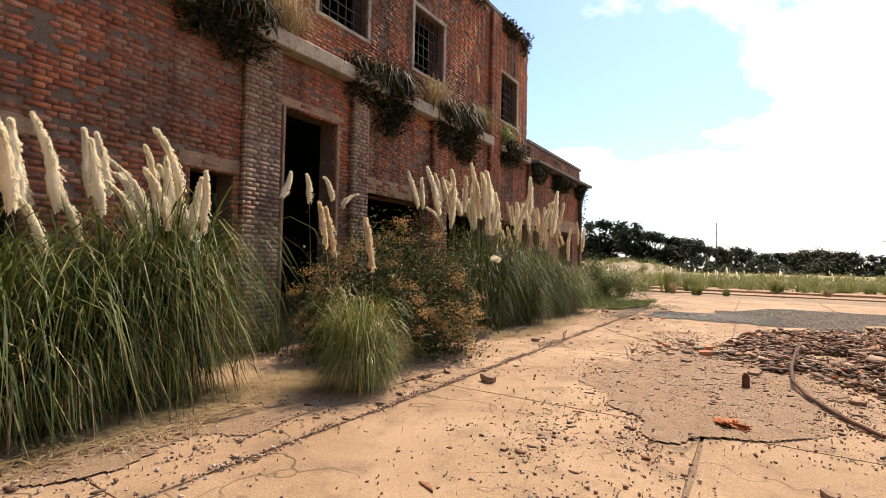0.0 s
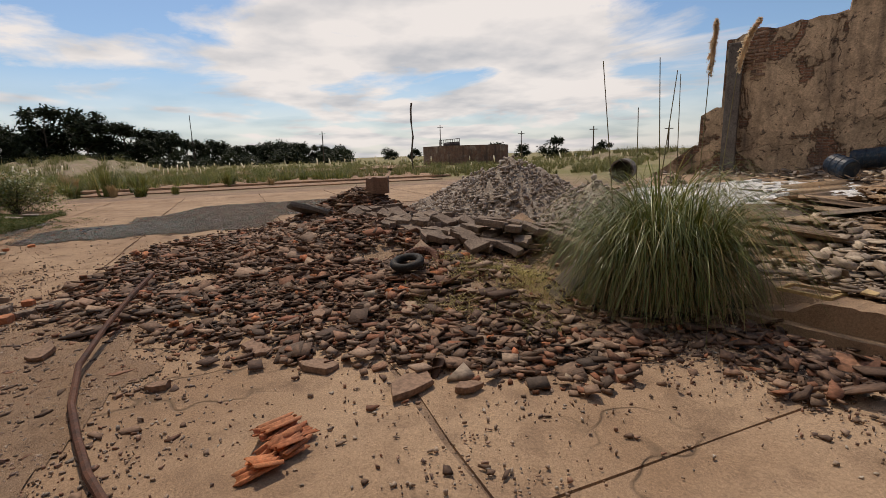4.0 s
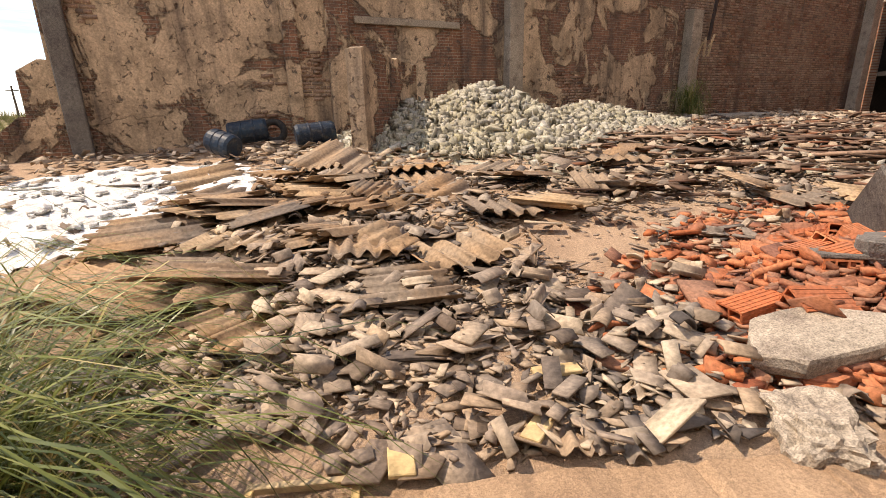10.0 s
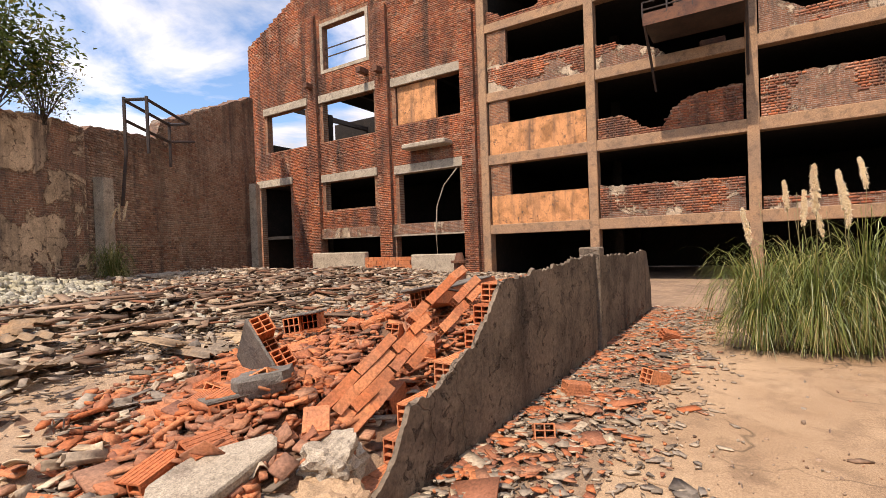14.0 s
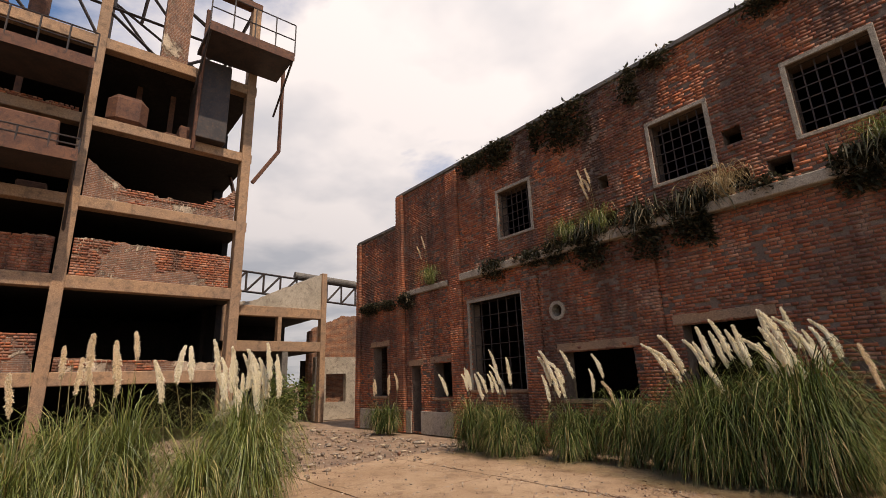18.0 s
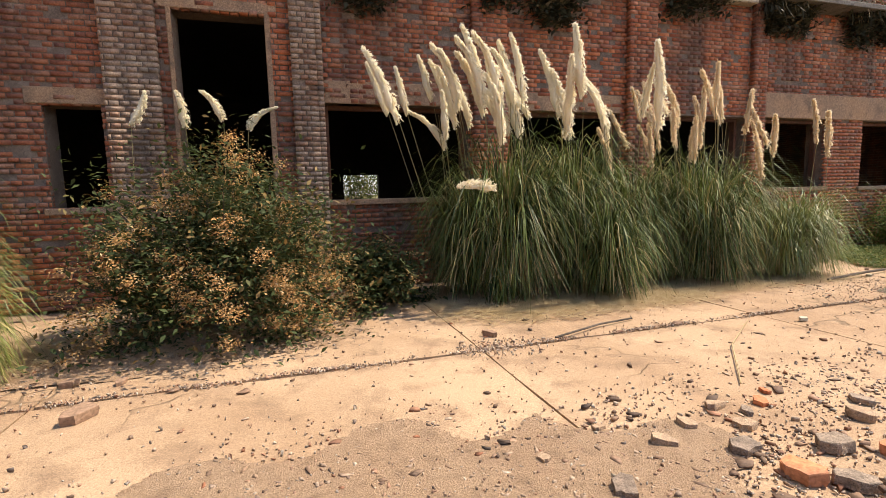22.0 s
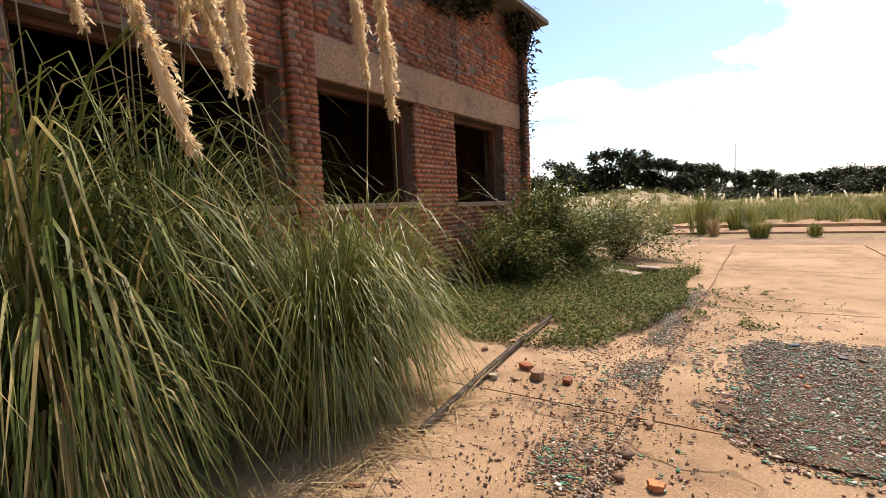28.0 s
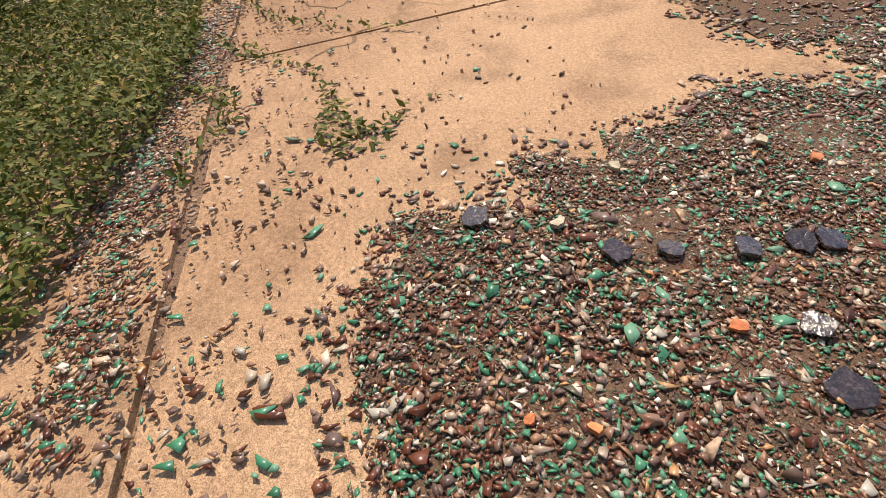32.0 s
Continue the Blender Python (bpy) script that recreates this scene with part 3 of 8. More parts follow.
PAMPAS = leaf_material("pampas_leaf", (0.022, 0.038, 0.010), (0.13, 0.165, 0.042), (0.40, 0.32, 0.14), 0.5, 0.25, 0.2)
LIME = leaf_material("fresh_grass", (0.06, 0.085, 0.018), (0.22, 0.25, 0.06), (0.50, 0.40, 0.16))
STRAW = leaf_material("dry_straw", (0.30, 0.21, 0.10), (0.45, 0.33, 0.17), (0.56, 0.45, 0.28), 0.8)
PLUME = leaf_material("plume", (0.88, 0.79, 0.60), (0.95, 0.90, 0.76), (0.96, 0.93, 0.83), 0.9, 0.5, 0.1)
PLUME_PINK = leaf_material("pinkish_plume", (0.74, 0.58, 0.39), (0.88, 0.76, 0.55), (0.92, 0.83, 0.66), 0.9, 0.5, 0.1)
STALK = leaf_material("stalk", (0.16, 0.15, 0.06), (0.28, 0.23, 0.11), (0.36, 0.28, 0.15))
BUSH = leaf_material("bush_leaf", (0.03, 0.045, 0.015), (0.062, 0.08, 0.026), (0.26, 0.16, 0.06), 0.65, 0.25, 0.2)
BLOOM = leaf_material("brown_bloom", (0.38, 0.19, 0.065), (0.58, 0.35, 0.145), (0.60, 0.47, 0.28), 0.9)
FERN = leaf_material("fern_leaf", (0.022, 0.022, 0.013), (0.05, 0.048, 0.026), (0.19, 0.14, 0.08), 0.65, 0.25, 0.2)
VINE = leaf_material("creeper_leaf", (0.04, 0.062, 0.014), (0.12, 0.155, 0.035), (0.34, 0.28, 0.09), 0.65, 0.25, 0.2)
TREE = leaf_material("far_leaf", (0.016, 0.024, 0.012), (0.032, 0.044, 0.02), (0.05, 0.055, 0.03), 0.65, 0.25, 0.2)
DRYGRASS = leaf_material("field_grass", (0.10, 0.12, 0.035), (0.24, 0.23, 0.09), (0.42, 0.34, 0.18), 0.8)
BARK = surface("bark", (0.10, 0.075, 0.06), (0.06, 0.045, 0.035), (0.16, 0.13, 0.10), 3.0, 30.0)


def glass_chips():
    m = bpy.data.materials.new("broken_glass")
    m.use_nodes = True
    n = Nodes(m.node_tree)
    rnd = island(n)
    c = n.ramp(rnd, [(0.0, (0.02, 0.13, 0.07)), (0.12, (0.05, 0.24, 0.14)), (0.2, (0.14, 0.32, 0.22)), (0.22, (0.07, 0.024, 0.014)), (0.50, (0.17, 0.062, 0.034)), (0.52, (0.10, 0.07, 0.06)),
                       (0.68, (0.20, 0.13, 0.10)), (0.80, (0.30, 0.17, 0.10)), (0.89, (0.42, 0.43, 0.37)), (0.95, (0.42, 0.22, 0.08)), (1.0, (0.85, 0.82, 0.74))])
    bsdf = n.add("ShaderNodeBsdfPrincipled", {"Base Color": c, "Roughness": 0.3, "Specular IOR Level": 0.5, "Transmission Weight": 0.1})
    n.tree.links.new(bsdf.outputs[0], n.add("ShaderNodeOutputMaterial").inputs[0])
    return m


GLASS = glass_chips()
GREEN_GLASS = varied("green_bottle_glass", [(0.02, 0.20, 0.09), (0.05, 0.30, 0.17)], stain_amount=0.0, rough=0.12, spec=0.8, bump=0.0)
BLUE = surface("blue_drum_plastic", (0.012, 0.022, 0.04), (0.02, 0.04, 0.062), (0.10, 0.09, 0.075), 2.0, 20.0, rough=0.45)
RUBBER = surface("black_rubber", (0.02, 0.02, 0.02), (0.04, 0.035, 0.03), (0.10, 0.08, 0.06), 3.0, 40.0, rough=0.7)
# near-black: the deep shade of inner rooms is put into this colour
BLACK = surface("inner_shade", (0.025, 0.02, 0.018), (0.018, 0.015, 0.013), (0.04, 0.03, 0.025), 0.6, 10.0)
BOTTLE = surface("dark_bottle_glass", (0.025, 0.02, 0.02), (0.05, 0.035, 0.03), (0.10, 0.09, 0.09), 20.0, 60.0, rough=0.12, bump=0.001, spec=0.8)
BRICK_ONE = varied("old_brick_single", [(0.30, 0.085, 0.042), (0.42, 0.125, 0.055), (0.49, 0.165, 0.072), (0.36, 0.105, 0.052), (0.47, 0.215, 0.125), (0.25, 0.08, 0.05)],
                   stain=(0.055, 0.04, 0.035), stain_scale=0.45, stain_amount=0.6, grain=45.0, bump=0.006, per="object")

# ---- large structure ----
FY = -8.85                       # front of the long brick building
rng = np.random.default_rng(7)


def yard_height(x, y):
    """Height of the natural ground."""
    far = np.clip((np.hypot(x + 5, y) - 60) / 200, 0, 1)
    return -0.035 + 0.0 * x + far * 0.6 * wobble(x, y, 60.0, 3)


# ground: one sheet, fine near the yard and coarse to the horizon
def ground_sheet():
    a = np.concatenate([-np.geomspace(3000, 45, 26), np.linspace(-40, 40, 81), np.geomspace(45, 3000, 26)])
    X, Y = np.meshgrid(a, a)
    Z = yard_height(X, Y) + np.where(np.hypot(X, Y) < 60, 0.012 * wobble(X, Y, 1.2, 1), 0)
    n = len(a)
    v = np.stack([X, Y, Z], -1).reshape(-1, 3)
    i = (np.arange(n - 1)[:, None] * n + np.arange(n - 1)[None]).ravel()
    return mesh_of("ground", v, np.stack([i, i + 1, i + n + 1, i + n], 1), GROUND, True)


def ground_material():
    """Bare sandy earth in the yard, grass-grown earth outside it."""

    def build(n, co):
        sep = n.add("ShaderNodeSeparateXYZ", {0: co})
        p, q, g = n.noise(co, 0.7, 6.0, 0.6, 0.2), n.noise(co, 4.0, 5.0), n.noise(co, 60.0, 4.0, 0.7)
        yard = n.mix(n.ramp(p, [(0.4, (0.0,)), (0.6, (1.0,))]), (0.33, 0.225, 0.15), (0.23, 0.155, 0.11))
        yard = n.mix(n.ramp(q, [(0.5, (0.0,)), (0.7, (0.7,))]), yard, (0.40, 0.28, 0.19))
        f = n.noise(co, 0.12, 6.0, 0.6)
        field = n.mix(n.ramp(f, [(0.4, (0.0,)), (0.6, (1.0,))]), (0.19, 0.18, 0.07), (0.29, 0.235, 0.13))
        far = n.ramp(n.math("MULTIPLY", sep.outputs[0], -1 / 100), [(0.225, (0.0,)), (0.30, (1.0,))])
        back = n.ramp(n.math("MULTIPLY", sep.outputs[1], 1 / 100), [(0.13, (0.0,)), (0.22, (1.0,))])
        west = n.ramp(n.math("MULTIPLY", sep.outputs[0], -1 / 100), [(0.09, (0.0,)), (0.13, (1.0,))])
        col = n.mix(n.math("MAXIMUM", far, n.math("MULTIPLY", back, west)), yard, field)
        col = n.mix(0.5, col, n.mix(1.0, col, n.ramp(g, [(0.3, (0.55,)), (0.7, (1.4,))]), "MULTIPLY"))
        return col, n.math("ADD", g, q), 0.02, None

    return material("ground_earth", build, 0.95, 0.0, 0.15)


GROUND = ground_material()
tagged(part("ground", ground_sheet(), GROUND), "bare sandy earth turning to grassy field in the distance", "ground", kind="structure")

# concrete yard: slabs in a grid with open joints, broken away where gravel shows
yard = thing("pavement", "cracked sandy concrete yard slabs with open dirt joints", "pavement", kind="structure")
XJ = [-20.6, -18.6, -15.5, -12.0, -8.4, -4.9, -1.4, 2.2, 5.8, 9.4, 13.0]
YJ = [-8.3, -5.1, -2.3, 0.61, 3.3]
YJ_WEST = [-8.3, -5.1, -2.45, 0.6, 3.6, 6.6, 9.6]


def slab(x0, x1, y0, y1, seed):
    r = random.Random(seed)
    bm = bmesh.new()
    nx, ny = max(2, int((x1 - x0) / 0.55)), max(2, int((y1 - y0) / 0.55))
    grid = [[bm.verts.new((x0 + (x1 - x0) * i / nx + (r.uniform(-.006, .006) if i in (0, nx) else 0),
                           y0 + (y1 - y0) * j / ny + (r.uniform(-.02, .02) if j in (0, ny) else 0),
                           -0.012 if i in (0, nx) or j in (0, ny) else r.uniform(-.003, .004))) for j in range(ny + 1)] for i in range(nx + 1)]
    for i in range(nx):
        for j in range(ny):
            bm.faces.new((grid[i][j], grid[i + 1][j], grid[i + 1][j + 1], grid[i][j + 1]))
    rim = [grid[i][0] for i in range(nx + 1)] + [grid[nx][j] for j in range(1, ny + 1)] + [grid[i][ny] for i in range(nx - 1, -1, -1)] + [grid[0][j] for j in range(ny - 1, 0, -1)]
    low = [bm.verts.new((v.co.x, v.co.y, -0.12)) for v in rim]
    for k in range(len(rim)):
        bm.faces.new((rim[k], low[k], low[(k + 1) % len(rim)], rim[(k + 1) % len(rim)]))
    return bm


def lay_slabs():
    k = 0
    for a, b in zip(XJ, XJ[1:]):
        ys = YJ_WEST if b <= -11 else YJ
        for c, d in zip(ys, ys[1:]):
            k += 1
            part("slab", slab(a + .009, b - .009, c + .022, d - .022, k), YARD, yard)


lay_slabs()

# --- long brick building ---
OPEN_LOW = [(19.16, 20.3, 1.3, 3.3), (16.86, 17.44, 0.05, 2.4), (15.04, 16.05, 1.25, 2.45), (11.66, 13.97, 1.5, 4.3), (10.18, 10.52, 3.42, 3.78), (8.22, 10.3, 1.23, 2.46),
            (5.32, 7.0, 1.33, 2.84), (2.7, 3.4, 1.42, 2.83), (0.5, 1.74, 0.0, 4.2), (-2.7, -0.31, 1.44, 2.95), (-5.8, -3.5, 1.45, 2.93),
            (-8.9, -6.6, 1.45, 2.93), (-11.3, -9.4, 1.45, 2.93), (-14.3, -12.45, 1.43, 2.92)]
OPEN_UP = [(11.0, 12.32), (5.71, 7.01), (2.75, 4.06), (-0.29, 1.06), (-3.26, -1.97), (-7.96, -6.7)]
UP_Z = (6.2, 7.75)
HOLES = [(5.07, 5.52, 5.53, 5.92), (4.32, 4.74, 5.52, 5.91), (5.07, 5.45, 6.55, 6.92), (2.04, 2.50, 5.5, 5.92), (2.05, 2.30, 6.66, 7.05), (-0.92, -0.54, 5.47, 5.84),
         (-1.7, -1.28, 5.5, 5.83), (8.17, 8.75, 5.53, 5.93), (7.56, 7.95, 5.55, 5.93), (-3.95, -3.66, 5.56, 5.86), (-4.76, -4.45, 5.55, 5.82), (8.3, 8.6, 6.6, 6.95)]
ALL_HOLES = OPEN_LOW + [(a, b, *UP_Z) for a, b in OPEN_UP] + HOLES
factory = thing("factory_building", "long two-storey red brick factory, derelict, with plants on its ledges", "building")


def core(x0, x1, z0, z1, holes):
    bm = bmesh.new()
    wall_boxes(bm, x0, x1, z0, z1, holes, lambda b, p, q, r, s: box(b, p, q, FY - .46, FY - .012, r, s))
    return bm


part("wall", core(-8.9, 18.27, 0, 9.5, ALL_HOLES), MORTAR, factory)
part("wall", core(18.27, 21.6, 0, 8.2, ALL_HOLES), MORTAR, factory)
part("wall", core(-15.3, -8.9, 0, 5.95, ALL_HOLES), MORTAR, factory)


def bricks_mesh(name, rows, y_front, depth=0.1, jitter=0.010, mat=BRICK, axis="x", seed=3):
    r = np.random.default_rng(seed)
    n = len(rows)
    s = np.stack([rows[:, 1] - rows[:, 0], np.full(n, depth), rows[:, 3] - rows[:, 2]], 1)
    at = np.stack([(rows[:, 0] + rows[:, 1]) / 2, y_front - depth / 2 + r.normal(0, jitter, n), (rows[:, 2] + rows[:, 3]) / 2], 1)
    R = rotations(r, n, 0.006, r.normal(0, .008, n))
    M = placed(R, s, at)
    if axis == "y":
        T = np.array([[0, -1, 0, 0], [1, 0, 0, 0], [0, 0, 1, 0], [0, 0, 0, 1.0]])
        M = T[None] @ M
    return cloud(name, [CUBE], M, mat)


NEAR = (-12.45, -11.3, 0.3, 2.9)      # the pier that the walk passes closest


def facade_bricks():
    rows = [bricks_in(rng, -8.9, 18.27, 0, 9.5, ALL_HOLES, chipped=.006), bricks_in(rng, 18.27, 21.6, 0, 8.2, ALL_HOLES), bricks_in(rng, -15.3, -8.9, 0, 5.9, ALL_HOLES, chipped=.006)]
    rows = np.concatenate(rows)
    c = np.stack([(rows[:, 0] + rows[:, 1]) / 2, (rows[:, 2] + rows[:, 3]) / 2], 1)
    near = (c[:, 0] > NEAR[0]) & (c[:, 0] < NEAR[1]) & (c[:, 1] > NEAR[2]) & (c[:, 1] < NEAR[3])
    ob = part("brickwork", bricks_mesh("brickwork", rows[~near], FY), BRICK, factory)
    ob["kind"] = "stuff"
    return rows[near]


near_bricks = facade_bricks()


def slabs_of(name, items, mat, label="", bevel=0.01):
    for x0, x1, y0, y1, z0, z1 in items:
        part(name, block(x0, x1, y0, y1, z0, z1, bevel), mat, factory, label)


def pilaster(x0, x1, z0, z1, out=0.13, seed=1, mat=BRICK):
    """A brick pier standing out from the wall."""
    part("pilaster", block(x0 + .01, x1 - .01, FY - .02, FY + out - .012, z0, z1), MORTAR, factory)
    rows = bricks_in(np.random.default_rng(seed), x0, x1, z0, z1, [], length=0.26)
    me = bricks_mesh("pilaster_brick", rows, FY + out, 0.12, 0.005, mat, seed=seed)
    part("pilaster_brick", me, mat, factory)["kind"] = "stuff"


for k, (a, b, z0, z1) in enumerate([(14.3, 14.9, 0, 9.4), (10.92, 11.53, 0, 4.7), (7.35, 7.95, 0, 5.1), (1.93, 2.61, 0, 5.1), (-0.22, 0.15, 0, 5.1), (-0.31 + .0, -0.22, 0, 5.1),
                                    (-3.4, -2.77, 0, 5.1), (-6.5, -5.9, 0, 9.4), (-9.3, -8.95, 0, 5.8), (17.8, 18.27, 0, 9.5), (21.3, 21.6, 0, 8.2), (-15.3, -15.1, 0, 5.1)]):
    pilaster(a, b, z0, z1, seed=20 + k, mat=OLDBRICK if k in (3, 4, 5) else BRICK)
# ledge between the storeys, lintels, coping, eave
slabs_of("ledge", [(2.6, 14.2, FY - .05, FY + .22, 5.12, 5.36), (-5.85, 2.55, FY - .05, FY + .26, 5.1, 5.38), (-8.9, -6.55, FY - .05, FY + .2, 5.12, 5.32), (15.0, 17.7, FY - .05, FY + .12, 5.1, 5.3)], CONCRETE_OLD, "weathered concrete ledge", 0.02)
slabs_of("lintel", [(a - .18, b + .18, FY - .4, FY + .012, d, d + (.22 if d < 4 else .16)) for a, b, c, d in OPEN_LOW[:9] if b - a > .5], CONCRETE_RED)
slabs_of("lintel", [(-2.74, -.32, FY - .4, FY + .004, 2.95, 3.3), (-5.84, -3.45, FY - .4, FY + .004, 2.93, 3.25)], CONCRETE_RED)
slabs_of("lintel_band", [(-15.05, -9.35, FY - .4, FY + .03, 2.935, 3.45)], CONCRETE_RED, "long stained concrete lintel band")
slabs_of("coping", [(-8.95, 18.3, FY - .5, FY + .06, 9.5, 9.62), (18.32, 21.65, FY - .5, FY + .05, 8.2, 8.32), (-15.35, -8.97, FY - .5, FY + .05, 5.95, 6.06)], CONCRETE_DARK)
slabs_of("eave_slab", [(-15.65, -8.97, FY - .2, FY + .5, 5.16, 5.26)], CONCRETE_DARK, "thin projecting concrete eave")
slabs_of("sill", [(a - .08, b + .08, FY - .42, FY + .05, c - .09, c - .002) for a, b, c, d in OPEN_LOW if b - a > .6 and c > 1], CONCRETE_RED)


def window(x0, x1, z0, z1, cols, rows_, surround=0.10):
    bm = bmesh.new()
    for a, b, c, d in ((x0 - surround, x0, z0, z1), (x1, x1 + surround, z0, z1), (x0 - surround, x1 + surround, z1, z1 + surround), (x0 - surround, x1 + surround, z0 - surround * .8, z0)):
        box(bm, a + .001, b - .001, FY - .3, FY + .035, c + .001, d - .001, 0.008)
    win = part("window", bm, CONCRETE_OLD, factory, "barred window opening with pale concrete surround")
    for k in range(cols + 1):
        x = x0 + (x1 - x0) * k / cols
        part("upright_bar", block(x - .012, x + .012, FY - .2, FY - .17, z0, z1), IRON, win)
    for k in range(rows_ + 1):
        z = z0 + (z1 - z0) * k / rows_
        part("cross_bar", block(x0, x1, FY - .169, FY - .15, z - .011, z + .011), IRON, win)


for a, b in OPEN_UP:
    window(a, b, *UP_Z, 6, 6)
window(11.66, 13.97, 1.5, 4.3, 6, 6, 0.1)


def frame_of(x0, x1, z0, z1, t=0.07):
    bm = bmesh.new()
    for a, b, c, d in ((x0 + .002, x0 + t, z0, z1), (x1 - t, x1 - .002, z0, z1), (x0 + t, x1 - t, z1 - t, z1)):
        box(bm, a, b, FY - .32, FY - .2, c + .002, d - .002, .006)
    part("opening_frame", bm, RUST, factory, "rusty steel frame of an empty opening")


for q in (OPEN_LOW[12], OPEN_LOW[13], OPEN_LOW[9], OPEN_LOW[10], OPEN_LOW[11]):
    frame_of(*q)
part("door_jamb", block(1.741, 1.8, FY - .4, FY + .03, 0, 4.2, .01), CONCRETE_RED, factory)
part("door_jamb", block(.42, .499, FY - .4, FY + .03, 0, 4.2, .01), CONCRETE_RED, factory)
bm = bmesh.new()
for k in range(16):
    a0, a1 = k * math.tau / 16, (k + 1) * math.tau / 16
    q = [bm.verts.new((10.35 + r * math.cos(a), FY + y, 3.6 + r * math.sin(a))) for y in (-.3, .03) for a in (a0, a1) for r in (.17, .27)]
    for f in ((0, 1, 3, 2), (4, 6, 7, 5), (0, 4, 5, 1), (2, 3, 7, 6), (0, 2, 6, 4), (1, 5, 7, 3)):
        bm.faces.new([q[i] for i in f])
part("round_window", bm, CONCRETE_OLD, factory, "small round window ring")
slabs_of("plinth", [(14.92, 16.84, FY + .002, FY + .06, 0, .78), (17.46, 17.78, FY + .002, FY + .06, 0, .78), (18.3, 21.28, FY + .002, FY + .06, 0, .8)], CONCRETE_OLD, "pale rendered plinth")
# inside: floors, back wall, cross walls, roof; near-black ones have the room shade painted in
BY = -19.0
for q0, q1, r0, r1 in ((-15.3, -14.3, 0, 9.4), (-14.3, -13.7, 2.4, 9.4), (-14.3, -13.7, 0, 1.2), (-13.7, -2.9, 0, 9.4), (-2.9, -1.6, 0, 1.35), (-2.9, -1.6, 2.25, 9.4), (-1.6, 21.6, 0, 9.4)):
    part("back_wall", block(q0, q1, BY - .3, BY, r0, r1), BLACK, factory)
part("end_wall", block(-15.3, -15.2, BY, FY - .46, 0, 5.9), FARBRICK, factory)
part("end_wall", block(21.2, 21.6, BY, FY - .46, 0, 8.2), SIDEBRICK, factory)
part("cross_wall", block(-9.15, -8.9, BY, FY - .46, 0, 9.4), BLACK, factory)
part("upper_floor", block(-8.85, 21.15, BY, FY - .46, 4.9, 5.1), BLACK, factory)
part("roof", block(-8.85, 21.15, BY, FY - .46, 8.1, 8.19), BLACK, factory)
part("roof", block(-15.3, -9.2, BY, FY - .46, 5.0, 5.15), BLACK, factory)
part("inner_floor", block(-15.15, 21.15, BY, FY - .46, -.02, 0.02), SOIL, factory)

# --- ruined rendered wall behind the heap ---
WA = math.degrees(math.atan(.62))
ruin = thing("wall_ruined", "high ruined wall of stained render over brick, broken top", "wall", (-5.0, 11.4, 0), WA, kind="structure")
LEN = math.hypot(1, .62)


def u_of(x):
    return (x + 5.0) * LEN


def profile_wall(points, y0, y1, step, seed, z0=-0.1, rough=0.07):
    """A wall whose ragged top follows points (u, z): one closed mesh."""
    r = np.random.default_rng(seed)
    us, zs = np.array([p[0] for p in points], float), np.array([p[1] for p in points], float)
    n = max(3, int((us[-1] - us[0]) / (step * .45)))
    u = np.sort(np.concatenate([us, np.linspace(us[0], us[-1], n)[1:-1] + r.uniform(-.1, .1, n - 2) * step]))
    keep = np.concatenate([[True], np.diff(u) > 1e-4])
    u = u[keep]
    drift = np.interp(u, np.linspace(us[0], us[-1], max(3, n // 4)), r.uniform(-1, 1, max(3, n // 4)))
    z = np.interp(u, us, zs) + rough * (.8 * drift + .6 * r.uniform(-1, 1, len(u)))
    z = np.maximum(z, z0 + .02)
    zb = z + r.uniform(-.6, .6, len(u)) * rough
    bm = bmesh.new()
    cols = [[bm.verts.new(p) for p in ((a, y0, z0), (a, y0, max(c, z0 + .02)), (a, y1, max(d, z0 + .02)), (a, y1, z0))] for a, c, d in zip(u, z, zb)]
    for A, B in zip(cols, cols[1:]):
        for k in range(4):
            bm.faces.new((A[k], B[k], B[(k + 1) % 4], A[(k + 1) % 4]))
    bm.faces.new(cols[0])
    bm.faces.new(cols[-1][::-1])
    bmesh.ops.recalc_face_normals(bm, faces=bm.faces[:])
    return bm


TOP = [(-6.6, 0.7), (-6.0, 1.3), (-5.55, 1.6), (-5.54, 2.3), (-5.15, 2.5), (-5.14, 4.05), (-4.6, 4.25), (-3.15, 4.35), (-3.12, 4.8), (-1.6, 4.95), (1.6, 4.85), (3.5, 4.8), (3.55, 5.2), (5.4, 5.5), (8.0, 5.85), (9.0, 5.8)]
SIDE_TOP = [(9.0, 5.7), (9.3, 6.0), (12.2, 6.3), (12.6, 7.1), (14.5, 8.0), (18.2, 9.8), (20.6, 10.9)]
part("wall_panel", profile_wall([(u_of(x), z) for x, z in TOP], 0, .4, .35, 3), RUINED, ruin)
part("wall_panel", profile_wall([(u_of(x), z) for x, z in SIDE_TOP], .02, .42, .3, 4), SIDEBRICK, ruin, "bare dark brick stretch of wall")


def ruin_bricks(rows, front, seed):
    r = np.random.default_rng(seed)
    n = len(rows)
    sz = np.stack([(rows[:, 1] - rows[:, 0]) * r.uniform(.92, 1.0, n), np.full(n, .12), (rows[:, 3] - rows[:, 2]) * r.uniform(.85, 1.05, n)], 1)
    at = np.stack([(rows[:, 0] + rows[:, 1]) / 2, front + .055 - np.abs(r.normal(0, .012, n)), (rows[:, 2] + rows[:, 3]) / 2], 1)
    part("brickwork", cloud("brickwork", [CUBE], placed(rotations(r, n, .015, r.normal(0, .015, n)), sz, at), OLDBRICK), OLDBRICK, ruin)["kind"] = "stuff"


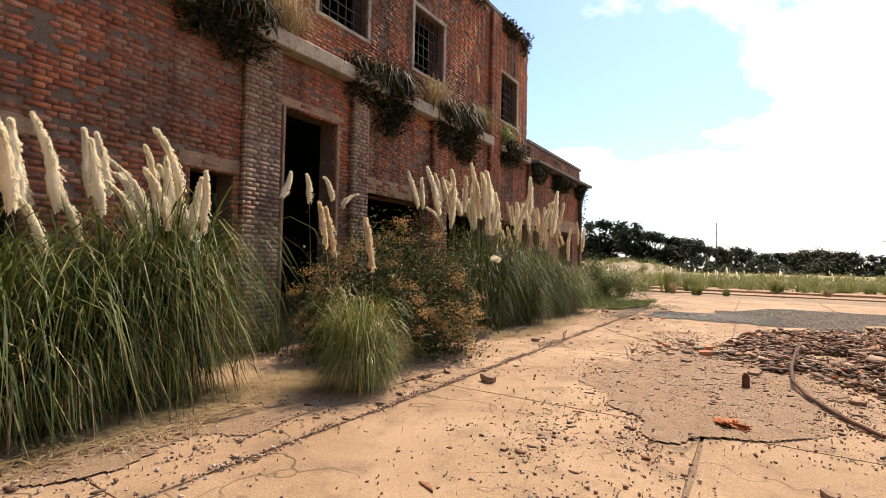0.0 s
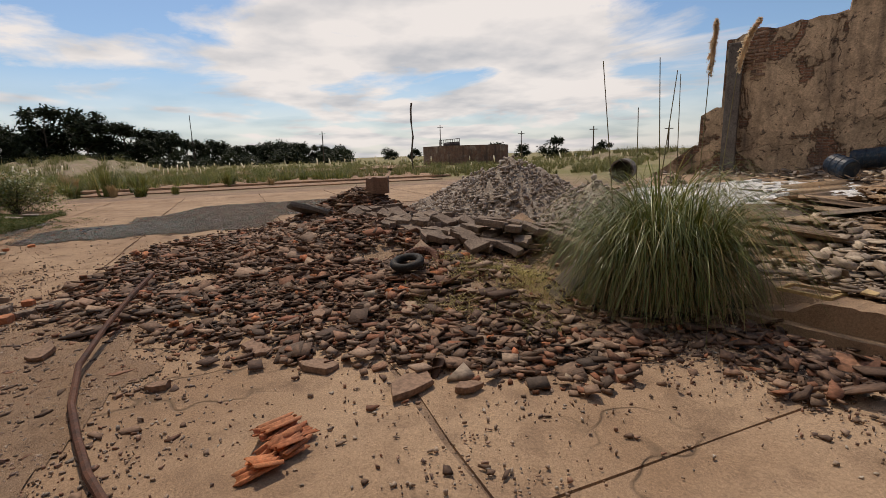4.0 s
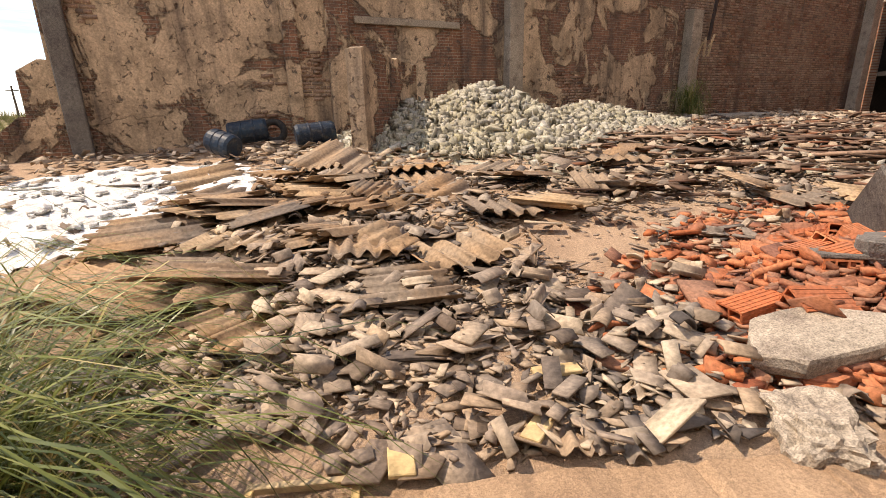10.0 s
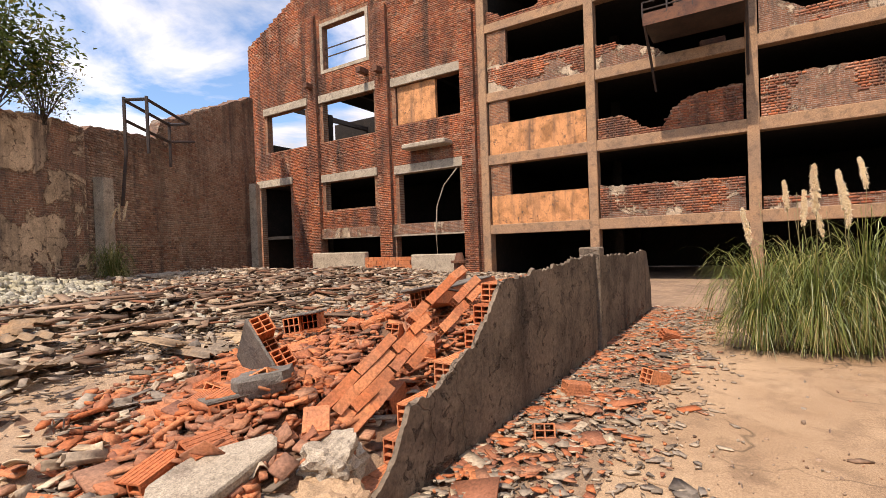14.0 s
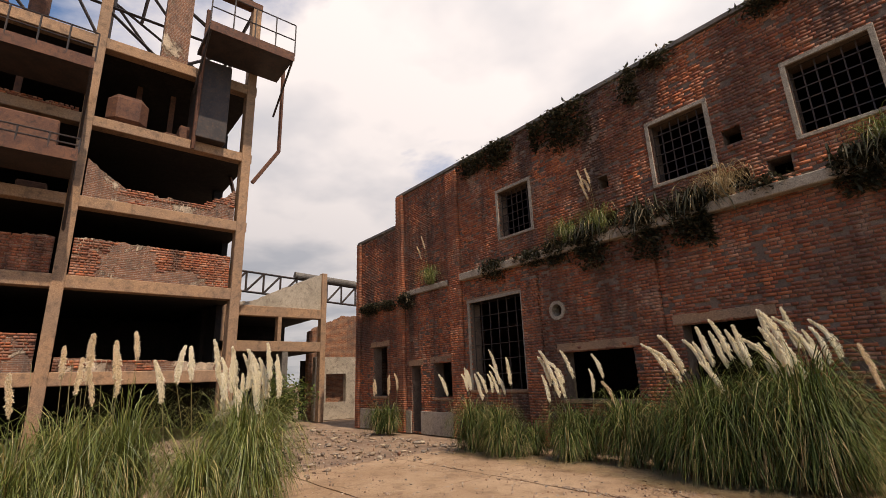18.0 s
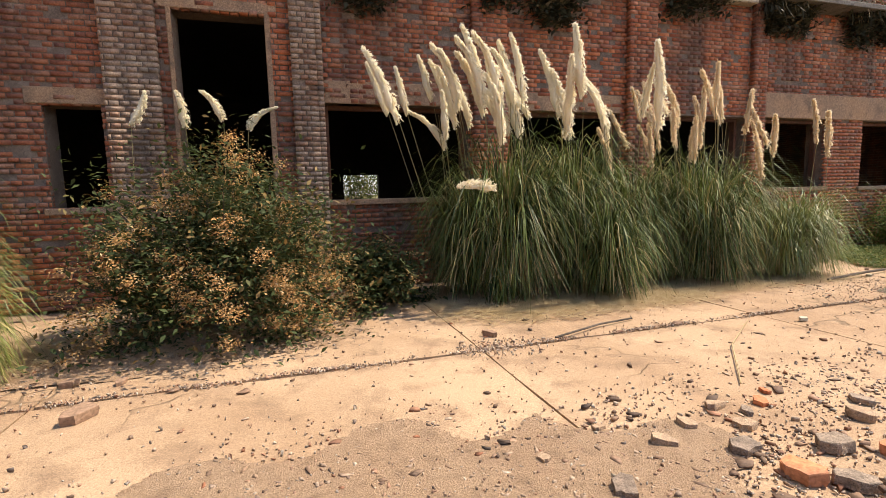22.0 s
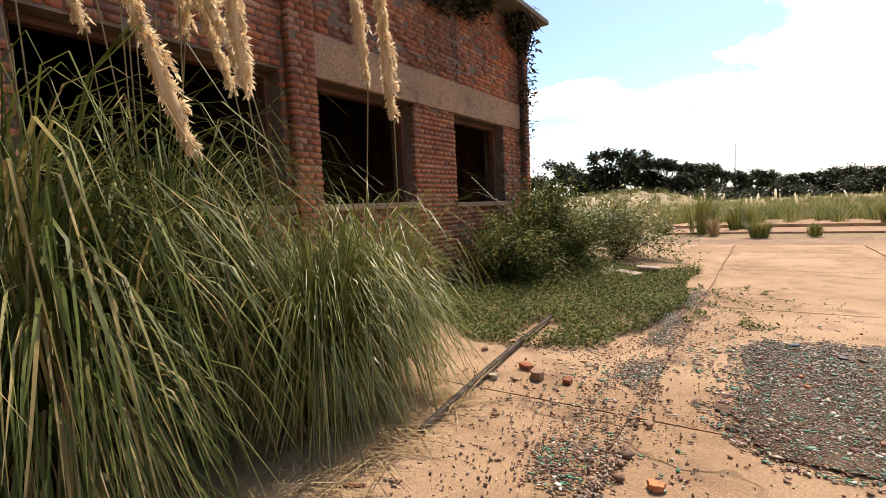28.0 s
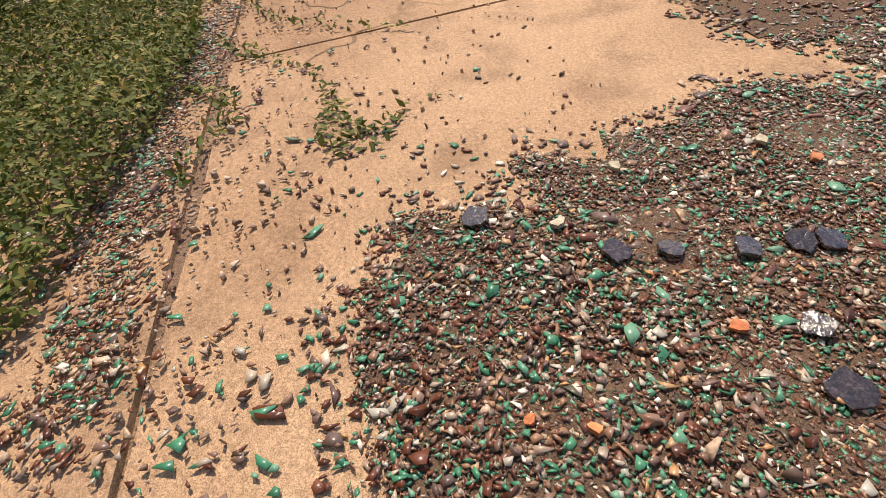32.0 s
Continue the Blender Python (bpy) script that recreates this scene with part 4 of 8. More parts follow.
def under_top(rows, tops, slack=.05):
    return rows[rows[:, 3] < np.interp((rows[:, 0] + rows[:, 1]) / 2, [u_of(p[0]) for p in tops], [p[1] for p in tops]) - slack]



ruin_bricks(under_top(bricks_in(np.random.default_rng(61), u_of(9.05), u_of(20.6), .3, 11.2, [], .085, .27, .016, .02), SIDE_TOP), .02, 62)
rows = under_top(bricks_in(np.random.default_rng(63), u_of(-5.0), u_of(9.0), .3, 5.9, [], .08, .26, .014, .04), TOP, .0)
bare = wobble((rows[:, 0] + rows[:, 1]) / 2, rows[:, 3] * 1.3, 2.6, 7) + .35 * wobble(rows[:, 0], rows[:, 3], .7, 9) + np.clip(1.9 - rows[:, 3], 0, 1) * .35
ruin_bricks(rows[bare > .78], .0, 64)
for x, w_, z, o in ((-4.95, .32, 4.0, .22), (-1.62, .3, 4.9, .12), (-0.75, .5, 4.8, .15), (2.05, .25, 4.8, .12), (3.25, .45, 4.85, .3), (9.45, .5, 4.3, .35), (19.9, .6, 5.6, .4)):
    part("pier", block(u_of(x) - w_ / 2, u_of(x) + w_ / 2, -o, -.003, -.1, z, .02), RUINED if -4 < x < 2.5 else CONCRETE_OLD if x > 0 else CONCRETE_DARK, ruin, "weathered pier")
part("string_course", block(u_of(-0.4), u_of(1.9), -.07, -.003, 3.35, 3.5, .01), CONCRETE_OLD, ruin)
part("stub_wall", profile_wall([(0, 2.45), (.2, 2.5), (2.9, 2.35)], -.14, .14, .3, 9, rough=.05), RUINED, None).matrix_basis = pose(0.25, 10.9, 0.0, 0, 0, 78)
stub = bpy.data.objects["stub_wall"]
tagged(stub, "rendered stub wall standing out from the ruined wall", "wall", kind="structure")

# --- platform of the vanished hall, behind its low walls ---
def platform_height(x, y):
    d = np.clip((y - 4.6) / 8.0, 0, 1)
    base = 0.28 + 0.62 * d
    return base


def platform_sheet():
    a, b = np.linspace(-9, 22.4, 210), np.concatenate([np.linspace(3.9, 6.4, 26), np.linspace(6.6, 29, 110)])
    X, Y = np.meshgrid(a, b)
    Z = platform_height(X, Y) + 0.05 * wobble(X, Y, 1.6, 2) * np.clip((Y - 4.6), 0, 1) + 0.02 * wobble(X, Y, .5, 4)
    Z = np.where(X > 14, Z + (np.clip((X - 14) / 8, 0, 1)) * (0.15 - Z), Z)
    back = np.clip((Y - 4.6 - (0.9 - X) * .42) / 1.6, 0, 1)
    Z = np.where(X < 0.9, Z * back - .08 * (1 - back), Z)
    Z = np.where(X < -6.5, Z - (Z + .08) * np.clip((-6.5 - X) / 2.3, 0, 1), Z)
    Z = np.where((X > 4.25) & (Y < 4.55) | (Y < 3.98 + .14 * (X - 1.15)) | (X < .8) & (Y < 4.3), -.25, Z)
    n, m = len(a), len(b)
    v = np.stack([X, Y, Z], -1).reshape(-1, 3)
    i = (np.arange(m - 1)[:, None] * n + np.arange(n - 1)[None]).ravel()
    return mesh_of("platform", v, np.stack([i, i + 1, i + n + 1, i + n], 1), DUST, True), (a, b, Z)


plat_mesh, PLAT = platform_sheet()
tagged(part("platform", plat_mesh, DUST), "dusty debris-covered floor of a vanished hall", "ground", kind="structure")


def on_platform(x, y):
    a, b, Z = PLAT
    i = np.clip(np.searchsorted(a, x), 1, len(a) - 1)
    j = np.clip(np.searchsorted(b, y), 1, len(b) - 1)
    u, v = np.clip((x - a[i - 1]) / (a[i] - a[i - 1]), 0, 1), np.clip((y - b[j - 1]) / (b[j] - b[j - 1]), 0, 1)
    return Z[j - 1, i - 1] * (1 - u) * (1 - v) + Z[j - 1, i] * u * (1 - v) + Z[j, i - 1] * (1 - u) * v + Z[j, i] * u * v


low = thing("wall_low", "low broken boundary wall of rendered hollow brick", "wall", (0, 0, 0), kind="structure")
strip = part("foundation", profile_wall([(-.1, .1), (.3, .2), (.45, .3), (1.2, .33), (1.7, .3), (2.15, .31), (2.45, .27), (2.6, .16), (2.75, .04)], -.17, .17, .16, 12, rough=.012), YARD, low, "worn concrete strip footing")
strip.matrix_basis = pose(1.15, 3.86, 0, 0, 0, 8)
kerb = part("footing_kerb", profile_wall([(-.3, .1), (2.3, .12)], -.27, -.172, .3, 15, rough=.01), YARD, low)
kerb.matrix_basis = pose(1.15, 3.86, 0, 0, 0, 8)
part("rendered_face", profile_wall([(4.35, .05), (4.6, .25), (4.85, .6), (5.3, .7), (5.8, .84), (6.2, 1.2), (6.35, 1.38), (7.0, 1.38), (8.4, 1.45), (9.7, 1.5)], 4.36, 4.4, .09, 13, rough=.035), STAINED, low, "dark stained render")
part("rendered_face", profile_wall([(10.0, 1.42), (14.0, 1.42), (14.3, .9), (14.5, .5)], 4.36, 4.4, .2, 14, rough=.035), STAINED, low, "dark stained render")
part("pier", block(9.7, 10.0, 4.3, 4.62, -.05, 1.6, .02), STAINED, low)

# --- tower: concrete frame with brick parapets ---
TX = 22.5
tower = thing("tower_building", "gutted five-storey concrete-frame tower with crumbling brick infill", "building")
COLS = [12.76, 7.76, 2.14, -3.6]
BEAMS = [(2.09, 2.53), (5.31, 5.77), (8.25, 8.67), (11.46, 11.87), (14.83, 15.30)]
for y in COLS:
    part("column", block(TX - .12, TX + .4, y - .19, y + .19, -.1, 19.6, .02), CONCRETE_RED, tower)
# inner columns: near-black stands in for the shade behind the frame
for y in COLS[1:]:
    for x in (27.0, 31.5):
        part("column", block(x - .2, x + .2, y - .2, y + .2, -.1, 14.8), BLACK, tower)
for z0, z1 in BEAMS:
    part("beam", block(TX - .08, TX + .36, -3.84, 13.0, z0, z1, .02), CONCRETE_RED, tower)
    # floor slabs take the same painted shade, so undersides look dark
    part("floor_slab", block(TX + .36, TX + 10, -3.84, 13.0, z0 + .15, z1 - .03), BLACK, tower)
part("top_beam", block(TX - .08, TX + .3, -3.84, 13.2, 19.55, 19.95, .02), RUST, tower)


def brick_face(parent, x, rows, seed, out=.0):
    """Worn courses on a wall that faces the yard; rows of y0, y1, z0, z1."""
    r = np.random.default_rng(seed)
    rows = rows[r.random(len(rows)) > .03]
    n = len(rows)
    s = np.stack([np.full(n, .12), (rows[:, 1] - rows[:, 0]) * r.uniform(.93, 1.0, n), (rows[:, 3] - rows[:, 2]) * r.uniform(.85, 1.05, n)], 1)
    at = np.stack([x + .05 - np.abs(r.normal(0, .016, n)), (rows[:, 0] + rows[:, 1]) / 2, (rows[:, 2] + rows[:, 3]) / 2], 1)
    ob = part("brickwork", cloud("brickwork", [CUBE], placed(rotations(r, n, .02, r.normal(0, .02, n)), s, at), BRICK), BRICK, parent)
    ob["kind"] = "stuff"


def parapet(points, mat, y0, thick=(0.0, .25), label="", seed=1, step=.18, rough=.05, z0=0):
    """points (distance from y0 towards -y, top height)"""
    bm = profile_wall(points, thick[0], thick[1], step, seed, z0, rough)
    bmesh.ops.transform(bm, matrix=Matrix(((0, 1, 0, TX), (-1, 0, 0, y0), (0, 0, 1, 0), (0, 0, 0, 1))), verts=bm.verts)
    ob = part("parapet", bm, mat, tower, label)
    if mat is FARBRICK or mat is BANDS:
        us, zs = [p[0] for p in points], [p[1] for p in points]
        rows = bricks_in(np.random.default_rng(seed + 50), y0 - us[-1], y0, z0 + .02, max(zs), [], .095, .3, .02)
        mid = (rows[:, 0] + rows[:, 1]) / 2
        keep = rows[:, 3] < np.interp(y0 - mid, us, zs) + rough
        if mat is BANDS:
            keep &= wobble(mid, rows[:, 3], 1.5, seed) < .12 - .5 * (rows[:, 3] - z0 < .3)
        brick_face(tower, TX + thick[0], rows[keep], seed)
    return ob


L1 = 12.5
parapet([(0, 3.85), (4.5, 3.85)], ORANGE_RENDER, L1, seed=1, z0=2.53, rough=.02, step=.4)
parapet([(0, 7.16), (4.5, 7.16)], ORANGE_RENDER, L1, seed=2, z0=5.77, label="flat orange rendered panel", rough=.02, step=.4)
parapet([(0, 9.9), (4.5, 9.85)], BANDS, L1, seed=3, z0=8.67, rough=.05)
parapet([(0, 12.4), (.5, 12.2), (1.0, 11.95), (2.2, 11.95), (3.4, 12.6), (4.2, 13.2), (4.5, 13.6)], FARBRICK, L1, seed=4, z0=11.87, rough=.12)
for z0, z1 in ((3.85, 5.31), (7.16, 8.25), (9.9, 11.46)):
    part("brick_pier", block(TX + .01, TX + .24, 11.55, 12.5, z0, z1), FARBRICK, tower)
L2 = 7.52
parapet([(0, 3.85), (5.1, 3.75)], BANDS, L2, seed=5, z0=2.53, rough=.07)
parapet([(0, 6.6), (1.0, 6.6), (1.8, 6.0), (2.4, 5.9), (2.8, 6.5), (3.4, 6.9), (5.1, 7.1)], FARBRICK, L2, seed=6, z0=5.77, rough=.07)
parapet([(0, 9.7), (1.0, 9.5), (2.2, 9.1), (2.6, 8.8)], BANDS, L2, seed=7, z0=8.67, rough=.07)
parapet([(0, 13.2), (.6, 12.7), (1.4, 12.2), (2.4, 12.0), (5.1, 12.0)], FARBRICK, L2, seed=8, z0=11.87, rough=.09)
parapet([(0, 17.0), (.8, 16.9), (1.0, 15.9), (2.6, 15.6)], FARBRICK, L2, seed=28, z0=15.3, rough=.09)
L3 = 1.9
parapet([(0, 3.0), (2.0, 2.9), (5.2, 2.8)], BANDS, L3, seed=9, z0=2.53, rough=.05)
parapet([(0, 7.15), (5.2, 7.1)], BANDS, L3, seed=10, z0=5.77, rough=.05)
parapet([(0, 10.2), (.6, 9.7), (1.4, 9.2), (4.0, 9.15), (4.6, 9.5), (5.2, 10.0)], BANDS, L3, seed=11, z0=8.67, rough=.07)
part("brick_pier", block(TX + .02, TX + .5, -.9, 0.1, 15.3, 19.5), BANDS, tower)
# back and side walls of each storey, shade painted in as near-black
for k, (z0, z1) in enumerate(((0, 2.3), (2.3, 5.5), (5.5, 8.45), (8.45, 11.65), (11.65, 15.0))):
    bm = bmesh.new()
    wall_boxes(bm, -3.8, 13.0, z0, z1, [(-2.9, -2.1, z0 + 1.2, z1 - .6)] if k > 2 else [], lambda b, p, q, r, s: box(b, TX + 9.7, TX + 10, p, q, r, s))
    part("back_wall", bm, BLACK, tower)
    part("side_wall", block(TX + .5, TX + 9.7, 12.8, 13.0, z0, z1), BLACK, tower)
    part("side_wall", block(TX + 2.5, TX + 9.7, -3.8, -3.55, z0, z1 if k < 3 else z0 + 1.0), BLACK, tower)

# --- gabled brick building beside it ---
gable = thing("gabled_building", "roofless gabled brick factory building with empty windows", "building")
G_OPEN = [(19.95, 23.3, 12.2, 14.75), (25.0, 28.6, 8.0, 10.4), (19.55, 23.5, 8.0, 10.3), (14.1, 18.05, 8.1, 10.15), (19.7, 23.5, 3.95, 5.6), (14.25, 18.0, 2.5, 5.5),
          (26.6, 29.5, 0.2, 5.8), (18.5, 23.9, 1.1, 2.25), (14.05, 18.3, .75, 2.2)]
G_TOP = [(13.1, 13.2), (18.1, 15.6), (21.2, 17.6), (21.8, 18.1), (22.5, 17.6), (24.1, 17.8), (27.0, 16.6), (30.3, 15.2)]
bm = bmesh.new()
ys = np.arange(13.05, 30.4, .43)
for a, b in zip(ys, ys[1:]):
    top = float(np.interp((a + b) / 2, [p[0] for p in G_TOP], [p[1] for p in G_TOP])) + random.uniform(-.08, .08)
    wall_boxes(bm, a, b, -.1, top, G_OPEN, lambda q, p, r, s, t: box(q, TX + .1, TX + .5, p, r, s, t))
part("wall", bm, FARBRICK, gable)
rows = bricks_in(np.random.default_rng(91), 13.1, 30.3, 0, 18.0, [(a - .25, b + .25, c - .05, d + .47) for a, b, c, d in G_OPEN], .095, .3, .02)
brick_face(gable, TX + .1, rows[rows[:, 3] < np.interp((rows[:, 0] + rows[:, 1]) / 2, [p[0] for p in G_TOP], [p[1] for p in G_TOP])], 92)


def sloped(a, b, w_, h, mat):
    """A coping stone along the gable from (y, z) to (y, z)."""
    bm = bmesh.new()
    v = [bm.verts.new((TX + x, y, z + dz)) for (y, z) in (a, b) for x, dz in ((-w_, 0), (.55, 0), (.55, h), (-w_, h))]
    for f in ((0, 1, 2, 3), (7, 6, 5, 4), (0, 4, 5, 1), (1, 5, 6, 2), (2, 6, 7, 3), (3, 7, 4, 0)):
        bm.faces.new([v[k] for k in f])
    bmesh.ops.recalc_face_normals(bm, faces=bm.faces[:])
    part("coping", bm, mat, gable, "weathered sloping coping")


for k in range(5):
    t0, t1 = k / 5, (k + .97) / 5
    sloped((13.1 + 7.9 * t0, 13.25 + 4.3 * t0), (13.1 + 7.9 * t1, 13.25 + 4.3 * t1), .04, .3, CONCRETE_OLD)
for y, w_, z in ((24.2, .75, 15.5), (18.85, .85, 14.6), (13.6, .75, 12.9)):
    part("pilaster", block(TX - .12, TX + .098, y - w_ / 2, y + w_ / 2, -.1, z), FARBRICK, gable)
    brick_face(gable, TX - .12, bricks_in(np.random.default_rng(int(y)), y - w_ / 2, y + w_ / 2, 0, z, [], .095, .3, .02), int(y))
for a, b, c, d in G_OPEN[1:]:
    part("lintel", block(TX - .02, TX + .52, a - .25, b + .25, d + .002, d + .45, .01), CONCRETE_OLD, gable)
for z0, z1 in ((2.3, 2.85),):
    part("floor_band", block(TX - .03, TX + .1, 13.98, 18.42, z0, z1, .01), BANDS, gable)
    part("floor_band", block(TX - .03, TX + .1, 19.28, 23.82, z0, z1, .01), BANDS, gable)
part("infill", block(TX + .2, TX + .4, 15.6, 18.0, 8.15, 10.12), ORANGE_RENDER, gable, "orange hollow brick infill")
bm = bmesh.new()
a, b, c, d = G_OPEN[0]
for y0, y1, z0, z1 in ((a - .2, a, c - .2, d + .2), (b, b + .2, c - .2, d + .2), (a, b, c - .2, c), (a, b, d, d + .2)):
    box(bm, TX + .05, TX + .45, y0 + .001, y1 - .001, z0 + .001, z1 - .001)
part("window_surround", bm, CONCRETE_OLD, gable)
for z in (13.0, 13.5):
    part("window_bar", block(TX + .3, TX + .34, a, b, z, z + .07), IRON, gable)
# rooms behind the windows: their darkness is painted on walls, floors and columns
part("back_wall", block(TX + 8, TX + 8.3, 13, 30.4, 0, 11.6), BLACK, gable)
# unseen ceiling slab, added to keep daylight from above out of the rooms
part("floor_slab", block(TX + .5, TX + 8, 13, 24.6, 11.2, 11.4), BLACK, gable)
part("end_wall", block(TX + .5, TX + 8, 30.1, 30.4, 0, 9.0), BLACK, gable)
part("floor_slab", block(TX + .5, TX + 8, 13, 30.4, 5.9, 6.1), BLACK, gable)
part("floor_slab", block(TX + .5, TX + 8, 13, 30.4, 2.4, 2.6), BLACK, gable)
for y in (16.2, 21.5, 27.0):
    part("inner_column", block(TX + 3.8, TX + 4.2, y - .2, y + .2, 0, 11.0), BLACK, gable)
    part("roof_truss_beam", block(TX + .5, TX + 8, y - .12, y + .12, 10.6, 10.9), IRON, gable)

# ---- plants ----


def disc(r, n, radius):
    a, d = r.uniform(0, math.tau, n), radius * np.sqrt(r.random(n))
    return np.stack([d * np.cos(a), d * np.sin(a)], 1)


def tuft_mesh(name, r, n, radius, height, mat, width=0.012, droop=0.62, foot=0.6, power=2.2, splay=0.24):
    """An arching clump: leaves rise from the middle and hang over to the sides."""
    m = max(6, n // 45)
    c = disc(r, m, radius * foot)
    k = r.integers(m, size=n)
    p = c[k] + r.normal(0, .035, (n, 2))
    base = np.concatenate([p, np.zeros((n, 1))], 1)
    lean = (c / (radius * foot) * splay + r.normal(0, .11, (m, 2)))[k] + r.normal(0, .07, (n, 2))
    length = height * r.uniform(.72, 1.15, m)[k] * r.uniform(.72, 1.1, n)
    v, f = blades(r, n, base, lean, length, width * r.uniform(.6, 1.4, n), droop, 8, power)
    return mesh_of(name, v, f, mat)


def plume_mesh(name, r, mat, length=0.62, fat=0.075, bend=0.5, twigs=110, each=26):
    """A feathery head: fine side twigs set with hairs along a bowed axis, blown to one side."""
    m = twigs * each
    s = np.sort(r.random(twigs) ** .85)
    ang = bend * s ** 1.3

    def axis(q):
        return np.stack([length * q * np.sin(bend * q ** 1.3 * .7), 0 * q, length * q * np.cos(bend * q ** 1.3 * .7)], 1)

    up = np.stack([np.sin(ang), 0 * ang, np.cos(ang)], 1)
    a = r.normal(0, 1.25, twigs)                       # most twigs stand to the lee side
    out = np.stack([np.cos(a), np.sin(a), 0 * a], 1)
    girth = fat * (.3 + .7 * np.clip(s / .32, 0, 1)) * np.clip((1.05 - s) / .72, 0, 1) ** .95
    L = (.05 + 1.2 * girth) * r.uniform(.75, 1.3, twigs)
    k, u = np.repeat(np.arange(twigs), each), r.random(m)

    def along(k, u):
        way = up[k] * (1 - .9 * u * u)[:, None] + out[k] * (.07 + .3 * u)[:, None]
        p = axis(s)[k] + way * (L[k] * u)[:, None]
        p[:, 2] -= .02 * u ** 2.2
        return p

    root = along(k, u * .92)
    way = along(k, u * .92 + .06) - root
    way /= np.maximum(np.linalg.norm(way, axis=1), 1e-6)[:, None]
    spread = r.normal(0, .38, (m, 3))
    hair = way + spread
    hair /= np.linalg.norm(hair, axis=1)[:, None]
    hl = r.uniform(.018, .045, m)[:, None]
    tip = root + hair * hl
    tip[:, 2] -= .012 * r.random(m)
    side = np.cross(hair, r.normal(0, 1, (m, 3)))
    side /= np.maximum(np.linalg.norm(side, axis=1), 1e-6)[:, None]
    w0 = .005 * r.uniform(.6, 1.4, m)[:, None]
    mid = root * .5 + tip * .5
    v = np.stack([root, mid - side * w0, tip, mid + side * w0], 1).reshape(-1, 3)
    f = np.arange(m * 4).reshape(m, 4)
    t = np.linspace(0, .97, 8)
    ring = np.arange(6) * math.tau / 6
    g = fat * .5 * np.clip(t / .32, .2, 1) * np.clip((1.02 - t) / .72, 0, 1)
    cv = (axis(t)[:, None] + np.array([.3 * fat, 0, 0]) + (g[:, None] * r.uniform(.6, 1.1, (8, 6)))[..., None] * np.stack([np.cos(ring), np.sin(ring), 0 * ring], 1)[None]).reshape(-1, 3)
    a0 = np.arange(7)[:, None] * 6 + np.arange(6)[None]
    a1 = np.arange(7)[:, None] * 6 + (np.arange(6)[None] + 1) % 6
    cf = np.stack([a0, a1, a1 + 6, a0 + 6], -1).reshape(-1, 4)
    return mesh_of(name, np.concatenate([v, cv]), np.concatenate([f, cf + len(v)]), mat)


pr = np.random.default_rng(11)
PLUMES = [plume_mesh("plume", pr, PLUME, pr.uniform(.80, .98), pr.uniform(.125, .15), b, 210, 30) for b in (.08, .2, .35, .55)]
PINKS = [plume_mesh("plume", pr, PLUME_PINK, pr.uniform(.58, .74), pr.uniform(.06, .078), b, 110) for b in (.05, .15, .35)]
STALK_MESH = {}


def stalk_mesh(h):
    key = round(h, 1)
    if key not in STALK_MESH:
        bm = bmesh.new()
        rod(bm, (0, 0, 0), (0, 0, key), .006, 5, .004)
        me = bpy.data.meshes.new("stalk")
        bm.to_mesh(me)
        bm.free()
        me.materials.append(STALK)
        STALK_MESH[key] = me
    return STALK_MESH[key], key


WIND = 10.0       # the way in which heads bow, degrees from +x


def pampas(at, radius, height, leaves, plumes, heads, plume_h=(2.2, 3.0), mat=PAMPAS, label="", seed=1, lean=9.0, z=0.0, head=1.0, width=.014, dry=.16, bare=0, arch=1.0):
    """A clump of several tussocks. height: that of the foliage; plumes: how many; plume_h: height at which a head begins; bare: stalks with no head."""
    r = np.random.default_rng(seed)
    ob = thing("pampas_grass", label or "large clump of pampas grass with cream feathery plumes", "plant", (*at, z), group="pampas clumps")
    m = max(3, int(radius * 6))
    c = disc(r, m, radius * .62)
    c -= c.mean(0)
    tall = r.uniform(.62, 1.1, m)

    def tussocks(name, n, stretch, turn, splay, material, w_):
        k = r.integers(m, size=n)
        a = r.uniform(0, math.tau, n)
        ray_ = np.stack([np.cos(a), np.sin(a)], 1)
        base = np.concatenate([c[k] + ray_ * r.uniform(0, .07, (n, 1)), np.zeros((n, 1))], 1)
        way = ray_ * np.abs(r.normal(splay * arch, .1 * arch, (n, 1))) + c[k] / max(radius, .1) * .12
        ln = height * tall[k] * stretch * (.5 + .62 * r.random(n) ** .7)
        part(name, mesh_of(name, *fountain(r, base, way, ln, w_ * r.uniform(.6, 1.35, n), (turn[0] / arch, turn[1] * (.9 + .1 * arch)), 2.95 - .35 * (arch - 1)), material), material, ob, "dry straw-coloured leaves" if material is STRAW else "")

    width = width * 1.35 if mat is PAMPAS else width
    leaves = leaves * .72 if mat is PAMPAS else leaves
    tussocks("leaves", int(leaves * .7), 1.5, (.42, .8), .2, mat, width)
    tussocks("skirt_leaves", int(leaves * .55), 1.0, (.3, .66), .32, mat, width)
    tussocks("dry_leaves", int(leaves * dry), 1.05, (.3, .62), .2, STRAW, width * .75)
    for k in range(plumes + bare):
        p = c[r.integers(m)] + r.normal(0, .2 * radius, 2)
        h = r.uniform(*plume_h)
        me, hh = stalk_mesh(h)
        tilt = p / max(radius, .1) * 9 + r.normal(0, 3.5, 2)
        s = part("stalk", me, STALK, ob)
        s.matrix_basis = pose(p[0], p[1], 0, -tilt[1], tilt[0] + lean * r.uniform(.2, 1.3), 0)
        if k >= plumes:
            continue
        top = s.matrix_basis @ Vector((0, 0, hh - .04))
        q = part("plume", heads[r.integers(len(heads))], PLUME, ob)
        sc = r.uniform(.8, 1.15) * head
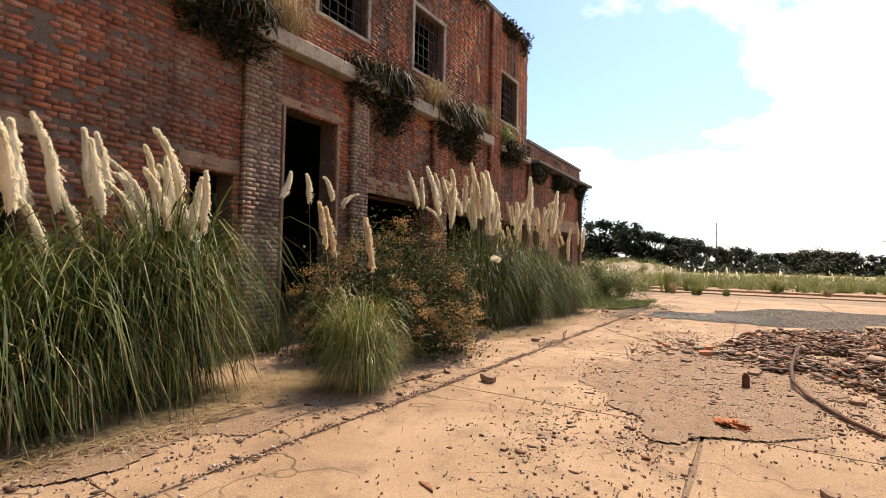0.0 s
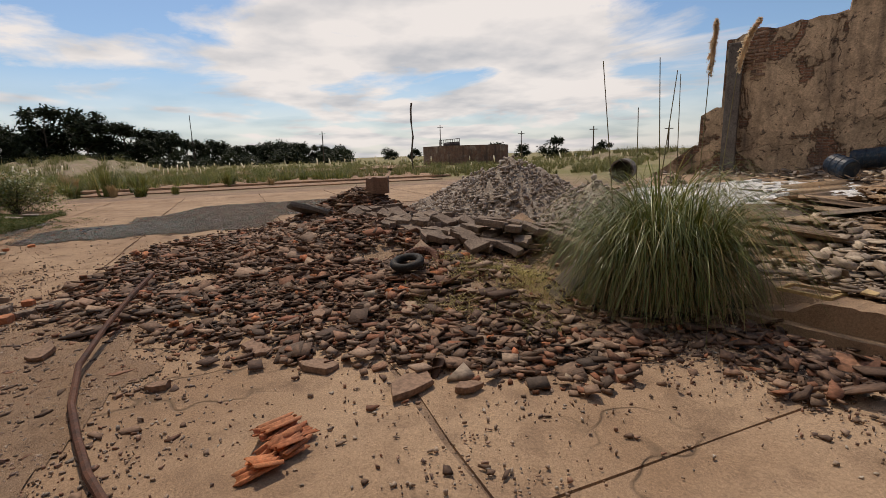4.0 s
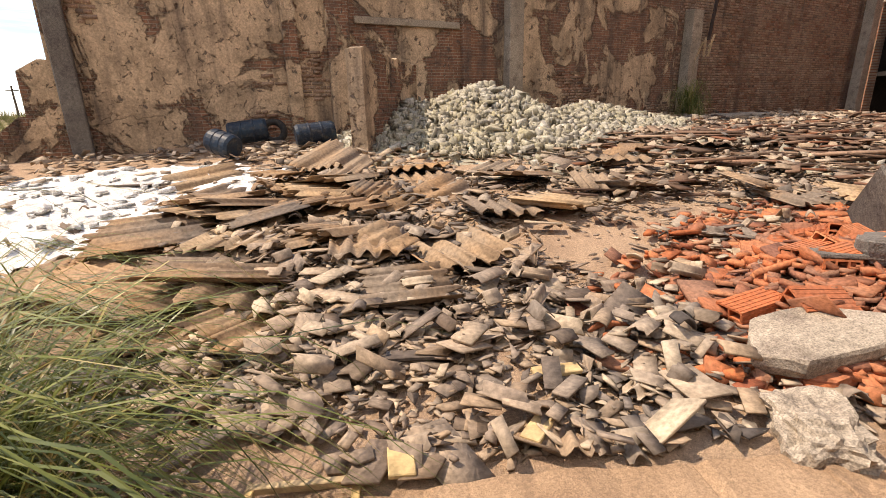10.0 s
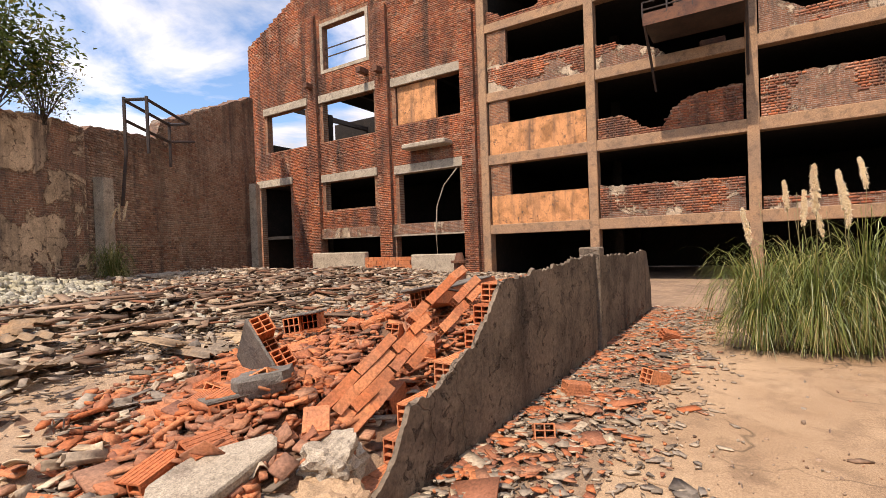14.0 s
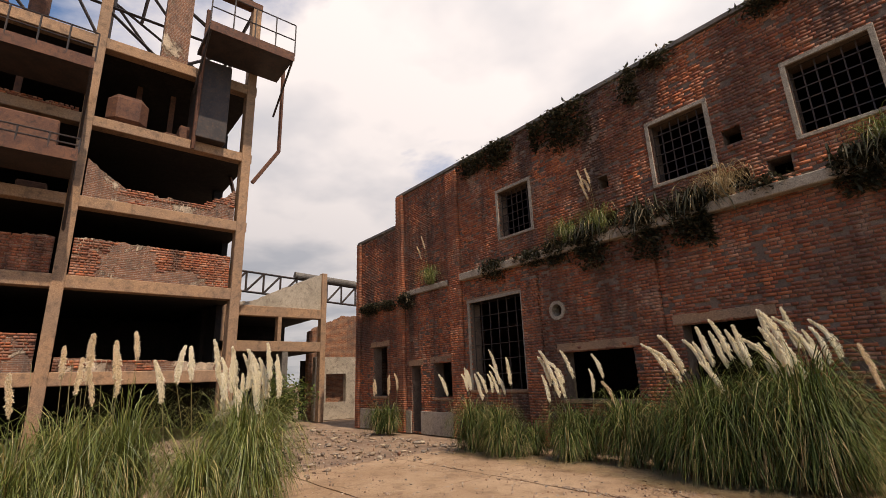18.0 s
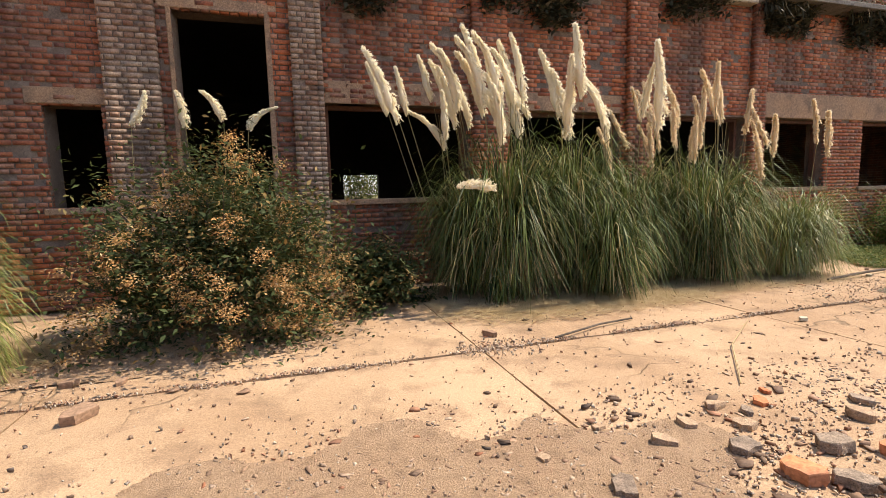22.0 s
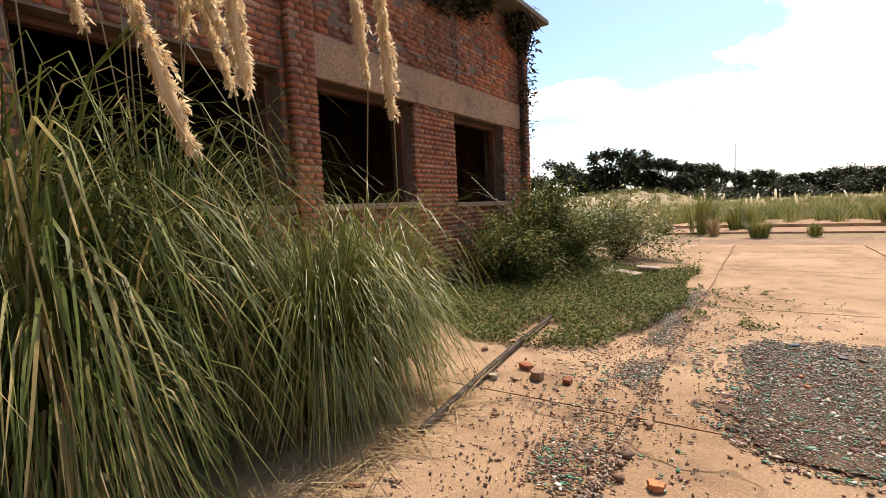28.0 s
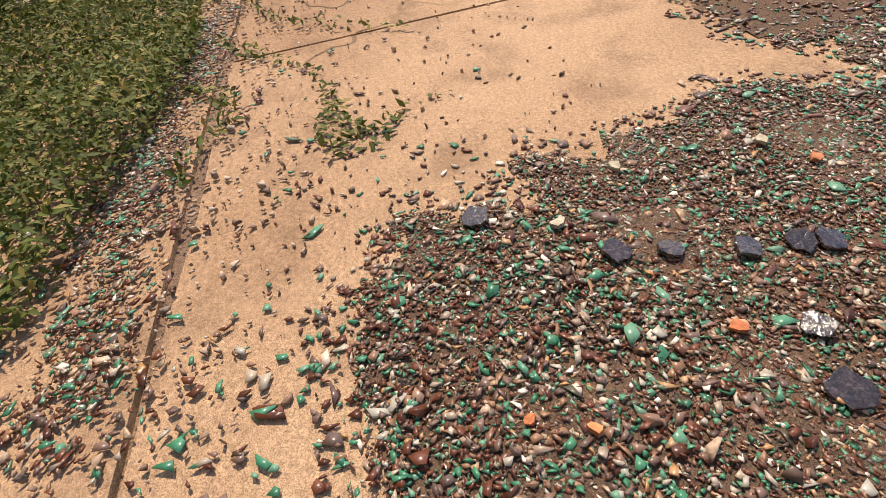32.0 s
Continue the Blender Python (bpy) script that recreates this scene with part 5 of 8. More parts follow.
        q.matrix_basis = Matrix.Translation(top) @ pose(0, 0, 0, -tilt[1] * .8 + r.normal(0, 4), tilt[0] * .8 + lean * r.uniform(.4, 2.0), r.normal(WIND, 22)) @ Matrix.Scale(sc, 4)
    return ob


pampas((18.1, -8.0), .5, 1.1, 900, 5, PINKS, (1.3, 1.7), seed=1, label="small pampas clump beside the factory corner")
pampas((11.9, -7.2), .85, 1.25, 2200, 8, PLUMES, (1.4, 2.0), seed=2, head=.75)
pampas((10.6, -7.0), .75, 1.1, 1800, 5, PLUMES, (1.3, 1.8), seed=22, head=.75)
pampas((9.1, -7.5), .8, 1.15, 2000, 8, PLUMES, (1.4, 1.9), seed=3, head=.75)
pampas((7.7, -7.6), .75, 1.2, 1700, 1, PINKS, (1.1, 1.3), seed=4, label="low pampas clump almost without plumes")
pampas((6.2, -7.4), 1.0, 1.5, 2800, 4, PLUMES, (1.5, 1.95), seed=5, head=.75)
pampas((4.5, -7.5), 1.05, 1.75, 3600, 18, PLUMES, (1.65, 2.3), seed=6, bare=5, head=.8)
pampas((5.4, -7.2), .75, 1.5, 2200, 6, PLUMES, (1.5, 2.0), seed=25, head=.8)
pampas((3.0, -5.75), .42, 1.0, 1500, 3, PINKS, (1.35, 1.9), LIME, "small bright green grass clump with slender heads", 7, width=.010, lean=1)
pampas((-2.55, -7.5), 1.0, 2.0, 4200, 20, PLUMES, (2.2, 2.95), seed=8, bare=6)
pampas((-3.9, -7.35), .95, 1.9, 3800, 15, PLUMES, (2.2, 2.8), seed=9, bare=6)
pampas((-5.1, -7.5), .8, 1.6, 3000, 3, PINKS, (1.7, 2.1), seed=11, label="darker pampas tussock between two larger ones")
pampas((-6.2, -7.35), .95, 1.75, 3800, 22, PINKS, (1.95, 2.75), seed=10, width=.012, bare=8, label="pampas clump with pinkish ragged plumes")
pampas((-7.5, -6.95), .95, 1.55, 3600, 6, PINKS, (1.6, 2.2), seed=12, width=.012, label="pale green pampas clump at the end of the row", mat=LIME)
pampas((10.9, 1.5), 1.05, 1.6, 3200, 9, PINKS, (1.6, 2.4), LIME, "bright green pampas clump beside the low wall", 13, bare=6)
pampas((10.35, -.45), .95, 1.55, 3000, 28, PLUMES, (1.35, 2.0), LIME, "bright green pampas clump with dense cream plumes", 14, head=.72)
pampas((0.35, 3.45), .75, 1.22, 3400, 2, PINKS, (1.9, 2.4), LIME, "drooping yellow-green clump with a few tall thin stalks", 15, lean=2, width=.0095, dry=.62, head=.75, bare=5, arch=1.4)
pampas((9.3, 19.2), .5, 1.1, 500, 3, PINKS, (1.7, 2.1), LIME, "tuft of tall grass at the ruined wall", 16, z=.9)


def lone_plumes(label, at, heads):
    """A few tall stalks with heads; heads: foot offset, height, lean of the stalk, lean of the head, way of the bow, size."""
    ob = thing("pampas_grass", label, "plant", at, group="pampas clumps")
    r = np.random.default_rng(77)
    n = 60
    a = r.uniform(0, math.tau, n)
    way = np.stack([np.cos(a), np.sin(a)], 1) * r.uniform(.1, .5, (n, 1))
    base = np.concatenate([r.normal(0, .1, (n, 2)), np.zeros((n, 1))], 1)
    part("leaves", mesh_of("leaves", *fountain(r, base, way, r.uniform(.5, 1.1, n), r.uniform(.01, .02, n), (.3, .7)), PAMPAS), PAMPAS, ob)
    for k, (dx, dy, h, tilt, bow, turn, size) in enumerate(heads):
        me, hh = stalk_mesh(h)
        st = part("stalk", me, STALK, ob)
        st.matrix_basis = pose(dx, dy, 0, 0, tilt, 0)
        part("plume", PLUMES[(k + 1) % 4], PLUME, ob).matrix_basis = Matrix.Translation(st.matrix_basis @ Vector((0, 0, hh - .04))) @ pose(0, 0, 0, 0, bow, turn) @ Matrix.Diagonal((size * 1.8, size * 1.8, size, 1))


lone_plumes("three slender pampas stalks standing in the doorway", (1.2, -8.35, 0), ((.25, 0, 2.5, 3, -6, 0, .5), (-.02, .05, 2.6, -2, 8, 10, .52), (-.2, -.02, 2.5, -5, 14, 175, .5)))
lone_plumes("pampas stalk with one plume bent over beside the door", (2.3, -8.3, 0), ((0, 0, 2.5, -2, -38, 5, .5),))
lone_plumes("pampas stalk with a fat drooping plume in front of the clump", (-2.35, -6.75, 0), ((0, .15, 1.6, 4, 72, 12, .58),))
for k, (x, z, n) in enumerate(((8.7, 5.38, 4), (5.6, 5.38, 0), (1.9, 5.38, 1), (15.9, 5.32, 2), (-4.9, 5.4, 1), (-6.9, 5.34, 0), (9.6, 5.38, 0), (-2.6, 5.4, 0), (2.9, 5.38, 0))):
    r = np.random.default_rng(30 + k)
    m_ = STRAW if k in (1, 2, 7) else LIME
    tuft = thing("ledge_grass", "grass tuft growing on the factory ledge", "grass", (x, FY + .16, z), group="ledge tufts")
    n_ = 210
    a = r.uniform(0, math.tau, n_)
    way = np.stack([np.cos(a), np.sin(a) * .6 + .35], 1) * r.uniform(.1, .7, (n_, 1))
    base = np.concatenate([r.normal(0, .09, (n_, 2)) * np.array([1.2, .5]), np.full((n_, 1), 3.0)], 1)
    v, f = fountain(r, base, way, r.uniform(.6, 1.35, n_), r.uniform(.007, .015, n_), (.3, .7))
    part("leaves", mesh_of("leaves", v - np.array([0, 0, 3.0]), f, m_), m_, tuft)
    for i in range(n):
        me, hh = stalk_mesh(r.uniform(.9, 1.4))
        st = part("stalk", me, STALK, tuft)
        st.matrix_basis = pose(r.normal(0, .1), 0, 0, -6, r.normal(6, 6), 0)
        part("plume", PINKS[i % 3], PLUME_PINK, tuft).matrix_basis = Matrix.Translation(st.matrix_basis @ Vector((0, 0, hh - .03))) @ pose(0, 0, 0, 0, 12, r.normal(WIND, 20)) @ Matrix.Scale(.8, 4)


def leafy_mesh(name, r, points, size, mat, droop=0.3):
    """Small pointed leaves at points, each two quads folded along its rib."""
    n = len(points)
    R = rotations(r, n, 0.75)
    s = size * r.uniform(.6, 1.4, n)
    tv = np.array([(0, 0, 0), (.22, .42, .05), (0, .45, 0), (-.22, .42, .05), (0, 1, -.08)], float)
    tf = np.array([(0, 1, 2), (0, 2, 3), (2, 1, 4), (2, 4, 3)])
    return cloud(name, [(tv, tf)], placed(R, np.stack([s, s, s], 1), points), mat, rng=r)


def bush(at, radius, height, leaves, blooms, label, seed, mat=BUSH, bloom=BLOOM, name="bush", leaf=0.07, z=0.0):
    r = np.random.default_rng(seed)
    ob = thing(name, label, "bush", (*at, z))
    bm = bmesh.new()
    tips = []
    for k in range(26):
        a, e = r.uniform(0, math.tau), r.uniform(.15, 1.0)
        q = Vector((radius * e * math.cos(a), radius * e * math.sin(a), height * r.uniform(.55, 1.0) * (1.1 - .45 * e)))
        rod(bm, (r.uniform(-.1, .1), r.uniform(-.1, .1), 0), q * .6 + Vector((0, 0, .1)), .016, 5, .009)
        rod(bm, q * .6 + Vector((0, 0, .1)), q, .009, 4, .003)
        tips.append(q)
    part("stem", bm, BARK, ob)
    tips = np.array([tuple(t) for t in tips])
    c = tips[r.integers(len(tips), size=leaves)]
    pts = c * r.uniform(.35, 1.02, (leaves, 1)) + r.normal(0, .12 * radius, (leaves, 3))
    pts[:, 2] = np.clip(pts[:, 2], .03, None)
    part("foliage", leafy_mesh("foliage", r, pts, leaf, mat), mat, ob)
    if blooms:
        m = max(12, blooms // 110)
        d = r.normal(0, 1, (m, 3))
        d[:, 2] = np.abs(d[:, 2]) * .8
        d /= np.linalg.norm(d, axis=1)[:, None]
        heads = d * np.array([radius, radius, height * .86]) * r.uniform(.8, 1.05, (m, 1)) * (1 + .12 * np.sin(d[:, :1] * 7 + seed)) + np.array([0, 0, .08])
        pts = heads[r.integers(m, size=blooms)] + r.normal(0, .058, (blooms, 3)) * np.array([1, 1, .7])
        pts[:, 2] = np.clip(pts[:, 2], .06, None)
        part("blossom", leafy_mesh("blossom", r, pts, .03, bloom), bloom, ob, "small faded brownish flower heads")
        rest = d[r.integers(m, size=leaves)] + r.normal(0, .18, (leaves, 3))
        pts = rest * np.array([radius, radius, height * .86]) * r.uniform(.55, .97, (leaves, 1)) + np.array([0, 0, .06])
        pts[:, 2] = np.clip(pts[:, 2], .03, None)
        part("foliage", leafy_mesh("foliage", r, pts, leaf, mat), mat, ob)
    return ob


bush((1.05, -6.95), 1.45, 2.25, 15000, 24000, "large dark shrub covered in faded orange-brown blossom", 41)
bush((-0.8, -7.4), .75, .95, 2600, 500, "low dark weeds beside the shrub", 42, leaf=.09, name="weeds")
bush((-2.3, -21.8), 2.6, 4.6, 6000, 400, "green and rusty shrub behind the factory", 40, VINE, leaf=.12)
bush((24.6, -6.6), 1.6, 2.6, 3500, 0, "green leafy shrub growing at the annex", 43, VINE, leaf=.2)
bush((-14.2, -7.9), 1.2, 1.9, 8500, 500, "tall tangled weeds at the building corner", 44, VINE, leaf=.08, name="weeds")
bush((-12.6, -8.0), .9, 1.3, 4800, 400, "tall tangled weeds under the end window", 45, VINE, leaf=.07, name="weeds")
bush((-16.6, -7.2), 1.4, 1.6, 5000, 700, "yellowing tall weeds past the building corner", 46, LIME, leaf=.08, name="weeds")
bush((-10.3, -8.3), .6, .4, 1200, 120, "sparse pale weeds against the brick wall", 47, LIME, leaf=.06, name="weeds")
bush((6.4, 18.55), 1.9, 3.9, 5200, 0, "small leafy tree rooted on the ruined wall top", 48, VINE, leaf=.17, z=5.45, name="sapling")
bush((7.7, 19.35), 1.2, 2.4, 1300, 0, "thin twiggy sapling on the ruined wall top", 49, VINE, leaf=.11, z=5.55, name="sapling")


def hanging(name, x0, x1, z, y, n, drop, seed, mat=FERN, label="dark ferns and creepers hanging from the ledge"):
    """Plants rooted along a ledge: narrow leaves that rise a little and hang down the wall."""
    r = np.random.default_rng(seed)
    m, count = max(3, int((x1 - x0) * 1.5)), n
    cx, big = np.sort(r.uniform(x0, x1, m)), r.uniform(.35, 1.1, m)
    ob = tagged(new(name), label, "plant")
    ob.location = (0, y, z)
    n = n // 14 if name == "ledge_fern" else 0
    k = r.choice(m, size=n, p=big / big.sum())
    base = np.stack([np.clip(cx[k] + r.normal(0, .2, n), x0, x1), r.uniform(.02, .22, n), 20 + r.uniform(-.15, .12, n)], 1)
    a = r.uniform(-.2, math.pi + .2, n)
    way = np.stack([np.cos(a), np.sin(a) * .8 + .1], 1) * r.uniform(.3, 1.1, (n, 1))
    for nm, part_, mt, w_ in () if not n else (("fronds", slice(0, int(n * .88)), mat, .038), ("dead_fronds", slice(int(n * .88), n), STRAW if mat is not STRAW else mat, .014)):
        v, f = fountain(r, base[part_], way[part_], drop * big[k[part_]] * r.uniform(.45, 1.0, len(base[part_])), w_ * r.uniform(.5, 1.3, len(base[part_])), (.12, .5), 2.9, 6)
        part(nm, mesh_of(nm, v - np.array([0, 0, 20.0]), f, mt), mt, ob, "dry brown fronds" if nm == "dead_fronds" else "")
    n2 = count
    k = r.choice(m, size=n2, p=big / big.sum())
    t = r.random(n2) ** 1.3
    pts = np.stack([np.clip(cx[k] + r.normal(0, .22, n2), x0, x1), r.uniform(.06, .36, n2) * (1 - .55 * t), .22 * big[k] * r.random(n2) - drop * .8 * big[k] * t], 1)
    part("leaflet_mass", leafy_mesh("leaflet_mass", r, pts, .12, mat), mat, ob)["kind"] = "stuff"
    return ob


hanging("ledge_fern", -5.7, 0.3, 5.4, FY + .02, 9000, 1.35, 51)
hanging("ledge_fern", 1.5, 3.7, 5.4, FY + .02, 3000, 1.0, 50)
hanging("ledge_fern", 3.7, 5.7, 5.4, FY + .02, 260, .35, 52)
hanging("ledge_fern", 6.0, 10.4, 5.4, FY + .02, 5200, 1.25, 53)
hanging("ledge_fern", 10.6, 14.2, 5.3, FY + .02, 1200, .6, 54)
hanging("ledge_fern", -8.8, -6.0, 5.3, FY + .02, 1300, .8, 49)
hanging("ledge_fern", 16.5, 21.3, 5.0, FY + .02, 2600, .6, 55)
hanging("wall_creeper", 7.2, 10.6, 9.35, FY - .02, 2600, 2.0, 56, label="dark creeper spreading below the parapet")
hanging("wall_creeper", 10.6, 14.2, 9.35, FY - .02, 2200, 1.2, 57, label="dark creeper spreading below the parapet")
hanging("wall_creeper", 2.8, 7.2, 9.4, FY - .02, 1100, .5, 58, label="small fern tufts under the coping")
hanging("wall_creeper", -8.5, 1.0, 9.4, FY - .02, 2600, .8, 59, label="small fern tufts under the coping")
hanging("ledge_fern", -15.2, -9.2, 5.1, FY + .02, 6000, .9, 60, label="dark creeper under the concrete eave")
hanging("wall_creeper", -15.4, -15.0, 5.1, FY + .02, 420, 3.2, 61, label="dark creeper down the building corner")


def carpet(name, n, inside, seed, size, mat, label, box_, height=.16, kind="stuff", category="weeds", lift=None):
    r = np.random.default_rng(seed)
    x, y = r.uniform(box_[0], box_[1], n), r.uniform(box_[2], box_[3], n)
    ok = inside(x, y)
    x, y = x[ok], y[ok]
    pts = np.stack([x, y, .01 + height * r.random(len(x)) ** 1.5 * (.5 + .5 * np.clip(wobble(x, y, .9, seed), -1, 1))], 1)
    if lift is not None:
        pts[:, 2] += lift(x, y)
    tagged(part(name, leafy_mesh(name, r, pts, size, mat), mat), label, category, kind=kind)


carpet("ground_creeper", 95000, lambda x, y: (y < -5.36 - .1 * np.sin(x * 1.7)) & (((x + 12.4) / 3.0) ** 2 + ((y + 7.0) / 2.3) ** 2 < 1 + .3 * wobble(x, y, .7, 5)) & (wobble(x, y, .45, 21) > -1.3 + 1.3 * np.clip((x + 10.9) / 1.6, 0, 1)), 62, .042, VINE,
       "mat of low green creeper over broken concrete", (-16, -9.4, -8.7, -4.9), .24)
carpet("ground_creeper", 5200, lambda x, y: np.abs(wobble(x, y, .55, 8)) < .1, 63, .04, VINE, "runners of green creeper on the slabs", (-13.4, -10.9, -5.5, -4.1), .05)


def litter(name, n, x0, x1, y0, y1, seed, length=.45):
    """Fallen dry leaves and stalks lying on the ground."""
    r = np.random.default_rng(seed)
    base = np.stack([r.uniform(x0, x1, n), r.uniform(y0, y1, n), r.uniform(.01, .06, n)], 1)
    a = r.uniform(0, math.tau, n)
    lean = np.stack([np.cos(a), np.sin(a)], 1) * 1.52
    v, f = blades(r, n, base, lean, length * r.uniform(.4, 1.4, n), .007 * r.uniform(.5, 1.4, n), .06, 4)
    tagged(part(name, mesh_of(name, v, f, STRAW), STRAW), "dry straw litter lying below the grass", "straw", kind="stuff")


litter("straw_litter", 2600, 2.3, 12.5, -7.2, -6.2, 71)
litter("straw_litter", 1500, 2.6, 7.0, -6.9, -6.0, 74)
litter("straw_litter", 3400, -8.2, -1.4, -7.0, -6.1, 72)
litter("straw_litter", 1500, -5.2, -1.8, -6.45, -5.75, 75, .32)



# grass field: tufts and plumes to the west and north-west
def field_tufts(name, places, hs, mat, seed, blades_each=60, width=.02, label="", droop=.55):
    r = np.random.default_rng(seed)
    V, F, k = [], [], 0
    for (x, y), h in zip(places, hs):
        p = disc(r, blades_each, h * .35)
        base = np.concatenate([p + np.array([x, y]), np.full((blades_each, 1), float(yard_height(np.array(x), np.array(y))))], 1)
        v, f = blades(r, blades_each, base, p / (h * .35) * .4 + r.normal(0, .12, (blades_each, 2)), h * r.uniform(.7, 1.4, blades_each), width * r.uniform(.6, 1.4, blades_each), droop, 3)
        v[:, 2] = np.maximum(v[:, 2], base[0, 2])
        V.append(v)
        F.append(f + k)
        k += len(v)
    tagged(part(name, mesh_of(name, np.concatenate(V), np.concatenate(F), mat), mat), label, "grass", kind="stuff")


def west_places(r, n, d0, d1, a0=130, a1=215):
    d, a = np.exp(r.uniform(math.log(d0), math.log(d1), n)), np.radians(r.uniform(a0, a1, n))
    return np.stack([d * np.cos(a) - 2, d * np.sin(a)], 1)


r = np.random.default_rng(81)
P = west_places(r, 1500, 29, 150)
P = P[~((P[:, 0] > -26) & (P[:, 1] < 4))]
field_tufts("field_grass", P, r.uniform(.3, .9, len(P)), DRYGRASS, 82, 40, .035, "tufts of yellow-green grass across the far field")
P = west_places(r, 500, 27, 70, 165, 205)
field_tufts("field_grass", P, r.uniform(.35, .9, len(P)), LIME, 83, 50, .03, "tufts of green grass at the edge of the slabs")
for k, (x, y, h) in enumerate(((-23.5, -8.4, .9), (-24.6, -7.6, .6), (-25.3, -6.4, 1.3), (-24.3, -5.9, .5), (-23.2, -4.6, .55), (-26.5, -5.2, 1.1), (-22.4, -10.6, .9), (-23.8, -3.2, .35), (-28.5, -0.8, .9),
                               (-27.2, 1.6, .5), (-21.4, -9.3, .8), (-22.0, -12.0, 1.1), (-19.0, -10.5, 1.0), (-18.0, -11.8, 1.1), (-31, 4, .6), (-30, -9, 1.0))):
    rr = np.random.default_rng(90 + k)
    ob = tagged(part("grass_tuft", tuft_mesh("grass_tuft", rr, 420, h * .6, h * 1.25, LIME if k % 3 else STRAW, .014, .45), LIME), "green grass tuft at the edge of the concrete", "grass", group="field tufts")
    ob.location = (x, y, -.03)


def far_plumes():
    r = np.random.default_rng(85)
    P = west_places(r, 130, 34, 110)
    R = rotations(r, len(P), .25)
    s = r.uniform(.7, 1.5, len(P))
    tv, tf = lump(r)
    tv = tv * np.array([.12, .12, .55]) + np.array([0, 0, .9])
    tagged(part("field_plumes", cloud("field_plumes", [(tv, tf)], placed(R, np.stack([s, s, s], 1), np.concatenate([P, np.zeros((len(P), 1))], 1)), PLUME), PLUME), "pale plumes of far pampas clumps in the field", "plant", kind="stuff")


far_plumes()


def far_tree(at, h, w, seed, lean=0.0):
    r = np.random.default_rng(seed)
    ob = thing("tree", "dark far tree on the horizon", "tree", (*at, 0), group="far trees")
    bm = bmesh.new()
    rod(bm, (0, 0, 0), (0, 0, h * .75), h * .02, 6, h * .008)
    cs = []
    for k in range(16):
        a, z = r.uniform(0, math.tau), h * (.06 + .86 * r.random() ** .9)
        e = w * .5 * r.random() ** .6 * (1.15 - .6 * (z / h) ** 2)
        q = (e * math.cos(a), e * math.sin(a), z)
        rod(bm, (0, 0, z * .7), q, h * .007, 4, h * .003)
        cs.append((*q, w * r.uniform(.13, .24)))
    part("trunk", bm, BARK, ob)
    cs = np.array(cs)
    n = 2300
    c = cs[r.integers(len(cs), size=n)]
    v = r.normal(0, 1, (n, 3))
    v /= np.linalg.norm(v, axis=1)[:, None]
    pts = c[:, :3] + v * (c[:, 3] * r.uniform(.3, 1.08, n))[:, None] * np.array([1, 1, .8])
    pts[:, 2] = np.clip(pts[:, 2], .4, None)
    part("crown", leafy_mesh("crown", r, pts, w * .105, TREE), TREE, ob)


def tree_row():
    """Seen from the yard, a wood whose top line rises and falls."""
    r = np.random.default_rng(97)
    line = [(166, 4.5), (170, 6.5), (176, 8.5), (181, 8.8), (184, 9.5), (185, 14), (187, 15), (189.5, 13), (191, 15.5), (193, 17.5), (195, 19), (196.5, 15), (197.3, 12), (198.5, 16.5), (200, 17), (201.5, 15), (203, 12), (206, 12), (212, 11)]
    az = 166.0
    while az < 211:
        d = 170 + r.uniform(-12, 12)
        h = float(np.interp(az, [p[0] for p in line], [p[1] for p in line])) * r.uniform(.82, 1.06)
        a = radians(az)
        far_tree((d * math.cos(a) - 5.4, d * math.sin(a) - 4.4), h, 4.5 + h * .42 * r.uniform(.8, 1.3), int(az * 100))
        az += r.uniform(.75, 1.35)


tree_row()


def thicket():
    """Low growth that closes the wood towards the field."""
    r = np.random.default_rng(98)
    n = 9000
    az = np.radians(r.uniform(165, 213, n))
    d = r.uniform(150, 163, n)
    top = 3.2 + 1.6 * np.sin(az * 61) + 1.2 * np.sin(az * 143 + 1)
    pts = np.stack([d * np.cos(az) - 5.4, d * np.sin(az) - 4.4, np.maximum(.2, top * r.random(n) ** .7)], 1)
    tagged(part("thicket", leafy_mesh("thicket", r, pts, 1.1, TREE), TREE), "dark thicket along the foot of the far wood", "bushes", kind="stuff")


thicket()
for az, d, h in ((163, 230, 5.5), (160, 240, 5), (150, 120, 4.0), (143, 110, 4.5), (147, 130, 3.5), (138, 140, 4), (157, 260, 5)):
    far_tree((d * math.cos(radians(az)), d * math.sin(radians(az))), h, h * 1.3, int(az * 7))

# ---- loose ground: heaps, rubble, gravel, glass ----
rr = np.random.default_rng(101)
SHARDS = [shard(rr, k, .55) for k in (3, 4, 4, 4, 5, 5, 6)]
LUMPS = [lump(rr) for _ in range(6)]
SHEETS = [sheet_piece(rr, .5, 6, .016), sheet_piece(rr, .7, 7, .016), sheet_piece(rr, 1.0, 8, .016), sheet_piece(rr, .4, 5, .02), sheet_piece(rr, 1.5, 10, .014)]
WIDE_SHEETS = [sheet_piece(rr, 4.0, 25, .008), sheet_piece(rr, 5.0, 31, .008), sheet_piece(rr, 3.0, 19, .01)]
RECTS = []
for _ in range(6):
    k = rr.uniform(.38, .5, (4, 2)) * np.array([(1, 1), (-1, 1), (-1, -1), (1, -1)])
    RECTS.append((np.concatenate([np.column_stack([k, np.full(4, .5)]), np.column_stack([k * rr.uniform(.94, 1.04, (4, 1)), np.full(4, -.5)])]),
                  np.array([(0, 1, 2, 3), (7, 6, 5, 4), (0, 4, 5, 1), (1, 5, 6, 2), (2, 6, 7, 3), (3, 7, 4, 0)])))
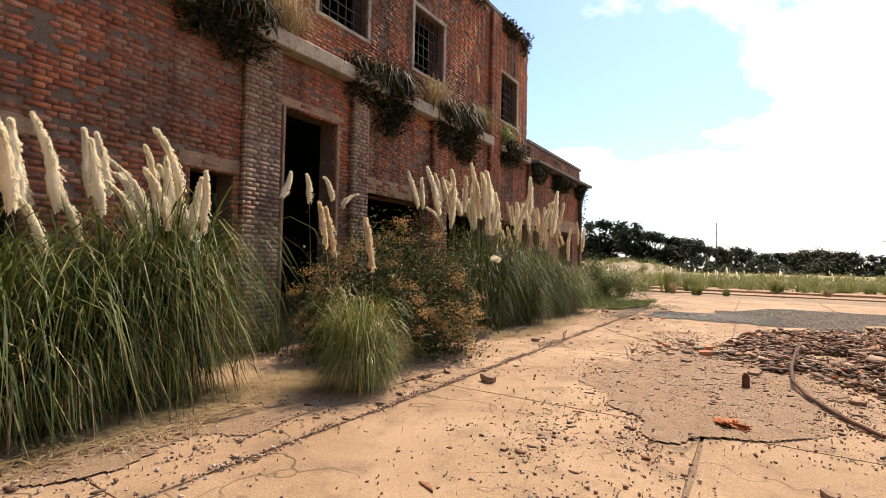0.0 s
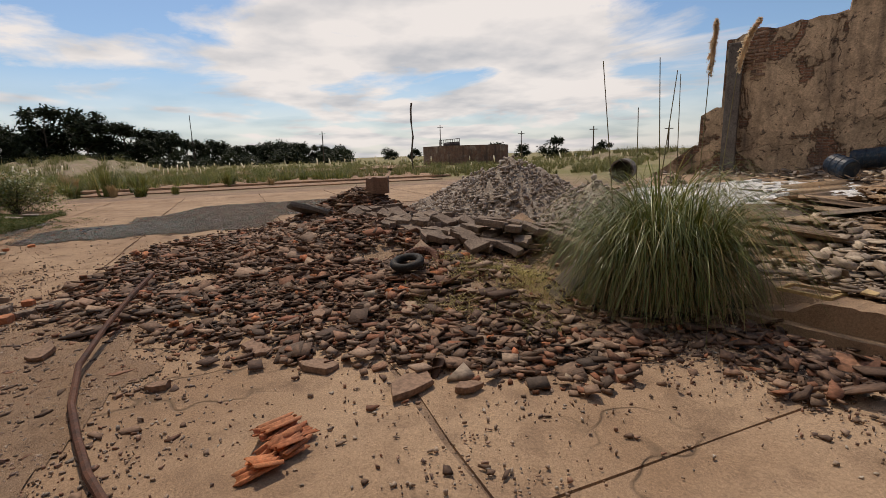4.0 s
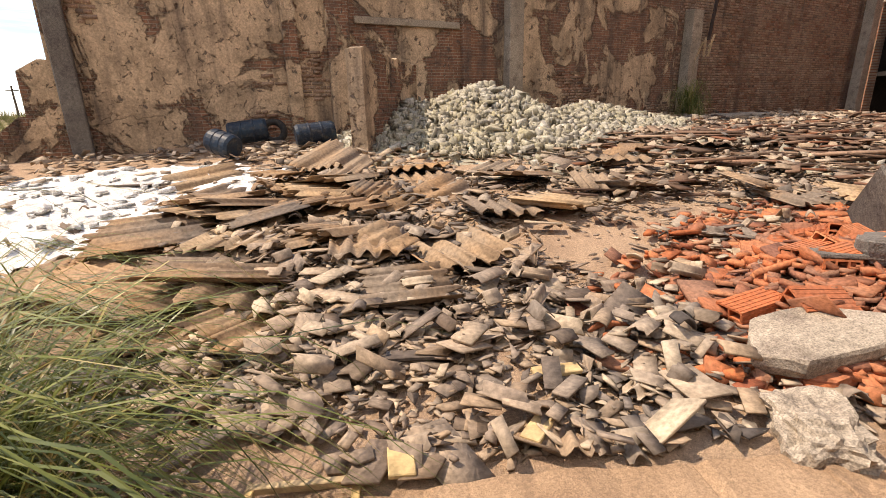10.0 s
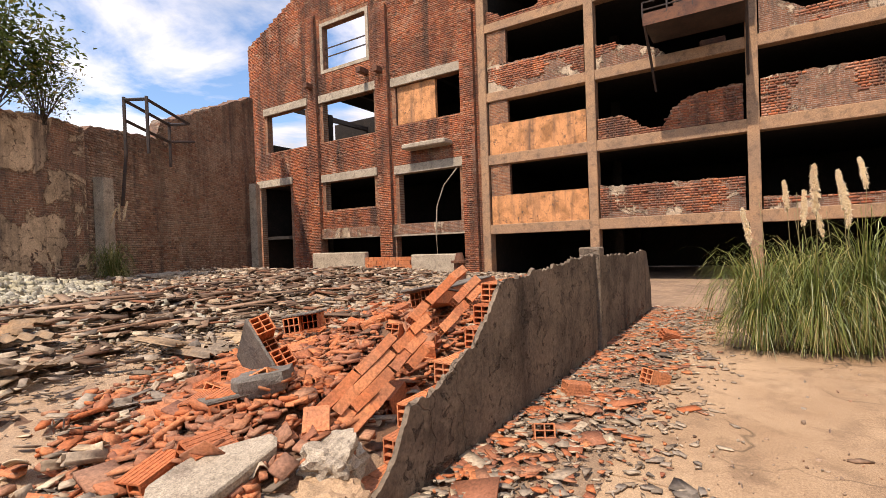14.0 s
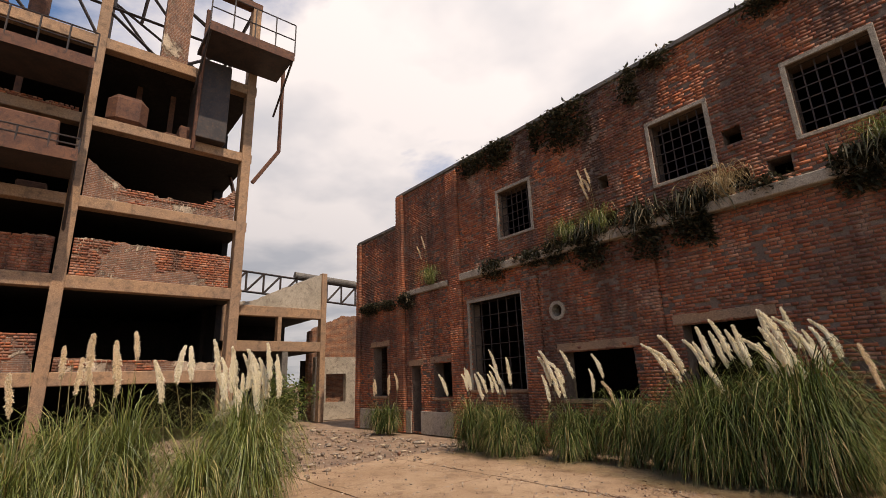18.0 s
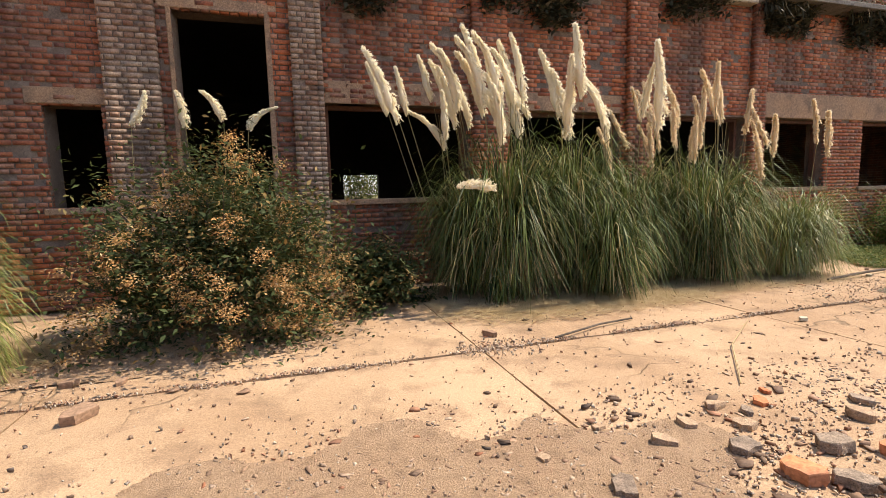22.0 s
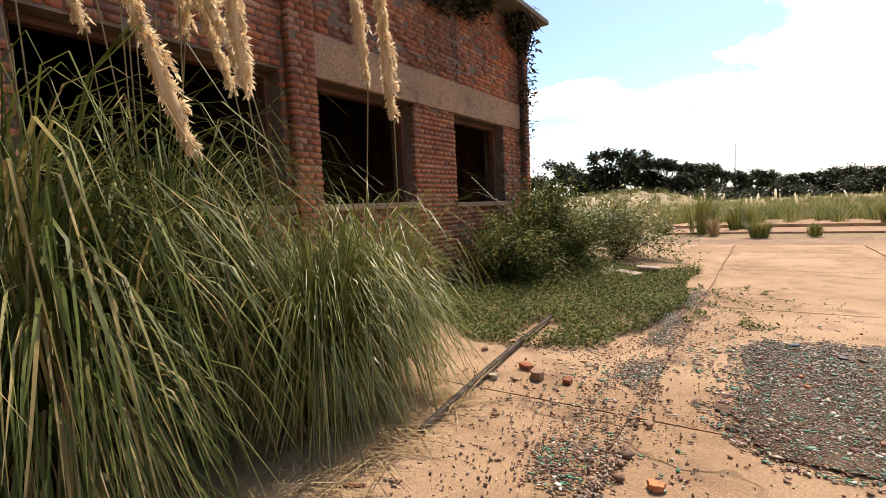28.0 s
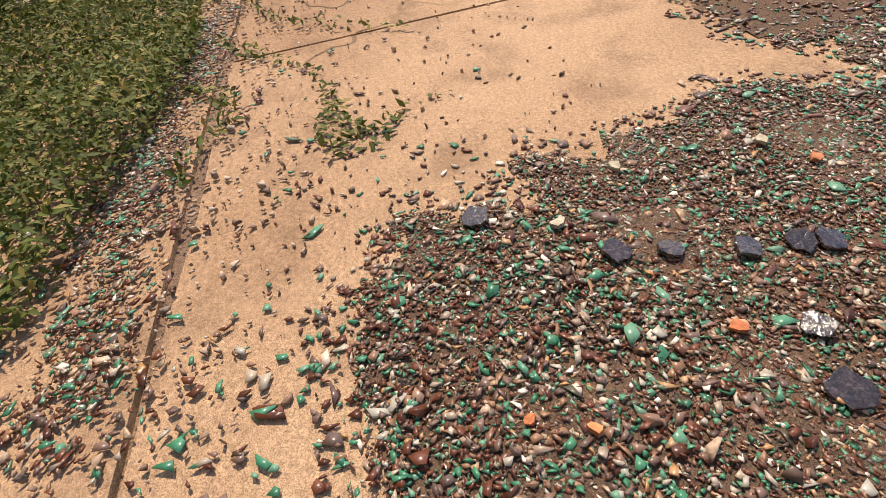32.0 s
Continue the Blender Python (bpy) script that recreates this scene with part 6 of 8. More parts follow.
FLAT = [shard(rr, k, .22) for k in (4, 5, 5, 6)] + RECTS[:3]
CRUMBS = [shard(rr, 4, .5), shard(rr, 5, .5), shard(rr, 5, .4)]
BITS = [CUBE, shard(rr, 4), shard(rr, 5)]
DARK_HILLS = [(-3.6, 1.3, 3.4, 2.2, .62, 20), (-5.6, 1.9, 2.6, 1.7, .95, 35), (-1.4, 1.9, 2.2, 1.6, .34, 10), (-.45, 2.2, 1.3, 1.1, .3, 0), (-2.4, 3.6, 1.9, 1.4, .62, 0)]
GREY_HILLS = [(-5.2, 5.2, 2.9, 2.5, 1.45, 20), (-3.2, 5.6, 2.0, 1.8, 1.0, 0), (-7.2, 5.4, 2.6, 2.2, 1.1, 0)]
PALE_HILLS = [(2.4, 13.2, 3.0, 2.6, 1.02, 32), (4.9, 14.6, 3.2, 2.0, .62, 32), (1.0, 12.6, 1.8, 1.7, .72, 32)]


def dark_z(x, y):
    return heights(x, y, DARK_HILLS) + .0 * x


def grey_z(x, y):
    return heights(x, y, GREY_HILLS)


def pale_z(x, y):
    return on_platform(x, y) + heights(x, y, PALE_HILLS)


def mound(name, zf, x0, x1, y0, y1, mat, label, step=.16, bump=.05, lift=-.03):
    a, b = np.arange(x0, x1, step), np.arange(y0, y1, step)
    X, Y = np.meshgrid(a, b)
    Z = zf(X, Y)
    Z = Z + np.where(Z > .02, bump * wobble(X, Y, .35, 6), 0) + lift
    n, m = len(a), len(b)
    v = np.stack([X, Y, Z], -1).reshape(-1, 3)
    i = (np.arange(m - 1)[:, None] * n + np.arange(n - 1)[None]).ravel()
    q = np.stack([i, i + 1, i + n + 1, i + n], 1)
    keep = (Z.ravel()[q].max(1) > lift + .01)
    tagged(part(name, mesh_of(name, v, q[keep], mat, True), mat), label, "heap", kind="structure")


mound("rubble_heap", dark_z, -8.5, 1.5, -1.5, 5.4, SOIL, "low heap of dark broken tiles and earth")
mound("grey_heap", grey_z, -10, -.6, 2.4, 8.2, surface("grey_dust", (0.36, 0.29, 0.22), (0.29, 0.225, 0.17), (0.50, 0.45, 0.39), 1.1, 30.0, bump=.03), "heap of crumbled grey cement and lime", bump=.08)
mound("pale_heap", lambda x, y: heights(x, y, PALE_HILLS) + on_platform(x, y), -.8, 8.4, 9.6, 17.5, STONE, "heap of pale lime stones against the wall", bump=.08)


def strew(name, templates, x, y, z, size, flat, tilt, mat, label, category, seed, stretch=(1.0, 1.0), sink=.3):
    """Loose pieces lying about. size: lengths; flat: thickness of each."""
    r = np.random.default_rng(seed)
    n = len(x)
    R = rotations(r, n, tilt)
    w_ = size * r.uniform(*stretch, n)
    S = np.stack([size, w_, flat], 1)
    at = np.stack([x, y, z + flat * sink + size * np.abs(np.sin(tilt * .5)) * .25], 1)
    ob = part(name, cloud(name, templates, placed(R, S, at), mat, rng=r), mat)
    return tagged(ob, label, category, kind="stuff")


def sample(r, n, dens, x0, x1, y0, y1):
    """n places with the given density (0 to 1)."""
    X, Y = [], []
    while sum(map(len, X)) < n:
        x, y = r.uniform(x0, x1, 4 * n), r.uniform(y0, y1, 4 * n)
        ok = r.random(4 * n) < dens(x, y)
        X.append(x[ok])
        Y.append(y[ok])
    return np.concatenate(X)[:n], np.concatenate(Y)[:n]


def soft(x, y, cx, cy, rx, ry, turn=0.0):
    c, s = math.cos(radians(turn)), math.sin(radians(turn))
    u, v = ((x - cx) * c + (y - cy) * s) / rx, (-(x - cx) * s + (y - cy) * c) / ry
    return np.clip(1.25 - np.sqrt(u * u + v * v), 0, 1)


def dark_density(x, y):
    d = np.maximum(soft(x, y, -3.4, .6, 3.6, 2.2, 15), .7 * soft(x, y, .2, 2.1, 1.3, 1.1))
    d = np.maximum(d, .4 * soft(x, y, -3.0, -1.3, 1.8, 1.0))
    d = np.maximum(d, .42 * soft(x, y, 1.2, 3.3, 1.5, .7))
    d = d * (1 - .85 * np.clip(1.6 * soft(x, y, -.35, 2.5, 1.05, .95), 0, 1))
    return d * (.55 + .45 * wobble(x, y, .8, 3))


x, y = sample(rr, 170, lambda x, y: dark_density(x, y) * (dark_z(x, y) > .12), -8, 3, -4, 5)
strew("rubble_slabs", FLAT, x, y, dark_z(x, y) + .02, rr.uniform(.18, .36, len(x)), rr.uniform(.025, .05, len(x)), .38, DARKSHARD, "larger dark broken slabs tilted in the heap", "rubble", 109, (.45, .9))
x, y = sample(rr, 15000, dark_density, -8, 3, -4, 5)
strew("broken_tiles", FLAT, x, y, dark_z(x, y) + rr.uniform(-.01, .05, len(x)), rr.gamma(3, .026, len(x)) + .03, rr.uniform(.008, .024, len(x)), .36, DARKSHARD, "dark broken slate-like tile pieces heaped up", "rubble", 111, (.5, 1.0))
x, y = sample(rr, 9000, dark_density, -8, 3, -4, 5)
strew("tile_crumbs", CRUMBS, x, y, dark_z(x, y) + rr.uniform(-.01, .02, len(x)), rr.gamma(2, .02, len(x)) + .015, rr.uniform(.005, .014, len(x)), .2, DARKSHARD, "small dark crumbs of broken tiles", "rubble", 110, (.4, .9))
x, y = sample(rr, 160, dark_density, -8, 3, -4, 5)
strew("rubble_stones", CRUMBS, x, y, dark_z(x, y), rr.gamma(2, .04, len(x)) + .05, rr.gamma(2, .01, len(x)) + .015, .15, SHEET, "grey mortar lumps among dark rubble", "rubble", 112, (.6, 1.0))
x, y = sample(rr, 190, dark_density, -8, 3, -4, 5)
strew("brick_pieces", BITS, x, y, dark_z(x, y), rr.uniform(.06, .2, len(x)), rr.uniform(.03, .08, len(x)), .3, CLAY, "scattered broken orange brick pieces", "rubble", 113, (.4, .8))
x, y = sample(rr, 4200, lambda x, y: (grey_z(x, y) > .05) * .9, -9, -1, 2.5, 8)
strew("grey_stones", LUMPS, x, y, grey_z(x, y), rr.gamma(2, .03, len(x)) + .02, rr.gamma(2, .022, len(x)) + .02, .4, GREYHEAP, "crumbled grey cement lumps", "rubble", 114, (.6, 1.0))
x, y = sample(rr, 6500, lambda x, y: (heights(x, y, PALE_HILLS) > .04) * .9 + .04, -.5, 8.5, 9, 19)
ok = (y - 11.4 - .62 * (x + 5.0)) < -.1
x, y = x[ok], y[ok]
strew("pale_stones", CRUMBS, x, y, pale_z(x, y), rr.gamma(3, .045, len(x)) + .05, rr.gamma(3, .018, len(x)) + .035, .35, STONE, "pale lime stones heaped against the wall", "rubble", 115, (.6, 1.0))


# the hall floor: broken corrugated cement sheets
def hall_density(x, y):
    d = .25 + 0 * x
    d = np.maximum(d, 1.0 * soft(x, y, 2.0, 5.4, 3.0, 1.3))
    d = np.maximum(d, .75 * soft(x, y, .6, 7.0, 2.4, 2.6))
    d = np.maximum(d, .7 * soft(x, y, 8.5, 12.5, 6.0, 3.0, 30))
    d = d * (1 - .93 * soft(x, y, 3.0, 6.6, .8, .75) ** .5) * (1 - .6 * soft(x, y, 4.3, 7.6, .9, .6))
    white = soft(x, y, -2.8, 8.2, 2.4, 1.9, 20) > .2
    d = np.where(white, .02, d)
    inside = (y > np.where(x < 4.3, 4.1 + .14 * (x - 1.15), 4.75)) & ((y - 11.4 - .62 * (x + 5.0)) < -.25) & (x < 22) & (x > -6.0) & (y > 4.6 + (0.6 - x) * .45)
    return d * inside * (.55 + .45 * wobble(x, y, .9, 12))


x, y = sample(rr, 9000, hall_density, -6, 22, 4.05, 24)
strew("sheet_pieces", RECTS, x, y, on_platform(x, y) + rr.uniform(-.01, .11, len(x)), (rr.gamma(3.2, .043, len(x)) + .05), rr.uniform(.008, .015, len(x)), .3, SHEET, "broken flat pieces of grey cement sheet covering the floor", "rubble", 121, (.28, .6))
x, y = sample(rr, 11000, lambda x, y: hall_density(x, y) * (y < 9.5), -4, 8, 4.05, 9.5)
strew("sheet_pieces", SHARDS, x, y, on_platform(x, y) + rr.uniform(0, .06, len(x)), (rr.gamma(2.6, .034, len(x)) + .025), rr.uniform(.006, .012, len(x)), .24, SHEET, "small broken flakes of grey cement sheet", "rubble", 127, (.35, .9))
x, y = sample(rr, 2900, hall_density, -6, 22, 4.05, 24)
strew("corrugated_pieces", SHEETS, x, y, on_platform(x, y) + rr.uniform(.03, .13, len(x)), rr.uniform(.07, .14, len(x)), rr.uniform(.16, .36, len(x)), .24, SHEET, "broken curved pieces of corrugated cement roofing", "rubble", 122, (.8, 2.4), .1)


def roof_sheets():
    """Larger corrugated sheets lying on the debris."""
    r = np.random.default_rng(160)
    for k in range(50):
        if k < 30:
            x, y = r.uniform(-1.6, 1.3), r.uniform(6.0, 9.6)
        elif k < 40:
            x, y = r.uniform(-1.3, .5), r.uniform(5.3, 6.3)
        else:
            x, y = r.uniform(1.5, 6.0), r.uniform(7.5, 10.5)
        s = r.uniform(.45, .85)
        v, q = WIDE_SHEETS[k % 3]
        ob = part("roof_sheet", mesh_of("roof_sheet", v * np.array([s, s * r.uniform(.7, 1.5), .22]), q, ROOFING), ROOFING)
        ob.matrix_basis = pose(x, y, float(on_platform(np.array(x), np.array(y))) + r.uniform(.07, .2), r.normal(0, 9), r.normal(0, 9), r.normal(-25, 35))
        tagged(ob, "broken sheet of corrugated cement roofing on debris", "roof sheet", group="roof sheets")


roof_sheets()
x, y = sample(rr, 1700, lambda x, y: soft(x, y, 11.5, 13.0, 7.5, 3.0, 28) * .8 * hall_density(x, y) + .1 * hall_density(x, y), 3, 22, 7, 24)
strew("dark_strips", [CUBE], x, y, on_platform(x, y) + rr.uniform(.01, .12, len(x)), rr.uniform(.3, 1.1, len(x)), rr.uniform(.015, .04, len(x)), .1, DARKSHARD, "charred roof battens and sheet strips lying flat", "rubble", 123, (.08, .22))


# orange hollow brick debris, by the low wall
def clay_density(x, y):
    return np.maximum(soft(x, y, 5.0, 6.0, 2.2, 1.3, 35), .8 * soft(x, y, 8.0, 7.0, 3.0, 1.4, 20)) * ((y > 4.65)) * (.6 + .4 * wobble(x, y, .8, 15))


def clay_z(x, y):
    return on_platform(x, y) + heights(x, y, [(4.6, 5.5, 1.5, 1.1, .35, 30), (6.5, 5.9, 2.2, 1.3, .5, 20), (9.0, 6.6, 2.5, 1.4, .35, 15)])


mound("clay_heap", clay_z, 3.2, 12, 4.62, 8.4, surface("brick_dust", (0.27, 0.145, 0.085), (0.20, 0.115, 0.075), (0.11, 0.075, 0.055), 1.6, 70.0, bump=0.02), "low heap of brick dust and rubble", bump=.04, lift=-.02)
x, y = sample(rr, 5600, clay_density, 2.5, 12, 4.6, 9)
strew("clay_pieces", BITS, x, y, clay_z(x, y) + rr.uniform(0, .06, len(x)), rr.gamma(3, .032, len(x)) + .03, rr.uniform(.012, .034, len(x)), .38, CLAY, "broken orange hollow brick pieces", "rubble", 124, (.35, .9))
x, y = sample(rr, 1500, lambda x, y: np.clip(1 - (4.3 - y) / 1.7, 0, 1) ** 1.6 * (x > 3.9) * (y < 4.33) * (.55 + .45 * wobble(x, y, .7, 4)), 3.6, 15, 1.6, 4.33)
strew("clay_pieces", BITS, x, y, 0 * x + .005, rr.gamma(2.4, .035, len(x)) + .02, rr.uniform(.006, .018, len(x)), .12, CLAY, "broken orange brick pieces strewn along the wall", "rubble", 125, (.35, .9))
x, y = sample(rr, 2600, lambda x, y: np.clip(1 - (4.3 - y) / 1.9, 0, 1) * (x > 3.3) * (y < 4.33), 3.2, 15, 1.2, 4.33)
strew("grey_pieces", SHARDS, x, y, 0 * x + .005, rr.gamma(2.4, .04, len(x)) + .02, rr.uniform(.005, .014, len(x)), .1, SHEET, "grey sheet and mortar scraps strewn along the wall", "rubble", 126, (.35, .9))

# gravel and small chips on the yard
GRAVEL_AREAS = [(0.2, -2.3, 2.2, 1.7, .9, 10), (-1.5, -2.6, 2.4, 1.2, .8, 0), (3.0, -3.2, 1.6, 1.0, .45, 0), (-3.2, -3.2, 2.0, .8, .5, 0), (4.0, -6.1, 4.5, .8, .5, 0), (1.5, 3.0, 1.6, .9, .6, 0), (2.2, .7, 2.5, 1.0, .2, 0)]


def gravel_density(x, y):
    d = .035 + 0 * x
    for cx, cy, rx, ry, k, turn in GRAVEL_AREAS:
        d = np.maximum(d, k * soft(x, y, cx, cy, rx, ry, turn))
    d = np.maximum(d, .5 * np.clip(1 - np.abs(y + 5.1) / .12, 0, 1) * (np.sin(x * 3.1) + np.sin(x * 1.3) > .2))
    return d * (.6 + .4 * wobble(x, y, .6, 20))


x, y = sample(rr, 19000, gravel_density, -9, 7, -6.9, 4.2)
strew("gravel", CRUMBS, x, y, 0 * x, rr.gamma(2, .008, len(x)) + .007, rr.gamma(2, .004, len(x)) + .004, .25, CHIPS, "loose gravel and rubble crumbs on the slabs", "gravel", 131, (.5, 1.0))
x, y = sample(rr, 1300, gravel_density, -9, 7, -6.9, 4.2)
strew("flat_chips", SHARDS, x, y, 0 * x + .003, rr.gamma(2, .025, len(x)) + .02, rr.uniform(.006, .018, len(x)), .08, DARKSHARD, "flat dark tile chips on the slabs", "gravel", 132, (.4, .9))
x, y = sample(rr, 3500, lambda x, y: .3 + .7 * soft(x, y, 9, -4, 5, 3), 5, 22, -8, 2)
strew("gravel", CRUMBS, x, y, 0 * x - .02, rr.gamma(2, .016, len(x)) + .012, rr.gamma(2, .01, len(x)) + .01, .3, CHIPS, "rubble crumbs on the bare yard", "gravel", 133, (.5, 1.0))
x, y = sample(rr, 600, lambda x, y: .5 + 0 * x, 12, 24, -7.5, 1)
strew("rubble_scraps", SHARDS, x, y, 0 * x - .01, rr.gamma(2, .07, len(x)) + .04, rr.uniform(.02, .07, len(x)), .2, SHEET, "rubble scraps on the far yard", "rubble", 134, (.4, .9))
x, y = sample(rr, 4000, lambda x, y: .12 + .88 * np.clip(1 - np.abs(y + 5.5) / 1.1, 0, 1) * (.5 + .5 * wobble(x, y, .6, 8)), -13, -6.4, -7.3, -3.6)
strew("gravel", CRUMBS, x, y, 0 * x, rr.gamma(2, .007, len(x)) + .005, rr.gamma(2, .0035, len(x)) + .003, .25, CHIPS, "crumbs of brick and stone on the slabs", "gravel", 135, (.5, 1.0))


x, y = sample(rr, 2600, lambda x, y: np.clip(1 - np.abs(y + 5.1 + .02 * np.sin(x * 5)) / .1, 0, 1) ** 1.5 * (.25 + .75 * (wobble(x, y, .5, 61) > 0)), -9, 8, -5.3, -4.9)
strew("joint_gravel", CRUMBS, x, y, 0 * x, rr.gamma(2, .007, len(x)) + .008, rr.gamma(2, .004, len(x)) + .005, .25, CHIPS, "dark grit and rubble crumbs gathered along the slab joint", "gravel", 136, (.5, 1.0))
x, y = sample(rr, 320, lambda x, y: np.clip(1.2 - np.hypot((x + 1.6) / .5, (y + 5.1) / .3), 0, 1), -2.4, -.8, -5.6, -4.8)
strew("joint_gravel", CRUMBS, x, y, 0 * x, rr.gamma(2, .008, len(x)) + .008, rr.gamma(2, .004, len(x)) + .005, .25, CHIPS, "grit heaped where two slab joints meet", "gravel", 137, (.5, 1.0))


def patch(name, inside, x0, x1, y0, y1, z, mat, label, step=.07):
    """A thin uneven layer that covers part of the slabs."""
    a, b = np.arange(x0, x1, step), np.arange(y0, y1, step)
    X, Y = np.meshgrid(a, b)
    Z = z + .004 * wobble(X, Y, .2, 3)
    n, m = len(a), len(b)
    i = (np.arange(m - 1)[:, None] * n + np.arange(n - 1)[None]).ravel()
    q = np.stack([i, i + 1, i + n + 1, i + n], 1)
    In = inside(X, Y).ravel()
    q = q[In[q].all(1)]
    v = np.stack([X, Y, Z], -1).reshape(-1, 3)
    return tagged(part(name, mesh_of(name, v, q, mat, True), mat), label, "ground", kind="structure")


patch("gravel_patch", lambda x, y: ((x - .1) / 2.3) ** 2 + ((y + 2.5) / 1.35) ** 2 < 1 + .35 * wobble(x, y, .7, 31), -4, 4, -5, 0, .008, SOIL, "patch of bare gravel where the slab has broken away", .04)
patch("gravel_patch", lambda x, y: ((x - 3.2) / 3.4) ** 2 + ((y + 6.2) / .75) ** 2 < 1 + .3 * wobble(x, y, .6, 32), -1, 8, -7.4, -5.25, .006, SOIL, "strip of gravelly earth along the grass", .04)


patch("rubble_bed", lambda x, y: np.maximum(dark_density(x, y), 0) > .16, -8, 3, -4, 5, .005, surface("burnt_earth", (0.12, 0.085, 0.065), (0.20, 0.135, 0.095), (0.07, 0.055, 0.045), 2.0, 90.0, bump=.02), "dark earth and fine rubble under the broken tiles", .05)


def glass_in(x, y):
    y = y + .1
    edge = .12 * wobble(x, y, .5, 41) + .06 * wobble(x, y, .17, 42)
    a = (x > -10.62 + edge) & (y > -4.42 + edge + .25 * np.clip(-9.9 - x, 0, 1)) & ((x > -9.9) | (y > -4.38 + edge))
    a = a & ~((x < -10.45 + edge) & (y < -3.95 + edge)) & (x < -8.2 + 2 * edge) & (x > -10.62 + edge)
    a = a & (y < .5 + 2 * edge) & ~((x > -8.2) & (y < -3.2 + .4 * (x + 8.2) + edge))
    b = (x > -14.9 + edge) & (x <= -10.4) & (y > -1.15 + edge - .42 * (x + 15.0) * .0 - np.clip((x + 15.0) * .38, 0, 1.6)) & (y < 3.0 + edge * 3)
    c = (np.abs(y + 2.62 + .1 * np.sin(x * 2)) < .22 + edge) & (x > -12.4) & (x < -10.9)
    return a | b | c


patch("glass_bed", glass_in, -15.5, -5, -4.8, 3.2, .007, surface("glass_dust", (0.15, 0.10, 0.07), (0.20, 0.13, 0.088), (0.08, 0.075, 0.06), 6.0, 120.0, 0.95, 0.01, 0.1), "bed of crushed bottle glass on the slabs", .035)
x, y = sample(rr, 80000, lambda x, y: glass_in(x, y) * (.12 + .88 * np.clip(1.3 - np.hypot(x + 9.9, y + 3.6) / 2.0, 0, 1)), -11, -5.5, -4.6, 0)
strew("broken_glass", SHARDS, x, y, 0 * x + .008, rr.gamma(3, .0036, len(x)) + .0045, rr.uniform(.002, .0045, len(x)), .35, GLASS, "green, brown and clear shards of broken bottle glass", "glass", 141, (.4, .9))
x, y = sample(rr, 34000, lambda x, y: glass_in(x, y) * 1.0, -15.3, -5.5, -4.6, 3)
strew("broken_glass", SHARDS, x, y, 0 * x + .008, rr.gamma(3, .008, len(x)) + .006, rr.uniform(.003, .006, len(x)), .3, GLASS, "crushed bottle glass spread over the slabs", "glass", 142, (.4, .9))


x, y = sample(rr, 900, lambda x, y: glass_in(x, y) * np.clip(1.2 - np.hypot((x + 9.9) / .7, (y + 4.25) / .5), 0, 1), -11, -8.5, -4.8, -3)
strew("broken_glass", SHARDS, x, y, 0 * x + .014, rr.gamma(3, .005, len(x)) + .014, rr.uniform(.003, .005, len(x)), .4, GLASS, "larger curved bottle shards at the corner of the bed", "glass", 145, (.45, .9))
x, y = sample(rr, 5200, lambda x, y: np.clip(1 - np.abs(y + 5.28 + .05 * np.sin(x * 2.1)) / .2, 0, 1) * (.45 + .55 * wobble(x, y, .5, 46)), -13.2, -7.4, -5.6, -4.95)
strew("glass_scatter", SHARDS, x, y, 0 * x + .003, rr.gamma(3, .006, len(x)) + .006, rr.uniform(.003, .006, len(x)), .15, GLASS, "glass shards and grit gathered along the slab joint", "glass", 146, (.4, .9))


def glass_rim(x, y):
    near = glass_in(x + .1, y) | glass_in(x - .1, y) | glass_in(x, y + .1) | glass_in(x, y - .1)
    return (near & ~glass_in(x, y)) * 1.0


x, y = sample(rr, 4500, glass_rim, -15.3, -6, -4.9, 3)
strew("glass_scatter", SHARDS, x, y, 0 * x + .003, rr.gamma(3, .008, len(x)) + .006, rr.uniform(.003, .006, len(x)), .1, GLASS, "glass shards thinning out at the edge of the bed", "glass", 144, (.4, .9))
x, y = sample(rr, 1500, lambda x, y: np.clip(1.1 - np.hypot((x + 9.8) / 2.2, (y + 4.9) / 1.3), 0, 1) * (.4 + .6 * wobble(x, y, .4, 44)), -13, -7, -7, -3)
strew("glass_scatter", SHARDS, x, y, 0 * x + .003, rr.gamma(3, .008, len(x)) + .007, rr.uniform(.003, .006, len(x)), .1, GLASS, "single glass shards scattered on the concrete", "glass", 143, (.4, .9))
WHITE_BED = patch("white_powder", lambda x, y: soft(x, y, -2.8, 8.3, 2.7, 1.9, 25) > .25 + .2 * wobble(x, y, .8, 47) + .08 * wobble(x, y, .2, 48), -8, 2, 5.0, 11.5, 0.0, WHITE, "spilled white powder covering the floor", .08)
me = WHITE_BED.data
co = np.zeros(len(me.vertices) * 3, dtype=np.float32)
me.vertices.foreach_get("co", co)
co = co.reshape(-1, 3)
co[:, 2] += on_platform(co[:, 0], co[:, 1]) + .035 + .02 * wobble(co[:, 0], co[:, 1], .3, 9)
me.vertices.foreach_set("co", co.ravel())
x, y = sample(rr, 110, lambda x, y: (soft(x, y, -2.8, 8.3, 2.4, 1.6, 25) > .3) * 1.0, -6, 1, 5.5, 11)
strew("powdered_pieces", SHARDS, x, y, on_platform(x, y) + .05, rr.gamma(2, .09, len(x)) + .05, rr.uniform(.02, .05, len(x)), .1, WHITE, "sheet pieces dusted with white powder", "rubble", 151, (.3, .9))

